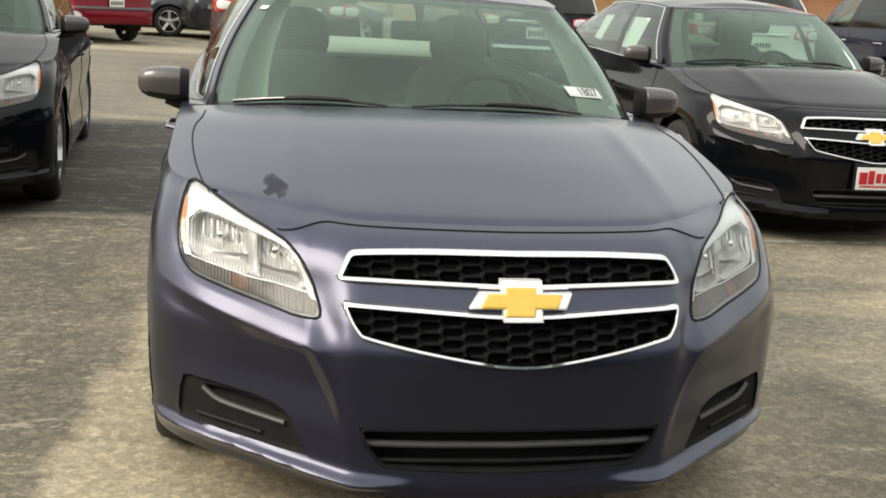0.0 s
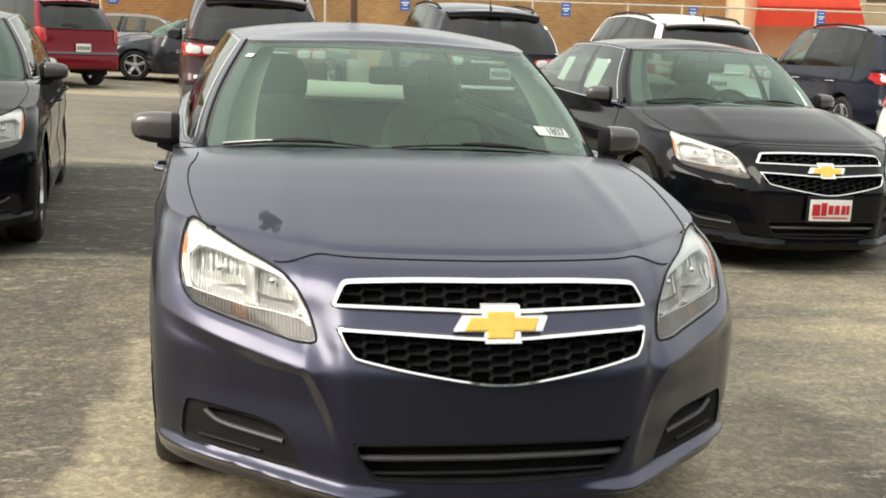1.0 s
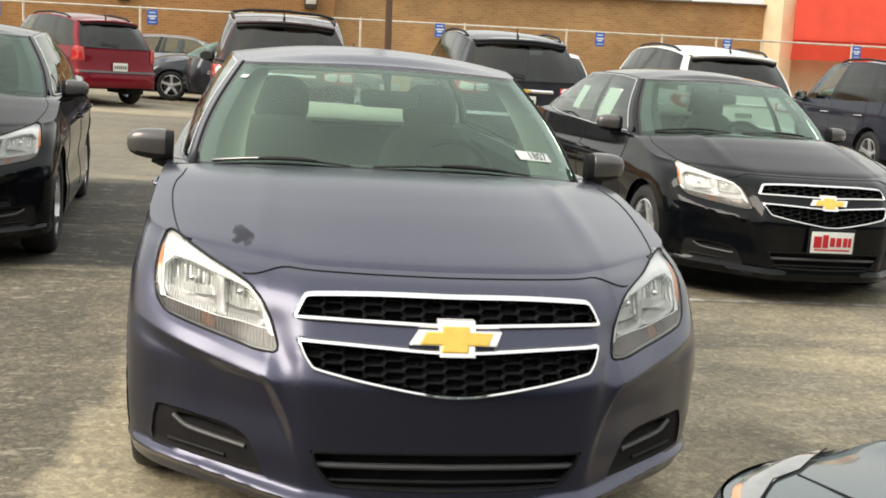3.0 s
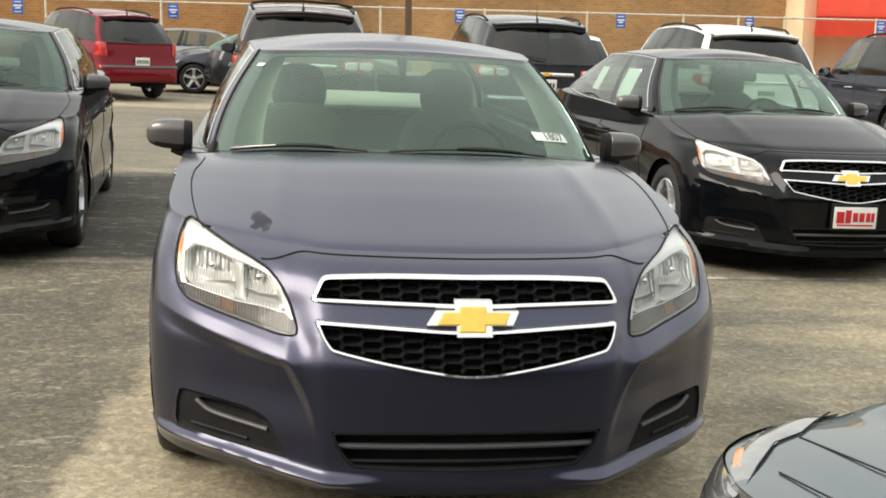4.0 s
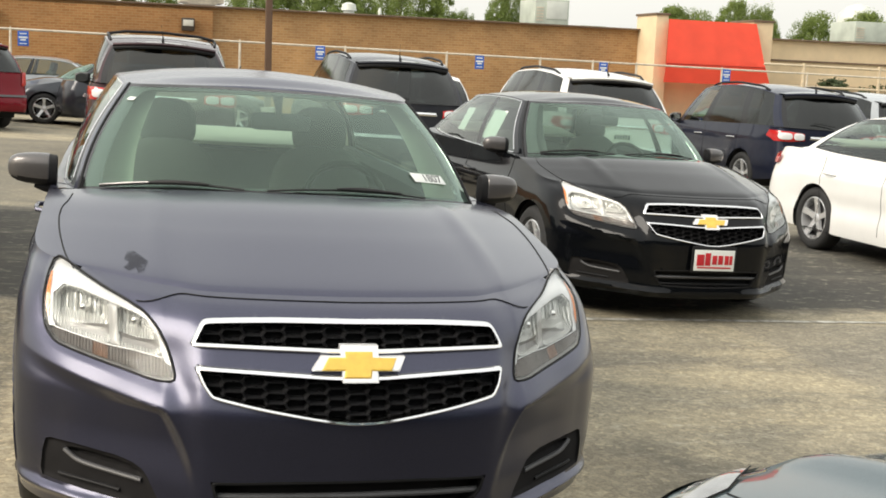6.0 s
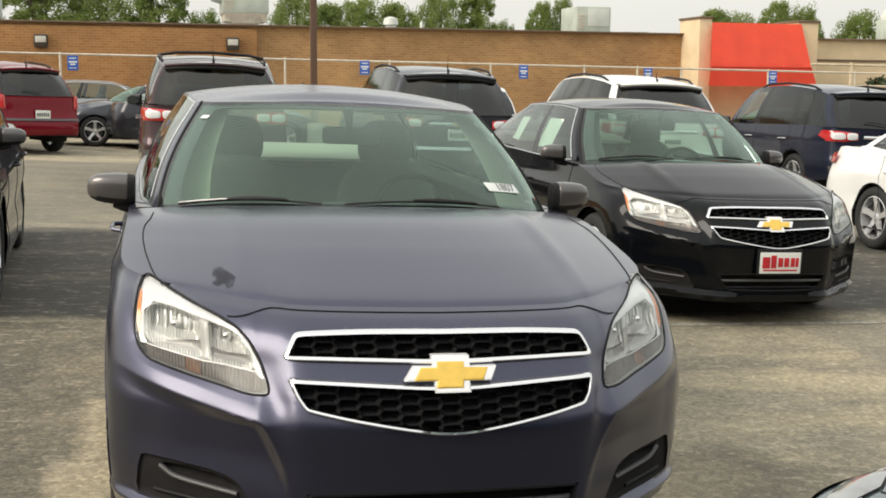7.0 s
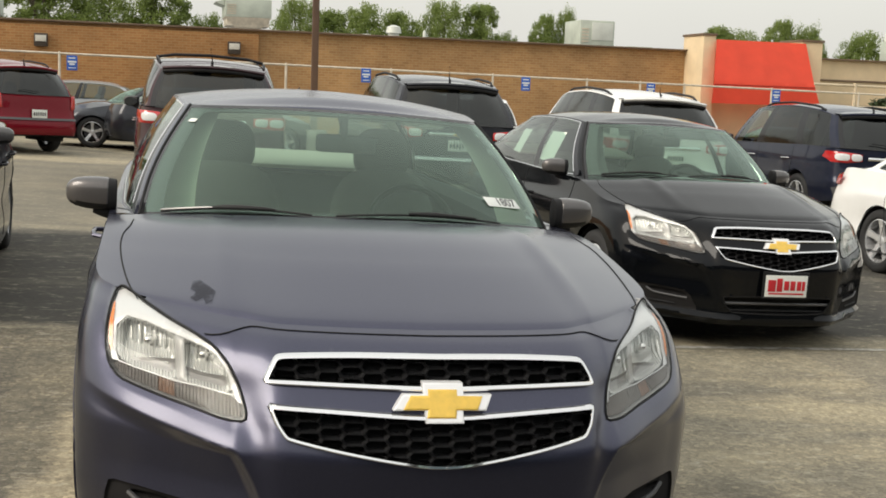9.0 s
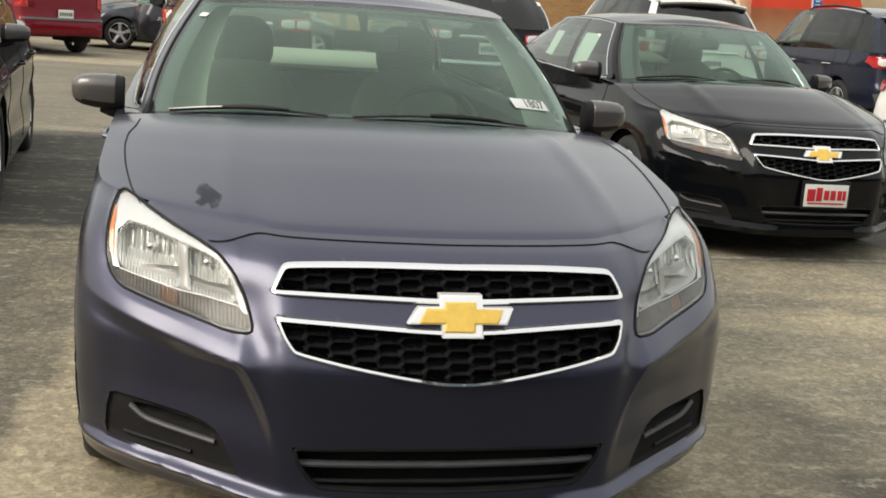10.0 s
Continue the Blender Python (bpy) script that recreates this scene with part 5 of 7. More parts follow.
def saloon_face(root, sh, detail=True):
    """Lamps, grilles, intake and fog panels in the openings of the nose."""
    # head lamps: a pale brow, two ribbed chambers, a striped strip below
    lamp_line = rounded(LAMP, 1)
    both_sides("lamp_bowl", face_patch(sh, lamp_line, lambda x, z, d: 0.004 + 0.09 * step(0, 0.008, d), 0.010), M["clear_lens"], root)
    brow = [(0.822, 0.872), (0.80, 0.863), (0.758, 0.843), (0.687, 0.818), (0.626, 0.799), (0.58, 0.78), (0.546, 0.746), (0.521, 0.702), (0.506, 0.658), (0.524, 0.662), (0.541, 0.725), (0.570, 0.765), (0.604, 0.777), (0.67, 0.789), (0.75, 0.808), (0.805, 0.812), (0.832, 0.787), (0.832, 0.72), (0.822, 0.698), (0.842, 0.70), (0.85, 0.735), (0.851, 0.784), (0.842, 0.83), (0.832, 0.86)]
    both_sides("lamp_brow", face_patch(sh, brow, lambda x, z, d: 0.012 - 0.006 * step(0, 0.012, d), 0.006), M["lamp_white"], root)
    for nm, poly, split, shield in (("outer_reflector", [(0.826, 0.705), (0.829, 0.779), (0.803, 0.808), (0.75, 0.805), (0.672, 0.786), (0.668, 0.736), (0.662, 0.682), (0.741, 0.69)], 0.735, [(0.80, 0.704), (0.75, 0.715), (0.669, 0.726), (0.664, 0.686), (0.741, 0.693)]), ("inner_reflector", [(0.655, 0.783), (0.604, 0.775), (0.572, 0.766), (0.543, 0.728), (0.530, 0.678), (0.602, 0.682), (0.645, 0.681), (0.652, 0.736)], 0.728, [(0.645, 0.684), (0.602, 0.685), (0.535, 0.682), (0.543, 0.712), (0.60, 0.708), (0.648, 0.713)])):
        ribs = lambda x, z, d: 0.016 + 0.05 * step(0, 0.024, d) + step(0.01, 0.03, d) * (0.007 * np.sin(x * 2 * math.pi / 0.0135) * step(split, split + 0.012, z) - 0.028 * step(split + 0.004, split - 0.03, z))
        both_sides(nm, face_patch(sh, shrunk(rounded(poly, 2), -0.004), ribs, 0.0026 if detail else 0.008), M["reflector_ribbed"], root)
        cx = sum(q[0] for q in poly) / len(poly)
        y = float(sh.front_y(cx, split))
        bm = bmesh.new()
        bmesh.ops.create_uvsphere(bm, u_segments=14, v_segments=8, radius=0.013, matrix=Matrix.Translation((cx, y + 0.05, split + 0.022)))
        both_sides("lamp_shield", face_patch(sh, shield, lambda x, z, d: 0.03 + 0.012 * step(0, 0.012, d), 0.006), M["clear_lens"], root)
        both_sides("bulb", ([v.co[:] for v in bm.verts], [tuple(x.index for x in fc.verts) for fc in bm.faces]), M["reflector"], root)
        bm.free()
    both_sides("lamp_divider", face_patch(sh, [(0.676, 0.790), (0.651, 0.786), (0.649, 0.736), (0.642, 0.679), (0.668, 0.679), (0.672, 0.736)], lambda x, z, d: 0.020 - 0.006 * step(0, 0.008, d), 0.004), M["lamp_grey"], root)
    ridged = lambda x, z, d: 0.010 + 0.003 * np.sin(x * 2 * math.pi / 0.009)
    for nm, poly, mat in (
        ("lamp_strip", [(0.506, 0.629), (0.55, 0.626), (0.625, 0.638), (0.672, 0.644), (0.672, 0.675), (0.602, 0.675), (0.526, 0.671), (0.512, 0.655)], M["strip_lens"]),
        ("turn_strip", [(0.674, 0.644), (0.69, 0.647), (0.716, 0.651), (0.716, 0.680), (0.69, 0.677), (0.674, 0.675)], M["amber_clear"]),
        ("lamp_strip", [(0.718, 0.651), (0.77, 0.661), (0.815, 0.672), (0.838, 0.692), (0.82, 0.697), (0.718, 0.680)], M["strip_lens"]),
    ):
        both_sides(nm, face_patch(sh, poly, ridged, 0.003 if detail else 0.008), mat, root)
    both_sides("side_marker", face_patch(sh, rounded([(0.842, 0.715), (0.853, 0.74), (0.854, 0.79), (0.845, 0.832), (0.838, 0.845), (0.842, 0.79)], 1), lambda x, z, d: 0.004 + 0 * x, 0.005), M["amber"], root)
    both_sides("lamp_moulding", tube([(x, float(sh.front_y(x, z)) + 0.006, z) for x, z in ((0.822, 0.699), (0.78, 0.692), (0.741, 0.687), (0.667, 0.678), (0.602, 0.6785), (0.526, 0.674))], 0.002, 6), M["lamp_white"], root)
    cover_v, cover_f = face_patch(sh, lamp_line, lambda x, z, d: -0.004 - 0.006 * step(0, 0.04, d), 0.012)
    both_sides("lamp_lens", (cover_v, [tuple(q)[::-1] for q in cover_f]), M["lens"], root, "clear lamp cover")
    rim = shrunk(lamp_line, -0.002)
    both_sides("lamp_gap", tube([(x, float(sh.front_y(x, z)) - 0.001, z) for x, z in rim], 0.0036, 6, True), M["gap"], root)
    # grilles
    for poly, nm in ((GRILLE_UP, "upper_grille"), (GRILLE_LOW, "lower_grille")):
        back = face_patch(sh, shrunk(poly, -0.012), lambda x, z, d: 0.055 + 0 * x, 0.03)
        g = part(nm, mirrored(np.maximum(back[0], np.array([0, -9, -9])), back[1]), M["gap"], root, "black honeycomb grille")
        part("grille_mesh", honeycomb(sh, poly, 0.068, 0.0265, 0.014), M["grille"], g)
        part("grille_surround", frame_round(sh, poly, 0.013, 0.012), M["chrome"], g, "bright chrome surround")
    bowtie(sh, 0.6935, 1.0, root)
    # intake
    pocket = face_patch(sh, shrunk(INTAKE, -0.008), lambda x, z, d: 0.075 + 0 * x, 0.03)
    intake = part("lower_intake", mirrored(np.maximum(pocket[0], np.array([0, -9, -9])), pocket[1]), M["gap"], root, "black lower air intake")
    part("intake_edge", frame_round(sh, INTAKE, 0.008, 0.001, 0.07), M["black_plastic"], intake)
    for z, half, mat, r in ((0.322, 0.378, M["satin_bar"], 0.0095), (0.276, 0.35, M["black_plastic"], 0.006)):
        xs = np.linspace(-half, half, 33)
        part("intake_bar", tube([(x, float(sh.front_y(abs(x), z)) + 0.02, z - 0.03 * x * x) for x in xs], r, 8), mat, intake)
    # fog panels: a pocket with a lit ledge, a faint rib below it
    pocket = rounded([(0.79, 0.372), (0.70, 0.374), (0.618, 0.365), (0.58, 0.352), (0.566, 0.327), (0.66, 0.332), (0.745, 0.343), (0.78, 0.358)], 1)
    for sx in (1, -1):
        def sunk(x, z, d):
            q = np.stack([x, z], 1)
            dist, _ = edge_distance(pocket, q)
            return 0.004 + 0.010 * step(0, 0.014, d) + 0.03 * step(0, 0.010, dist) * Shell.inside(pocket, q)
        v, f = face_patch(sh, shrunk(FOG, -0.004), sunk, 0.0065)
        k = np.array([sx, 1, 1])
        fog = part("fog_panel", (v * k, [q if sx > 0 else q[::-1] for q in f]), M["fog_plastic"], root, "black textured fog lamp panel")
        for ctrl, mat, r in ((((0.785, 0.364), (0.744, 0.340), (0.659, 0.329), (0.573, 0.323)), M["satin_bar"], 0.0075), (((0.80, 0.288), (0.72, 0.284), (0.63, 0.278)), M["black_plastic"], 0.006)):
            line = path_points(ctrl, 14)
            pts = [(sx * x, float(sh.front_y(x, z)) + 0.012, z) for x, z in line]
            part("panel_rib", tube(pts, r, 8), mat, fog)
    # bonnet shut line across the nose
    edge = sh.shoulder_ring()[: sh.nf]
    xs = np.linspace(0, 0.6, 31)
    half = []
    for x in xs:
        dip = 0.010 + 0.034 * float(step(0.46, 0.6, x))
        z = float(np.interp(x, edge[:, 0], edge[:, 2])) - dip
        y = float(np.interp(x, edge[:, 0], edge[:, 1])) if dip < 0.001 else float(sh.front_y(x, z))
        half.append((x, y - 0.001, z + 0.001))
    line = [(-x, y, z) for x, y, z in half[:0:-1]] + half
    part("shut_line", tube(line, 0.0018, 6), M["gap"], root)
    rows = sh.patch().reshape(-1, 3)

    def skin(x, y):
        k = np.argsort(np.hypot(rows[:, 0] - x, rows[:, 1] - y))[:14]
        fit = np.linalg.lstsq(np.c_[rows[k, 0], rows[k, 1], np.ones(14)], rows[k, 2], rcond=None)[0]
        return float(fit[0] * x + fit[1] * y + fit[2])

    side = path_points([(0.775, 0.46), (0.795, 0.53), (0.806, 0.587), (0.82, 0.69), (0.831, 0.80), (0.837, 0.93), (0.832, 1.02), (0.81, 1.1), (0.80, 1.19)], 40)
    both_sides("bonnet_gap", tube([(x, y, skin(x, y) + 0.0005) for x, y in side], 0.0027, 6), M["gap"], root)


def door_mirror(root, paint, x0, y0, z0, w=0.185, h=0.125):
    """A tapered painted shell with a dark lower half and inner cheek, on an arm, with a mirror glass behind."""
    n = 28
    sections = ((0.0, 0.80, 0.7), (0.02, 0.92, 0.86), (0.17, 0.97, 0.95), (0.19, 1.0, 1.0), (0.4, 1.0, 1.0), (0.62, 0.95, 0.92), (0.8, 0.85, 0.8), (0.92, 0.68, 0.6), (0.98, 0.45, 0.4), (1.0, 0.2, 0.2))
    for sx in (1, -1):
        rows = []
        for t, tall, deep in sections:
            x, yc, zc = x0 + 0.015 + w * t, y0 + 0.03 * t, z0 + 0.016 + 0.004 * t
            ring = []
            for a in np.linspace(0, 2 * math.pi, n, endpoint=False):
                c, q = math.cos(a), math.sin(a)
                bulge = 0.06 if c < 0 else 0.03
                ring.append((sx * x, yc + math.copysign(abs(c) ** 0.75, c) * bulge * deep, zc + math.copysign(abs(q) ** 0.7, q) * h / 2 * tall))
            rows.append(ring)
        v = np.array(rows).reshape(-1, 3)
        quads = [(k * n + i, k * n + n + i, k * n + n + (i + 1) % n, k * n + (i + 1) % n) for k in range(len(rows) - 1) for i in range(n)]
        caps = [tuple(range(n)), tuple(range((len(rows) - 1) * n, len(rows) * n))[::-1]]
        if sx < 0:
            quads, caps = [q[::-1] for q in quads], [q[::-1] for q in caps]
        cheek = [q for q in quads if max(q) < 3 * n]
        low = [q for q in quads if min(q) >= 2 * n and v[list(q)][:, 2].mean() < z0 - 0.012]
        top = [q for q in quads if min(q) >= 2 * n and v[list(q)][:, 2].mean() >= z0 - 0.012]
        shell = part("door_mirror", compact(v, top + caps[1:]), M["mirror_shell"] if paint is not M["white_paint"] else paint, root)
        part("mirror_base", compact(v, low), M["black_plastic"], shell, "black lower shell")
        part("mirror_cheek", compact(v, cheek + caps[:1]), M["gap"], shell, "dark inner cheek")
        glass_line = [(sx * (x0 + 0.03 + w * (0.5 + 0.4 * math.cos(a))), y0 + 0.05, z0 + 0.018 + h * 0.4 * math.sin(a)) for a in np.linspace(0, 2 * math.pi, n, endpoint=False)]
        part("mirror_glass", (glass_line, [tuple(range(n)) if sx < 0 else tuple(range(n))[::-1]]), M["mirror"], shell)
        foot = [(sx * (x0 + 0.10 - 0.19 * t), y0 + 0.005 + 0.01 * t, z0 - h * 0.36 - 0.032 * t) for t in np.linspace(0, 1, 7)]
        part("mirror_foot", tube(foot, np.array([0.012, 0.02, 0.024, 0.026, 0.027, 0.03, 0.034]), 12), M["black_plastic"], shell)


def on_screen(G, iF, x, z):
    """A place on the windscreen and the way that the glass faces there."""
    half = G[: iF + 1]
    d = np.abs(half[..., 0] - abs(x)) + np.abs(half[..., 2] - z)
    i, j = np.unravel_index(d.argmin(), d.shape)
    i, j = min(max(i, 1), iF - 1), min(max(j, 1), half.shape[1] - 2)
    p = half[i, j].copy()
    a, b = half[i + 1, j] - half[i - 1, j], half[i, j + 1] - half[i, j - 1]
    nrm = np.cross(a, b)
    nrm /= np.linalg.norm(nrm)
    if nrm[1] > 0:
        nrm = -nrm
    # slide within the tangent plane to the wanted place
    p += a / max(a[0], 1e-6) * (abs(x) - p[0])
    p += b / max(b[2], 1e-6) * (z - p[2])
    if x < 0:
        p[0], nrm[0] = -p[0], -nrm[0]
    return Vector(p), Vector(nrm)


def card_on(name, parent, place, normal, w, h, mat, lift=0.003, spin=0.0):
    up = (Vector((0, 0, 1)) - normal * normal.z).normalized()
    right = up.cross(normal)
    c, s = math.cos(spin), math.sin(spin)
    right, up = right * c + up * s, up * c - right * s
    m = Matrix((right, up, normal)).transposed().to_4x4()
    m.translation = place + normal * lift
    bm = bmesh.new()
    box(bm, 0, 0, 0, w, h, 0.001, 0.0003)
    ob = part(name, bm, mat, parent)
    ob.matrix_basis = m
    return ob


def wipers(root, G, iF, highlit):
    """Two arms that lie along the foot of the windscreen."""
    for xa, xb in ((-0.70, -0.2), (-0.12, 0.5)):
        pts = []
        for t in np.linspace(0, 1, 13):
            x = xa + (xb - xa) * t
            z_low = float(np.interp(abs(x), G[: iF + 1, 0, 0], G[: iF + 1, 0, 2]))
            p, nrm = on_screen(G, iF, x, z_low + 0.004 + 0.012 * math.sin(math.pi * t))
            pts.append(p + nrm * 0.010)
        blade = part("wiper", tube(pts, 0.0042, 6), M["tyre"], root)
        lift = Vector((0, -0.012, 0.006))
        if xa < -0.5:
            part("wiper_arm", tube([p + lift for p in pts[:5]], np.linspace(0.0055, 0.0045, 5), 8), M["wiper_bright"] if highlit else M["tyre"], blade, "slim wiper arm")
            part("wiper_joint", tube([p + lift for p in pts[4:10]], np.array([0.005, 0.0085, 0.009, 0.008, 0.006, 0.004]), 8), M["tyre"], blade)
        else:
            part("wiper_arm", tube([p + lift for p in pts[5:11]], np.array([0.005, 0.008, 0.010, 0.008, 0.006, 0.004]), 8), M["tyre"], blade)


def letters(text, size, mat, parent, m, name="lettering"):
    """Raised writing in the built-in font, as a mesh."""
    cu = bpy.data.curves.new(name, "FONT")
    cu.body, cu.size, cu.align_x, cu.align_y, cu.extrude = text, size, "CENTER", "CENTER", 0.0003
    tmp = bpy.data.objects.new(name, cu)
    scene.collection.objects.link(tmp)
    bpy.context.view_layer.update()
    me = bpy.data.meshes.new_from_object(tmp.evaluated_get(bpy.context.evaluated_depsgraph_get()))
    bpy.data.objects.remove(tmp)
    me.materials.clear()
    me.materials.append(mat)
    ob = new(name, me)
    ob.parent = parent
    ob.matrix_basis = m
    return ob


# ---- estate-car tails ----
def tail_patch(sh, poly, depth, res=0.03):
    """A skin over an outline of (x, z) on the tail; depth sets it out."""
    line = sh.line[sh.ir - 12 :]
    order = np.argsort(line[:, 0])

    def rear_y(x, z):
        Y = np.interp(np.abs(x), line[order, 0], line[order, 1])
        return Y + curve_at(sh.s["tail"], z)

    p = np.array(poly, float)
    lo, hi = p.min(0) - res, p.max(0) + res
    nx, nz = int((hi[0] - lo[0]) / res) + 2, int((hi[1] - lo[1]) / res) + 2
    gx, gz = np.meshgrid(np.linspace(lo[0], hi[0], nx), np.linspace(lo[1], hi[1], nz), indexing="ij")
    q = np.stack([gx.ravel(), gz.ravel()], 1)
    dist, near = edge_distance(p, q)
    inn = Shell.inside(p, q)
    snap = (dist < res * 0.7) | ~inn
    q[snap], dist[snap] = near[snap], 0
    faces = [f for f in grid_faces(nx, nz) if inn[list(f)].any() and Shell.inside(p, q[list(f)].mean(0)[None])[0]]
    y = rear_y(q[:, 0], q[:, 1]) + depth(dist)
    return compact(np.stack([q[:, 0], y, q[:, 1]], 1), faces)


def plate_with_bars(parent, x, y, z, facing, w=0.3, h=0.155, ink=None):
    """A number plate whose writing is only bars."""
    bm = bmesh.new()
    box(bm, 0, 0, 0, w, 0.008, h, 0.003)
    plate = part("number_plate", bm, M["white_card"], parent, "white plate with dark bars")
    plate.location = (x, y, z)
    for k in range(6):
        bm = bmesh.new()
        box(bm, -w * 0.36 + k * w * 0.145, facing * 0.005, -0.005, w * 0.085, 0.003, h * 0.42)
        part("plate_bar", bm, ink or M["ink"], plate)
    return plate


def wagon_tail(root, sh, paint, badge=False, rails=True, tall=1.0, bright=True, van=False, cross=False):
    """Tail lamps, spoiler, bumper, rails, aerial and plate of a high car."""
    lamp = [(0.50, 0.955 * tall), (0.505, 1.055 * tall), (0.72, 1.075 * tall), (0.955, 1.085 * tall), (0.965, 1.0 * tall), (0.93, 0.93 * tall), (0.74, 0.925 * tall)]
    if van:
        lamp = [(0.69, 0.86), (0.70, 1.12), (0.84, 1.13), (0.855, 0.87)]
    for sx in (1, -1):
        k = np.array([sx, 1, 1])

        def side(mesh):
            return mesh[0] * k, [f if sx > 0 else f[::-1] for f in mesh[1]]

        body = part("tail_lamp", side(tail_patch(sh, lamp, lambda d: 0.012 + 0.02 * step(0, 0.03, d), 0.02)), M["red_lens"], root, "red and clear tail lamp")
        if bright:
            for cx, w in ((0.605, 0.088), (0.81, 0.1)):
                sq = [(cx - w, 0.96 * tall), (cx - w * 0.95, 1.055 * tall), (cx + w, 1.06 * tall), (cx + w * 0.95, 0.955 * tall)]
                part("lamp_window", side(tail_patch(sh, rounded(sq, 2), lambda d: 0.036 + 0.008 * step(0, 0.02, d), 0.015)), M["lamp_white"], body)
    bumper = [(-0.90, 0.42 * tall), (-0.93, 0.56 * tall), (-0.5, 0.62 * tall), (0.5, 0.62 * tall), (0.93, 0.56 * tall), (0.90, 0.42 * tall)]
    part("lower_bumper", tail_patch(sh, bumper, lambda d: 0.01 + 0.01 * step(0, 0.05, d), 0.05), paint if van else M["grey_plastic"], root)
    part("bumper_strip", tail_patch(sh, [(-0.8, 0.66 * tall), (-0.8, 0.70 * tall), (0.8, 0.70 * tall), (0.8, 0.66 * tall)], lambda d: 0.03 + 0 * d, 0.02), M["satin_bar"] if van else M["alloy"], root)
    if not van:
        part("tailgate_bar", tail_patch(sh, [(-0.42, 0.975 * tall), (-0.4, 1.02 * tall), (0.4, 1.02 * tall), (0.42, 0.975 * tall)], lambda d: 0.012 + 0.012 * step(0, 0.02, d), 0.015), M["chrome"], root)
    s = sh.s
    y_tail = s["plan"][-1][1]
    plate_with_bars(root, 0, y_tail + 0.03, (0.78 if van else 0.86) * tall, 1)
    if badge:
        bm = bmesh.new()
        box(bm, 0, y_tail + 0.025, 0.998 * tall, 0.16, 0.012, 0.03, 0.004)
        box(bm, 0, y_tail + 0.026, 0.998 * tall, 0.06, 0.012, 0.055, 0.004)
        part("badge", bm, M["gold"], root)
    # spoiler over the window
    rx, ry, rz = s["roof"][7]
    ym, zm = s["roof"][-1][1], s["roof"][-1][2]
    rows = []
    for x in np.linspace(-rx * 0.97, rx * 0.97, 21):
        f = (abs(x) / rx) ** 2
        z = zm + (rz - zm) * f
        y = ym + (ry - ym) * f
        rows.append([(x, y - 0.16, z + 0.045 * (1 - f * 0.4)), (x, y + 0.10, z + 0.025), (x, y + 0.115, z + 0.005), (x, y + 0.09, z - 0.02), (x, y - 0.05, z - 0.015)])
    part("spoiler", (np.array(rows).reshape(-1, 3), grid_faces(21, 5)), paint, root)
    part("spoiler_lip", tube([(r[3][0] * 0.98, r[3][1] - 0.015, r[3][2] - 0.014) for r in rows], 0.026, 8), M["black_plastic"], root)
    if rails:
        top = s["roof"][5]
        for sx in (1, -1):
            rim = np.array(s["roof"][3:8])
            yy = np.linspace(s["roof"][4][1] - 0.2, s["roof"][7][1] - 0.3, 14)
            lift = 0.035 * np.clip(np.sin(np.linspace(0, math.pi, 14)) * 3, 0, 1)
            pts = [(sx * float(np.interp(y, rim[:, 1], rim[:, 0])) * 0.94, y, float(np.interp(y, rim[:, 1], rim[:, 2])) + 0.012 + h) for y, h in zip(yy, lift)]
            part("roof_rail", tube(pts, 0.018, 8), M["black_plastic"], root)
        if cross:
            x, y, z = pts[-4]
            part("roof_crossbar", tube([(-abs(x), y, z + 0.015), (-abs(x) * 0.7, y, z + 0.055), (0, y, z + 0.075), (abs(x) * 0.7, y, z + 0.055), (abs(x), y, z + 0.015)], 0.02, 8), M["black_plastic"], root)
    base = np.array((0.02, ym - 0.2, zm + 0.06))
    part("aerial", tube([base, base + (0, -0.05, 0.05), base + (0.03, 0.06, 0.2)], [0.02, 0.008, 0.004], 8), M["black_plastic"], root)
    # rear wiper at rest
    part("rear_wiper", tube([(0.0, s["belt"][-1][1] + 0.03, s["belt"][-1][2] + 0.06), (0.18, s["belt"][-1][1] + 0.01, s["belt"][-1][2] + 0.09), (0.36, s["belt"][-1][1] - 0.01, s["belt"][-1][2] + 0.1)], 0.008, 6), M["black_plastic"], root)


def side_trim(root, G, iF, iR, spec, sh, mat, handle_mat, doors):
    """Bright line round the side windows, door gaps and handles."""
    nv = G.shape[1]
    side_y = G[:, 0, 1] * 0.5 + G[:, -1, 1] * 0.5
    idx = [i for i in range(iF + 3, iR - 3) if side_y[i] <= spec["glass_end"]]
    low = [G[i, 1] for i in idx]
    top = [G[i, nv - 2] for i in idx]
    loop = low + [G[idx[-1], j] for j in range(2, nv - 2)] + top[::-1] + [G[idx[0], j] for j in range(nv - 3, 1, -1)]
    loop = np.array(loop)[::1] + np.array([-0.003, 0, 0])
    both_sides("window_trim", tube(loop, 0.0055, 6, True), mat, root)
    for y in doors:
        col = int(np.argmin(np.abs(sh.line[:, 1] - y) + (sh.line[:, 0] < 0.6) * 9))
        pts = sh.grid[col][4:-1:2] + np.array([0.0005, 0, 0])
        both_sides("door_gap", tube(pts, 0.003, 5), M["gap"], root)
    for y in doors[1:]:
        col = int(np.argmin(np.abs(sh.line[:, 1] - (y - 0.18)) + (sh.line[:, 0] < 0.6) * 9))
        j = int(np.argmin(np.abs(sh.grid[col, :, 2] - 0.83 * spec["belt"][4][2])))
        p = sh.grid[col, j]
        both_sides("door_handle", tube([p + (0.0, -0.1, -0.004), p + (0.035, -0.08, 0), p + (0.04, 0.0, 0.004), p + (0.035, 0.08, 0.006), p + (0.0, 0.1, 0.004)], 0.011, 8), handle_mat, root)


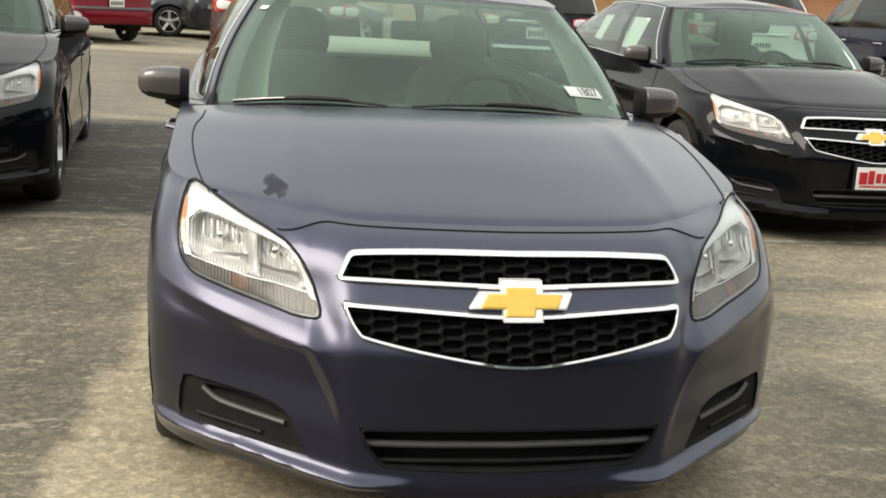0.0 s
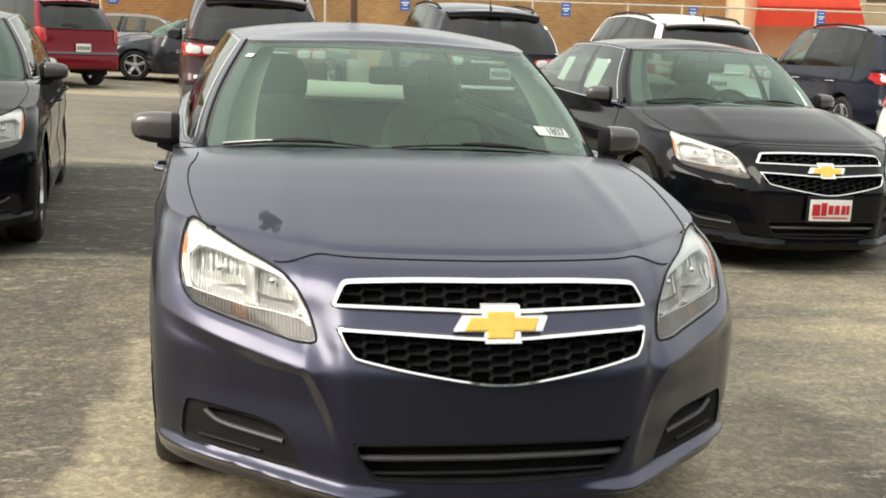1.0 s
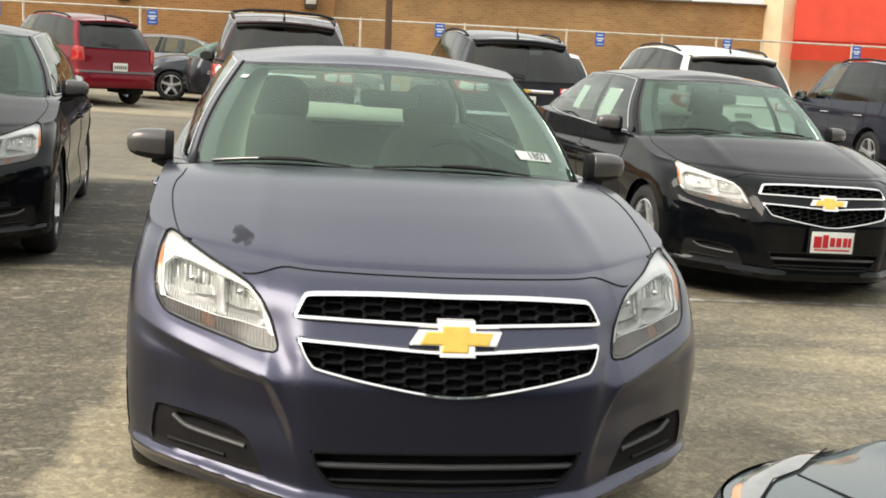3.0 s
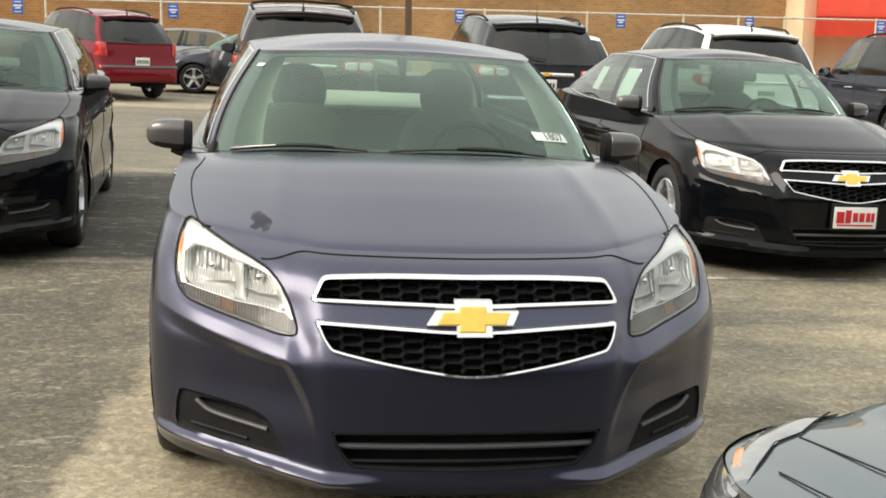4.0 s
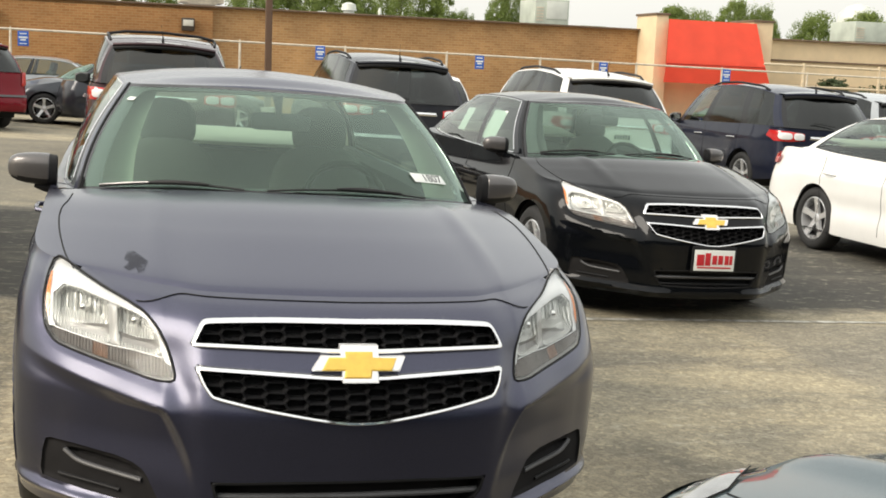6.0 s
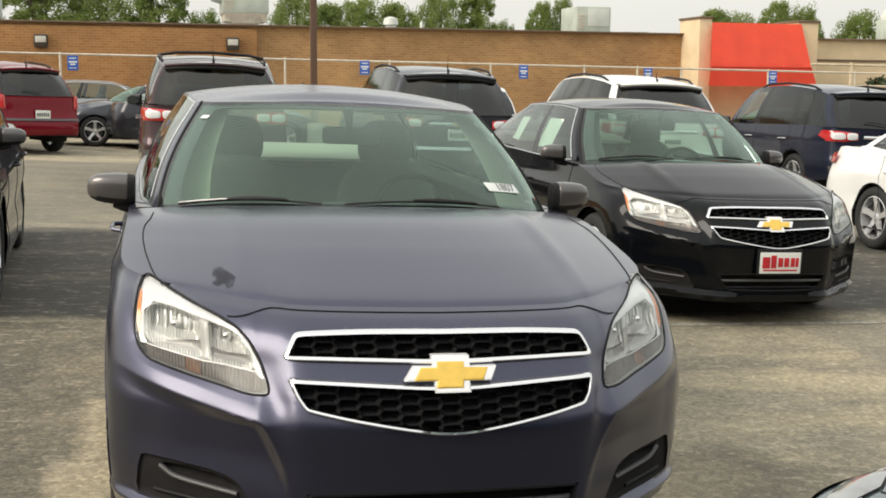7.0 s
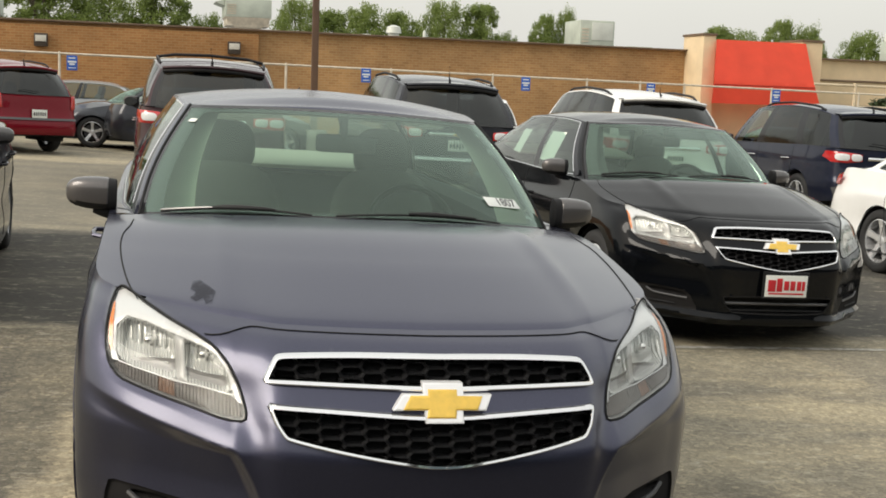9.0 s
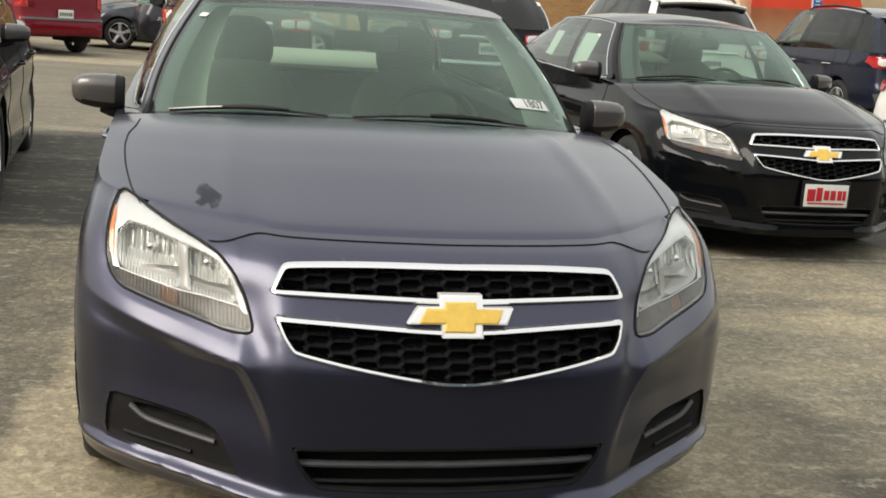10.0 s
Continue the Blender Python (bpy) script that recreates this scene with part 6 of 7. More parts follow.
# ---- ground ----
def ground_height(x):
    """The lot's cross fall, flattening out far to both sides."""
    return -math.tan(radians(1.8)) * 40 * math.tanh(x / 40)


xs = sorted(set(np.round(np.concatenate([np.linspace(-60, 60, 61), np.array([-2500, -900, -300, -120, 120, 300, 900, 2500])]), 3)))
ys = sorted(set(np.round(np.concatenate([np.linspace(-20, 50, 15), np.array([-2500, -600, -100, 120, 300, 900, 2500])]), 3)))
verts = [(x, y, -math.tan(radians(1.8)) * x if abs(x) < 25 else ground_height(x) - math.copysign(math.tan(radians(1.8)) * 25 - 0.001, x) + math.copysign(abs(ground_height(25)), x)) for x in xs for y in ys]
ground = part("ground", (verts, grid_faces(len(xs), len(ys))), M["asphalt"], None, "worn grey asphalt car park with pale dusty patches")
tagged(ground, category="ground", kind="structure")


# ---- cars ----
def saloon(x, y, turn, paint, label, fine, lining_mat=None, panes=CLEAR):
    """The maker's mid-size saloon with its full face."""
    root, sh, bonnet, G, iF, iR = build_car(SALOON, stands(x, y, turn), paint, label, "saloon car", panes, fine, HOLES, lining_mat=lining_mat)
    saloon_face(root, sh, fine > 1.5)
    door_mirror(root, paint, 0.85, 1.6, 1.03)
    wipers(root, G, iF, lining_mat is None)
    side_trim(root, G, iF, iR, SALOON, sh, M["chrome"], paint, (1.32, 2.42, 3.45))
    return root, sh, G, iF, bonnet


hero, hero_sh, hero_G, hero_iF, hero_bonnet_grid = saloon(0, 0, 0, M["violet_paint"], "violet-grey metallic saloon car parked on worn asphalt", 1.8)
place, nrm = on_screen(hero_G, hero_iF, 0.555, 1.103)
sticker = card_on("stock_sticker", hero, place, nrm, 0.185, 0.05, M["white_card"], spin=-0.13)
letters("1807", 0.056, M["ink"], sticker, pose(0.022, 0, 0.0012), "stock_number")
place, nrm = on_screen(hero_G, hero_iF, -0.585, 1.335)
card_on("inspection_sticker", hero, place, nrm, 0.04, 0.022, M["white_card"])
# a dark mark on the bonnet
rows = hero_bonnet_grid.reshape(-1, 3)


def on_bonnet(x, y):
    """Height of the bonnet's skin."""
    d = np.hypot(rows[:, 0] - x, rows[:, 1] - y)
    k = np.argsort(d)[:12]
    fit = np.linalg.lstsq(np.c_[rows[k, 0], rows[k, 1], np.ones(12)], rows[k, 2], rcond=None)[0]
    return float(fit[0] * x + fit[1] * y + fit[2])


outline = [(-0.632, 0.43), (-0.622, 0.478), (-0.603, 0.474), (-0.585, 0.43), (-0.562, 0.37), (-0.575, 0.318), (-0.592, 0.312), (-0.598, 0.352), (-0.618, 0.345), (-0.634, 0.375), (-0.616, 0.40)]
pts = [(x, y, on_bonnet(-x, y) + 0.0022) for x, y in outline]
centre = (-0.598, 0.395, on_bonnet(0.598, 0.395) + 0.0022)
n = len(pts)
part("dark_mark", (pts + [centre], [(k, n, (k + 1) % n) for k in range(n)]), M["dark_mark"], hero, "dark mark on the bonnet")
# roof aerial
part("aerial", tube([(0.0, 3.36, 1.415), (0.0, 3.4, 1.445), (0.04, 3.5, 1.50)], [0.02, 0.009, 0.003], 8), M["black_plastic"], hero)

black_r, black_sh, black_G, black_iF, _ = saloon(3.235, 3.9, 1, M["black_paint"], "glossy black saloon car with a white and red dealer plate", 1.0, M["seat"], SMOKED)
# dealer plate: its lettering is only red shapes
bm = bmesh.new()
box(bm, 0, -0.185, 0.452, 0.33, 0.014, 0.175, 0.005)
holder = part("plate_holder", bm, M["black_plastic"], black_r)
bm = bmesh.new()
box(bm, 0, -0.194, 0.448, 0.3, 0.006, 0.14, 0.003)
plate = part("dealer_plate", bm, M["white_card"], holder, "white plate with red shapes")
for cx, w, h, cz in ((-0.105, 0.055, 0.075, 0.0), (-0.05, 0.04, 0.085, 0.006), (0.0, 0.035, 0.06, 0.002), (0.045, 0.035, 0.06, 0.002), (0.09, 0.03, 0.06, 0.002), (0.122, 0.022, 0.06, 0.002), (0.0, 0.25, 0.01, -0.05)):
    bm = bmesh.new()
    box(bm, cx, -0.198, 0.450 + cz, w, 0.003, h, 0.001)
    part("red_shape", bm, M["red_ink"], plate)
for y, w, h in ((2.2, 0.3, 0.26), (2.95, 0.2, 0.22)):
    d = np.abs(black_G[..., 1] - y) + np.abs(black_G[..., 2] - 1.19) + (black_G[..., 0] < 0.4) * 9
    i, j = np.unravel_index(d.argmin(), d.shape)
    p = black_G[i, j] * np.array([-1, 1, 1])
    a, b = black_G[i + 1, j] - black_G[i - 1, j], black_G[i, j + 1] - black_G[i, j - 1]
    nr = np.cross(a, b)
    nr = nr / np.linalg.norm(nr) * (1 if nr[0] > 0 else -1) * np.array([-1, 1, 1])
    card_on("price_sheet", black_r, Vector(p), Vector(nr), w, h, M["sheet"], -0.012)
saloon(-2.63, 4.0, 2, M["black_paint"], "glossy black saloon car parked beside the violet one", 1.0, M["seat"], SMOKED)

HIGH = scaled(WAGON, 1.0, 1.0, 1.045)
for x, y, paint, lab, badge in ((0.1, 12.5, "maroon_paint", "dark maroon sport utility car with roof rails", False), (3.4, 12.7, "charcoal_paint", "charcoal sport utility car with a chrome tailgate bar", True), (6.62, 12.7, "white_paint", "white sport utility car with dark windows", False), (10.3, 12.85, "navy_paint", "dark navy sport utility car with red tail lamps", False), (12.85, 13.9, "silver_paint", "silver sport utility car at the end of the row", False)):
    root, sh, _, G, iF, iR = build_car(HIGH, stands(x, y + 5.1, 180), M[paint], lab, "sport utility car", DARK, 0.7)
    wagon_tail(root, sh, M[paint], badge, True, 1.045, cross=paint == "maroon_paint")
    door_mirror(root, M[paint], 0.93, 1.75, 1.17, 0.23, 0.16)
    side_trim(root, G, iF, iR, HIGH, sh, M["gloss_black"], M["chrome"] if paint == "navy_paint" else M[paint], (1.45, 2.75, 3.85))

VAN = scaled(WAGON, 0.9, 0.95, 0.985)
root, sh, _, G, iF, iR = build_car(VAN, stands(-5.25, 24.7, 212), M["red_paint"], "dark red minivan with tinted windows", "minivan", DARK, 0.7)
wagon_tail(root, sh, M["red_paint"], False, True, 0.985, False, True)
door_mirror(root, M["red_paint"], 0.84, 1.65, 1.15, 0.23, 0.16)

GREY = scaled(SALOON, 0.97, 1.0, 0.97)
root, sh, _, G, iF, iR = build_car(GREY, stands(-2.65, 24.9, -90), M["grey_paint"], "dark grey saloon car parked across the lot", "saloon car", CLEAR, 0.7)
door_mirror(root, M["grey_paint"], 0.83, 1.6, 1.0)
side_trim(root, G, iF, iR, GREY, sh, M["gloss_black"], M["grey_paint"], (1.32, 2.42, 3.45))

LONG = scaled(SALOON, 1.0, 1.05, 1.02)
root, sh, _, G, iF, iR = build_car(LONG, stands(7.6, 4.1, 0), M["white_paint"], "white saloon car with alloy wheels", "saloon car", CLEAR, 0.8)
door_mirror(root, M["white_paint"], 0.86, 1.68, 1.05)
side_trim(root, G, iF, iR, LONG, sh, M["gloss_black"], M["white_paint"], (1.39, 2.54, 3.62))
lamp = [(0.45, 0.86), (0.46, 0.96), (0.70, 0.985), (0.845, 0.97), (0.84, 0.87), (0.7, 0.85)]
both_sides("tail_lamp", tail_patch(sh, lamp, lambda d: 0.01 + 0.015 * step(0, 0.03, d), 0.02), M["red_lens"], root)

NEAR = scaled(SALOON, 1.05, 0.97, 1.23, inset=lambda X, Y, z: 0 * X * z, ridge=lambda a, B: 0 * a * B, wheel_r=0.36, arch=0.41, cowl=(0.97, 1.19, 0.02), corner_front=0.36)
NEAR["plan"] = [(0, 0), (0.3, 0.015), (0.5, 0.035), (0.7, 0.08), (0.8, 0.112), (0.87, 0.165), (0.92, 0.245), (0.96, 0.36), (0.98, 0.6)] + NEAR["plan"][8:]
NEAR["shoulder"] = [(0, 0.995), (0.03, 0.992), (0.045, 0.996), (0.058, 1.022), (0.074, 0.990), (0.085, 0.985), (0.16, 0.975), (0.25, 0.985), (0.36, 1.0), (0.7, 1.06), (1.1, 1.11), (2.0, 1.17), (3.4, 1.23), (4.2, 1.26), (4.62, 1.22)]
root, sh, bonnet, G, iF, iR = build_car(NEAR, stands(0.848, -1.80, 180), M["teal_paint"], "pale grey-blue crossover car with an amber marker lamp", "crossover car", CLEAR, 1.1)
skin = bonnet.reshape(-1, 3)
skin = skin[(skin[:, 0] > 0.62) & (skin[:, 1] < 1.0)]


def terms(x, y):
    return np.stack([1 + 0 * x, x, y, x * x, x * y, y * y, y**3, x * y * y], -1)


bend = np.linalg.lstsq(terms(skin[:, 0], skin[:, 1]), skin[:, 2], rcond=None)[0]


def on_near(x, y):
    """Height of the skin round the lamp, seen from above."""
    return float(terms(np.array(x), np.array(y)) @ bend)


def top_patch(poly, lift, res):
    """A skin over an outline seen from above, lifted to a low dome."""
    p = rounded(poly, 1)
    lo, hi = p.min(0) - res, p.max(0) + res
    nx, ny = int((hi[0] - lo[0]) / res) + 2, int((hi[1] - lo[1]) / res) + 2
    gx, gy = np.meshgrid(np.linspace(lo[0], hi[0], nx), np.linspace(lo[1], hi[1], ny), indexing="ij")
    q = np.stack([gx.ravel(), gy.ravel()], 1)
    dist, near = edge_distance(p, q)
    inn = Shell.inside(p, q)
    snap = (dist < res * 0.7) | ~inn
    q[snap], dist[snap] = near[snap], 0
    faces = [f for f in grid_faces(nx, ny) if inn[list(f)].any() and Shell.inside(p, q[list(f)].mean(0)[None])[0]]
    z = [on_near(x, y) + lift * (0.35 + 0.65 * float(step(0, 0.02, d))) for (x, y), d in zip(q, dist)]
    return compact(np.c_[q, z], faces)


LENS = [(0.70, 0.09), (0.745, 0.135), (0.785, 0.18), (0.83, 0.2), (0.885, 0.275), (0.925, 0.335), (0.955, 0.37), (0.95, 0.335), (0.91, 0.25), (0.86, 0.172), (0.80, 0.118), (0.76, 0.1)]
lens = both_sides("lamp_lens", top_patch(LENS, 0.008, 0.012), M["smoky_lens"], root, "bright wrap-round lamp")
both_sides("marker_lamp", top_patch([(0.862, 0.187), (0.88, 0.196), (0.909, 0.255), (0.934, 0.325), (0.925, 0.325), (0.893, 0.262)], 0.011, 0.004), M["amber"], root, "amber marker lamp")
both_sides("lamp_gap", tube([(x, y, on_near(x, y) + 0.003) for x, y in LENS[:7]], 0.0012, 6), M["gap"], root)
cols = [i for i in range(len(sh.line)) if 0.07 <= sh.line[i, 1] <= 0.42 and sh.line[i, 0] > 0.66]
rows = list(range(int(0.78 * sh.m), sh.m))
outer = sh.grid[cols][:, rows].copy()
nr = np.cross(np.gradient(outer, axis=0), np.gradient(outer, axis=1))
nr /= np.linalg.norm(nr, axis=-1, keepdims=True)
outer += nr * np.sign(nr[..., :1]) * 0.004
both_sides("lamp_side", (outer.reshape(-1, 3), grid_faces(len(cols), len(rows), flip=True)), M["smoky_lens"], root, "smoky lamp side")
for v in (0.86, 0.92):
    both_sides("lamp_rib", tube(sh.grid[cols, int(v * sh.m)], 0.005, 6), M["chrome"], root)
for nm, (xa, ya), (xb, yb) in (("bonnet_gap", (0.795, 0.195), (0.83, 0.9)), ("wing_gap", (0.88, 0.32), (0.888, 0.62))):
    line = [(xa + (xb - xa) * t, ya + (yb - ya) * t) for t in np.linspace(0, 1, 16)]
    both_sides(nm, tube([(x, y, on_near(x, y) + 0.0015) for x, y in line], 0.0012, 6), M["gap"], root)
bm = bmesh.new()
bmesh.ops.create_cone(bm, cap_ends=True, segments=28, radius1=0.045, radius2=0.038, depth=0.014, matrix=pose(0, float(sh.front_y(0, 0.93)) - 0.008, 0.93, 60, 0, 0))
part("badge", bm, M["chrome"], root)
door_mirror(root, M["teal_paint"], 0.9, 1.6, 1.26)

# cars half hidden by the fence
FAR = scaled(SALOON, 0.96, 0.95, 0.98)
for x, y, turn, paint, lab in ((2.9, 24.6, 100, "charcoal_paint", "dark saloon car half hidden behind the row"), (12.3, 23.4, -90, "silver_paint", "pale silver saloon car half hidden behind the row"), (-4.6, 28.6, -92, "silver_paint", "pale saloon car beyond the fence")):
    build_car(FAR, stands(x, y, turn), M[paint], lab, "saloon car", CLEAR, 0.5)
BOX = scaled(WAGON, 0.85, 0.9, 0.96)
build_car(BOX, stands(6.15, 25.4, 180), M["white_paint"], "white van with a dark rear window", "van", DARK, 0.5)


# ---- background ----
WALL_Y, WALL_TOP = 32.0, 3.1
bm = bmesh.new()
box(bm, -17.05, WALL_Y + 0.2, 0.6, 65.9, 0.4, 5.0)
tagged(part("wall_back", bm, M["brick_tan"], None, "long brown brick wall of a low store"), category="wall", kind="structure")
bm = bmesh.new()
box(bm, -23.8, WALL_Y - 0.06, 0.55, 52.5, 0.12, 4.9)
tagged(part("wall_bay", bm, M["brick"], None, "brick wall bay standing slightly proud"), category="wall", kind="structure")
bm = bmesh.new()
box(bm, -17.05, WALL_Y + 0.15, WALL_TOP + 0.02, 65.9, 0.62, 0.05, 0.01)
tagged(part("trim_coping", bm, M["coping"], None, "thin dark metal roof coping"), category="trim", kind="structure")
bm = bmesh.new()
box(bm, 7, WALL_Y + 12, 2.8, 116, 23.6, 0.2)
tagged(part("ceiling_roof", bm, M["roofing"], None, "flat grey store roof"), category="roof", kind="structure")
bm = bmesh.new()
box(bm, 43.4, WALL_Y + 0.2, 0.5, 45.5, 0.4, 5.05)
tagged(part("wall_cream", bm, M["stucco"], None, "cream stucco store wall"), category="wall", kind="structure")
bm = bmesh.new()
box(bm, 43.4, WALL_Y - 0.03, 2.37, 45.4, 0.05, 0.06, 0.01)
tagged(part("trim_band", bm, M["coping"], None, "brown band along the cream wall"), category="trim", kind="structure")
bm = bmesh.new()
box(bm, 43.4, WALL_Y + 0.15, 3.05, 45.5, 0.62, 0.05, 0.01)
tagged(part("trim_cream_coping", bm, M["coping"], None, "thin brown coping on the cream wall"), category="trim", kind="structure")
bm = bmesh.new()
box(bm, 43.4, WALL_Y - 0.02, 0.3, 45.4, 0.04, 2.6)
tagged(part("trim_base", bm, M["stucco_dark"], None, "brown painted lower wall"), category="trim", kind="structure")


def entrance_tower():
    """Two cream piers with a sloping red awning between them."""
    root = thing("entrance_tower", pose(0, 0, 0), "cream entrance tower with a sloping red awning", "entrance")
    for x0, x1, top in ((15.86, 16.27, 3.55), (19.25, 19.95, 3.5)):
        bm = bmesh.new()
        box(bm, (x0 + x1) / 2, WALL_Y - 0.55, (top - 1.6) / 2, x1 - x0, 1.4, top + 1.6, 0.015)
        pier = part("pier", bm, M["stucco"], root)
        bm = bmesh.new()
        box(bm, (x0 + x1) / 2, WALL_Y - 0.55, top + 0.03, x1 - x0 + 0.08, 1.48, 0.07, 0.012)
        part("pier_cap", bm, M["coping"], pier)
    bm = bmesh.new()
    box(bm, 17.76, WALL_Y - 0.3, 1.0, 2.98, 0.9, 4.9)
    part("back_wall", bm, M["stucco"], root)
    # awning cloth: steep slope and a hanging valance, gently sagging between its ribs
    rows, n = [], 33
    for i, t in enumerate(np.linspace(0, 1, n)):
        sag = 0.02 * abs(math.sin(math.pi * 4 * t))
        top = (16.27 + 3.06 * t, WALL_Y - 1.28, 3.44)
        fold = (15.75 + 3.35 * t, WALL_Y - 2.35 + sag, 2.09)
        low = (15.66 + 3.65 * t, WALL_Y - 2.4 + sag, 1.5)
        rows.append([np.array(top) + (np.array(fold) - top) * s - np.array([0, 0, sag * math.sin(math.pi * s)]) for s in np.linspace(0, 1, 9)] + [np.array(fold) + (np.array(low) - fold) * s for s in (0.04, 0.5, 1.0)])
    part("awning", (np.array(rows).reshape(-1, 3), grid_faces(n, 12, flip=True)), M["awning"], root, "sunlit red-orange awning cloth")
    for t in (0, 1):
        col = rows[0] if t == 0 else rows[-1]
        v = [tuple(p) for p in col] + [(col[0][0], WALL_Y - 1.25, 1.5)]
        part("awning_side", (v, [tuple(range(len(v)))]), M["awning"], root)
    part("awning_seam", tube([r[9] + np.array([0, -0.012, 0]) for r in rows], 0.012, 6), M["awning_dark"], root)
    for t in (8, 16, 24):
        part("awning_rib", tube([p + np.array([0, 0.04, -0.03]) for p in rows[t]], 0.015, 6), M["galvanised"], root)
    return root


entrance_tower()


def wall_lamp(x, z):
    root = thing("wall_lamp", pose(x, WALL_Y - 0.12, z), "square dark wall lamp with a pale lens", "wall lamp", "lamps on the store wall")
    bm = bmesh.new()
    box(bm, 0, -0.1, 0, 0.36, 0.2, 0.36, 0.03)
    part("housing", bm, M["lamp_box"], root)
    bm = bmesh.new()
    box(bm, 0, -0.205, 0.04, 0.29, 0.03, 0.17, 0.01)
    part("lens", bm, M["lamp_pale"], root)
    return root


for x in (-8.8, -3.5, 1.75):
    wall_lamp(x, 2.58)


# ---- fence ----
def fence_height(x):
    return 2.08 - 0.0105 * x


FENCE_Y = 26.0
fence = thing("pipe_fence", pose(0, FENCE_Y, 0), "pale metal pipe fence along the lot", "fence")
part("top_rail", tube([(x, 0, fence_height(x)) for x in np.linspace(-22, 26, 46)], 0.025, 8), M["galvanised"], fence, "pale painted top rail")
for x in (-20.9, -18.3, -15.7, -13.1, -10.5, -7.9, -5.27, -2.64, -0.03, 2.58, 5.17, 7.79, 10.32, 11.8, 13.05, 15.6, 18.25, 20.9, 23.5, 26.0):
    z = fence_height(x)
    part("post", tube([(x, 0.0, -0.9), (x, 0.0, z - 0.02), (x, 0.0, z + 0.05)], [0.03, 0.03, 0.018], 8), M["galvanised"], fence)
far_fence = thing("rail_fence", pose(0, 27.2, 0), "cream painted rail fence before the cream wall", "fence")
for z in (2.14, 1.55):
    part("rail", tube([(x, 0, z - 0.008 * (x - 17)) for x in (17.6, 22, 27, 34)], 0.035, 8), M["cream_metal"], far_fence)
for x in (18.9, 21.45, 24, 26.6, 29.2, 31.8):
    part("post", tube([(x, 0, -1.4), (x, 0, 2.2)], 0.05, 8), M["cream_metal"], far_fence)


def blue_sign(x, z, y=FENCE_Y - 0.028):
    root = thing("parking_sign", pose(x, y, z), "small blue parking sign with white bars", "sign", "signs on the fence")
    bm = bmesh.new()
    box(bm, 0, 0, 0, 0.24, 0.006, 0.34, 0.004)
    part("panel", bm, M["sign_blue"], root)
    for w, h, cz in ((0.15, 0.025, 0.11), (0.19, 0.04, 0.025), (0.12, 0.035, -0.03), (0.16, 0.018, -0.115)):
        bm = bmesh.new()
        box(bm, 0, -0.005, cz, w, 0.004, h)
        part("white_bar", bm, M["white_card"], root)


for x, z in ((-9.4, 1.93), (-5.89, 1.95), (-2.36, 1.9), (4.54, 1.87), (8.66, 1.81), (12.09, 1.78), (15.73, 1.74)):
    blue_sign(x, z)

# ---- lamp column ----
column = thing("lamp_column", pose(3.0, 24.0, 0), "tall square dark brown lamp column", "lamp column")
bm = bmesh.new()
box(bm, 0, 0, 4.3, 0.145, 0.145, 9.2, 0.012)
part("shaft", bm, M["brown_metal"], column)
bm = bmesh.new()
bmesh.ops.create_cone(bm, cap_ends=True, segments=24, radius1=0.34, radius2=0.3, depth=0.75, matrix=Matrix.Translation((0, 0, 0.2)))
part("footing", bm, M["concrete"], column)
for sx in (1, -1):
    bm = bmesh.new()
    box(bm, sx * 0.5, 0, 8.75, 0.7, 0.4, 0.16, 0.03)
    part("lamp_head", bm, M["brown_metal"], column)


# ---- roof units ----
def roof_unit(x0, x1, z0, z1, y=36.0, depth=1.6, hood=False, panel=True):
    root = thing("roof_unit", pose((x0 + x1) / 2, y, 0), "weathered pale grey-green metal air unit on the roof", "air unit", "air units on the roof")
    w = x1 - x0
    bm = bmesh.new()
    box(bm, 0, depth / 2, (z0 + z1) / 2, w, depth, z1 - z0, 0.02)
    part("casing", bm, M["unit_metal"], root)
    bm = bmesh.new()
    box(bm, 0, depth / 2, z0 - 0.12, w * 0.92, depth * 0.9, 0.3)
    part("kerb", bm, M["galvanised"], root)
    if panel:
        bm = bmesh.new()
        box(bm, w * 0.14, -0.012, z0 + (z1 - z0) * 0.58, w * 0.62, 0.03, (z1 - z0) * 0.68, 0.008)
        part("panel", bm, M["unit_pale"], root)
    for k in range(5):
        bm = bmesh.new()
        box(bm, -w * 0.36, -0.012, z0 + (z1 - z0) * (0.18 + 0.12 * k), w * 0.2, 0.03, (z1 - z0) * 0.05)
        part("louvre", bm, M["galvanised"], root)
    if hood:
        v = [(-w / 2 - 0.02, 0.1, z1 - 0.05), (-w / 2 - 0.02, depth * 0.9, z1 - 0.05), (-w / 2 - 0.3, 0.1, z0 + 0.45), (-w / 2 - 0.3, depth * 0.9, z0 + 0.45), (-w / 2, 0.1, z0 + 0.35), (-w / 2, depth * 0.9, z0 + 0.35)]
        part("intake_hood", (v, [(0, 2, 3, 1), (2, 4, 5, 3), (0, 4, 2), (1, 3, 5)]), M["unit_metal"], root)
        v = [(-w / 2, 0, z0), (w / 2, 0, z0), (w * 0.3, 0.1, z0 - 0.33), (-w * 0.28, 0.1, z0 - 0.33), (-w / 2, depth, z0), (w / 2, depth, z0), (w * 0.3, depth - 0.1, z0 - 0.33), (-w * 0.28, depth - 0.1, z0 - 0.33)]
        part("taper", (v, [(0, 3, 2, 1), (0, 4, 7, 3), (1, 2, 6, 5), (3, 7, 6, 2), (4, 5, 6, 7)]), M["galvanised"], root)
    return root


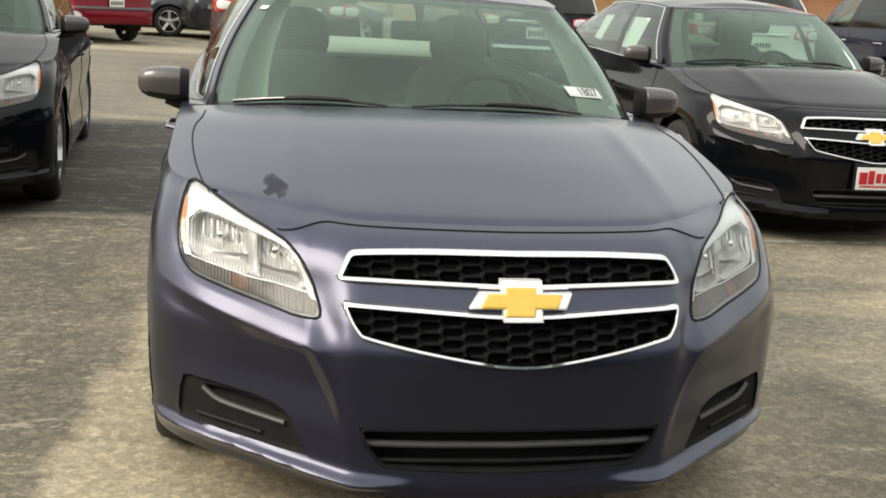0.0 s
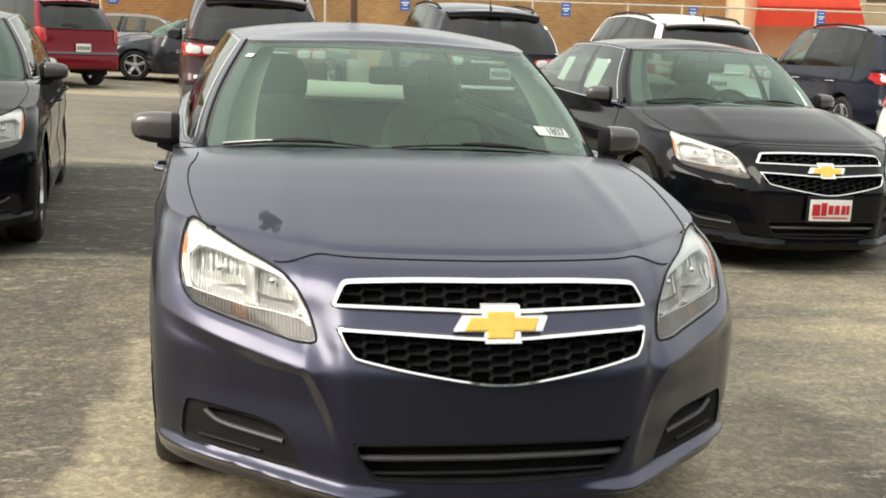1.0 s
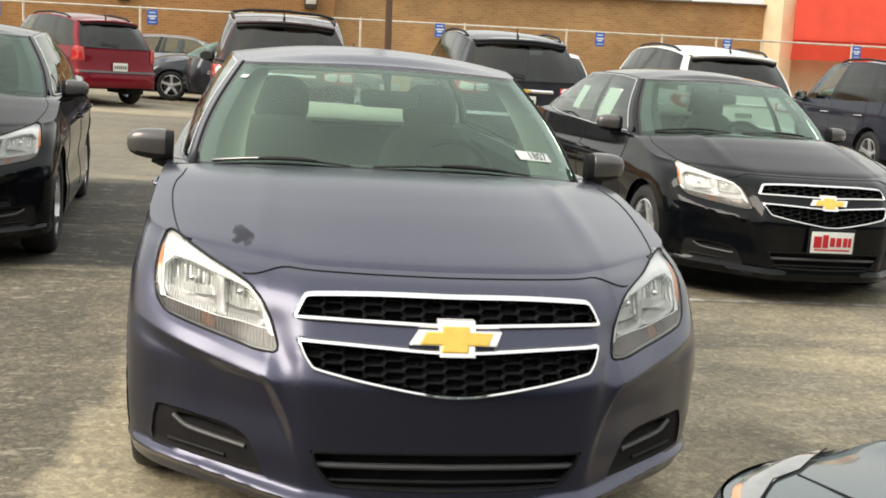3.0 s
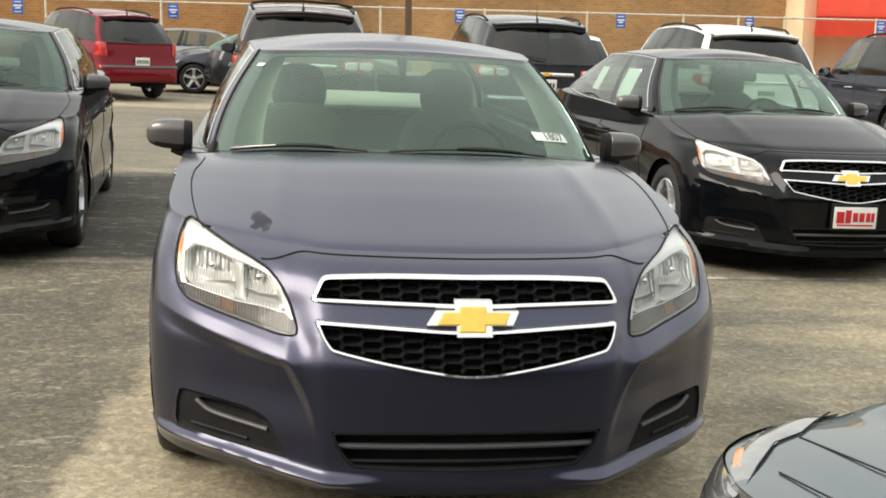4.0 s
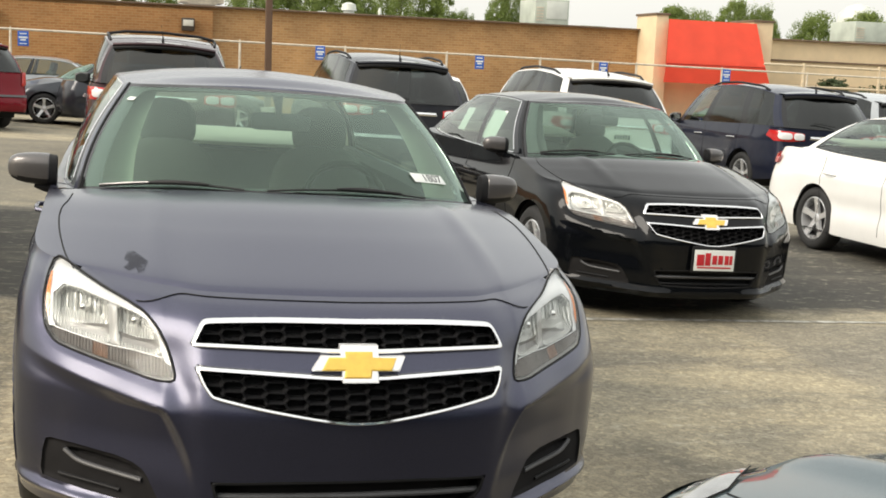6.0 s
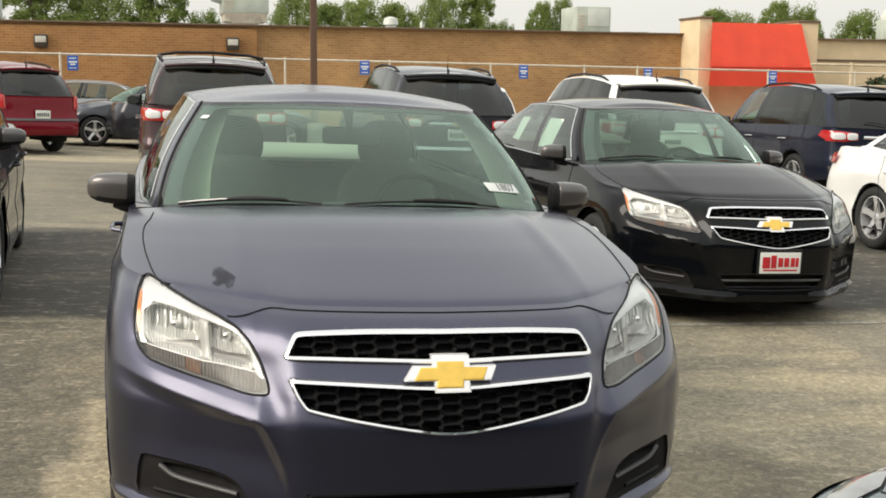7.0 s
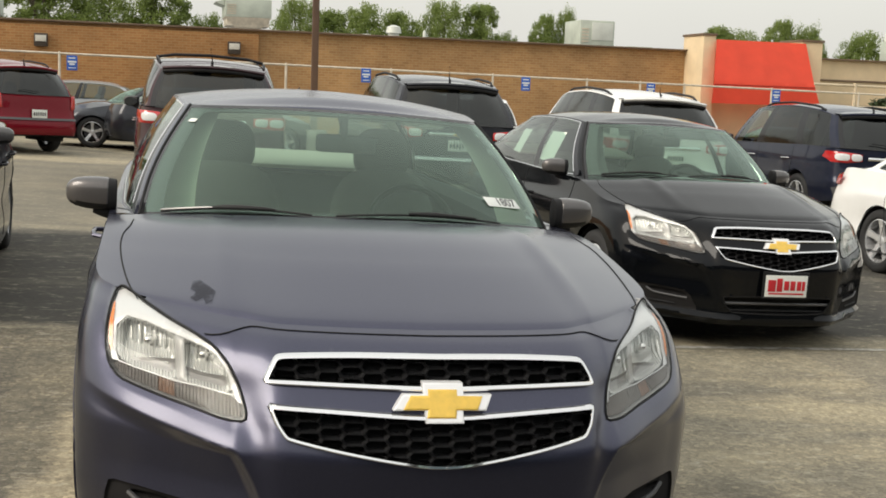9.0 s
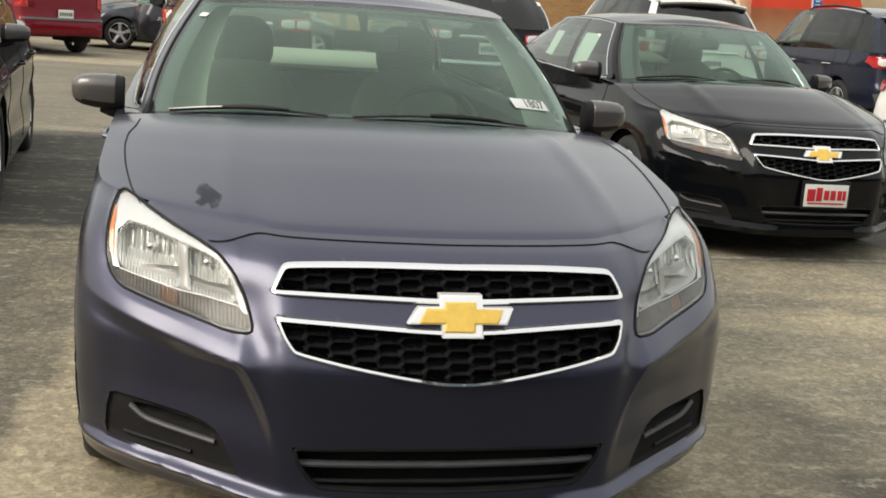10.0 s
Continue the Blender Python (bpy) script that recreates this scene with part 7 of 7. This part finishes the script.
roof_unit(-7.6, -5.08, 3.45, 4.25)
roof_unit(1.75, 3.23, 3.7, 4.28, hood=True, panel=False)
roof_unit(13.8, 15.05, 3.3, 4.18)
roof_unit(15.6, 16.5, 3.1, 3.36, panel=False)
roof_unit(26.6, 28.3, 3.32, 4.05, panel=False)
for x, zt, r, lab in ((7.25, 3.68, 0.26, "white mushroom roof vent"), (8.3, 3.57, 0.06, "thin white roof pipe"), (28.8, 3.99, 0.14, "grey roof flue pipe"), (6.35, 3.35, 0.4, "low white roof vent")):
    vent = thing("roof_vent", pose(x, 36.0, 0), lab, "roof vent", "vents on the roof")
    prof = [(2.9, r * 0.7), (zt - 0.28, r * 0.7), (zt - 0.26, r), (zt - 0.06, r * 0.85), (zt, r * 0.3), (zt, 0.0)]
    v, f = lathe(prof, 20)
    part("cowl", ([(b, c, a) for a, b, c in v], f), M["unit_pale"], vent)
tank = thing("water_tower", pose(71.2, 100, 0), "distant white round water tower", "water tower")
prof = [(5.2, 0.6), (6.2, 1.2), (7.0, 1.75), (8.0, 1.95), (8.9, 1.75), (9.6, 1.0), (9.9, 0.0)]
v, f = lathe(prof, 28)
part("bowl", ([(b, c, a) for a, b, c in v], f), M["unit_pale"], tank)
part("stem", tube([(0, 0, -6), (0, 0, 5.5)], 0.7, 16), M["unit_pale"], tank)


# ---- trees behind the store ----
def leaf_crown(seed, width, height, base, clumps, leaves):
    """Leaves in uneven clumps with gaps between them."""
    rng = random.Random(seed)
    verts, faces = [], []
    centres = []
    for _ in range(clumps):
        a, r = rng.uniform(0, 2 * math.pi), math.sqrt(rng.random())
        z = rng.random() ** 0.8
        spread = math.sin(math.pi * (0.18 + 0.72 * z)) ** 0.7
        centres.append((width / 2 * r * spread * math.cos(a), width / 2 * r * spread * math.sin(a), base + height * z, rng.uniform(0.35, 0.8) * width * 0.17))
    for cx, cy, cz, cr in centres:
        for _ in range(leaves):
            d = Vector((rng.gauss(0, 1), rng.gauss(0, 1), rng.gauss(0, 0.8))).normalized() * cr * rng.uniform(0.5, 1.1)
            p = Vector((cx, cy, cz)) + d
            s = rng.uniform(0.045, 0.085)
            u = Vector((rng.gauss(0, 1), rng.gauss(0, 1), rng.gauss(0, 1))).normalized()
            w = u.cross(d.normalized() + Vector((0, 0, 0.3))).normalized()
            b = len(verts)
            verts += [p - u * s, p + w * s * 0.55, p + u * s, p - w * s * 0.55 + Vector((0, 0, -0.3 * s))]
            faces.append((b, b + 1, b + 2, b + 3))
    return verts, faces, centres


TREES = []
for seed, w, h in ((3, 4.6, 5.2), (8, 3.8, 4.6), (15, 5.2, 4.4), (21, 3.2, 5.0)):
    tree = thing("tree", pose(0, 0, -50), "leafy green tree behind the store", "tree", "trees behind the store")
    v, f, centres = leaf_crown(seed, w, h, 1.7, 150, 120)
    part("crown", (v, f), M["leaf"], tree)
    pieces = [tube([(0, 0, -1.5), (0.05, 0.02, 1.0), (0.02, 0.05, 2.6), (0.1, 0, 1.9 + h * 0.75)], [0.24, 0.19, 0.14, 0.03], 9)]
    for cx, cy, cz, cr in centres[::13]:
        pieces.append(tube([(0.03, 0.03, min(cz - 0.6, 2.4)), (cx * 0.5, cy * 0.5, cz * 0.55 + 1.1), (cx, cy, cz)], [0.08, 0.05, 0.015], 6))
    part("trunk", merged(*pieces), M["bark"], tree)
    TREES.append(tree)
rng = random.Random(5)
# places along the row: x, y, height of the top, width of the crown
PLANTED = ((-8.6, 60, 5.6, 3.2), (-5.6, 60, 6.85, 4.3), (-2.7, 60, 6.5, 3.2), (0.0, 60, 6.55, 3.4), (2.5, 61, 5.1, 2.2), (4.3, 62, 6.3, 1.3), (7.1, 60, 6.05, 2.6), (8.9, 61, 5.6, 2.6), (10.5, 60, 6.0, 2.8), (12.7, 61, 5.7, 2.6), (14.9, 60, 6.3, 2.8), (16.9, 60, 6.25, 2.6), (18.9, 61, 4.9, 1.4), (20.6, 60, 5.85, 1.9), (21.9, 60, 6.2, 1.4), (31.2, 60, 5.75, 2.2), (33.1, 61, 5.7, 2.4), (35.0, 60, 6.25, 2.4), (36.9, 60, 6.0, 2.0), (38.0, 61, 5.4, 1.6), (40.5, 60, 5.9, 3.0), (44.5, 61, 6.1, 3.4), (-12, 60, 6.3, 4.0), (-16, 61, 6.2, 4.2), (-20.5, 60, 6.0, 4.4))
for k, (x, y, top, wide) in enumerate(PLANTED):
    src = TREES[k % 4]
    full = 1.9 + (5.2, 4.6, 4.4, 5.0)[k % 4]
    k_wide = wide / (4.1, 3.4, 4.7, 2.9)[k % 4]
    m = pose(x, y, top - full + 0.1, 0, 0, rng.uniform(0, 360)) @ Matrix.Diagonal((k_wide, k_wide, 1, 1))
    if k < 4:
        src.matrix_basis = m
    else:
        src_scale = src.matrix_basis.to_scale()
        copy_thing(src, m @ Matrix.Diagonal((1 / src_scale.x, 1 / src_scale.y, 1 / src_scale.z, 1)))
for x, w in ((21.6, 1.6), (23.4, 1.9)):
    shrub = thing("shrub", pose(x, 29.5, -0.9), "dark green shrub before the cream wall", "shrub", "shrubs by the wall")
    v, f, _ = leaf_crown(int(x), w, 1.7, 0.9, 30, 60)
    part("leaves", (v, f), M["leaf_dark"], shrub)
    part("stem", tube([(0, 0, -0.4), (0.05, 0, 1.4)], [0.05, 0.02], 6), M["bark"], shrub)

# unseen walls added behind and beside the camera close the lot and darken reflections
for nm, x, y, sx, sy, h in (("wall_front", 0, -9.5, 120, 0.5, 4.6), ("wall_left", -48, 4, 0.5, 56, 4.0), ("wall_right", 60, 4, 0.5, 56, 3.6)):
    bm = bmesh.new()
    box(bm, x, y, h / 2 - 1.2, sx, sy, h + 2.4)
    tagged(part(nm, bm, M["unseen_wall"], None, "unseen plain dark wall added to close the lot"), category="wall", kind="structure")

# worn white bay line
for k, (x0, x1) in enumerate(((0.4, 3.4), (3.4, 9.0))):
    n = 24
    v = []
    for i in range(n):
        x = x0 + (x1 - x0) * i / (n - 1)
        for dy in (-0.035, 0.035):
            p = LOT @ Vector((x, 3.9 + dy, 0.004))
            v.append(tuple(p))
    tagged(part("trim_bay_line", (v, grid_faces(n, 2)), M["worn_paint"], None, "worn white painted bay line"), category="road marking", kind="structure")
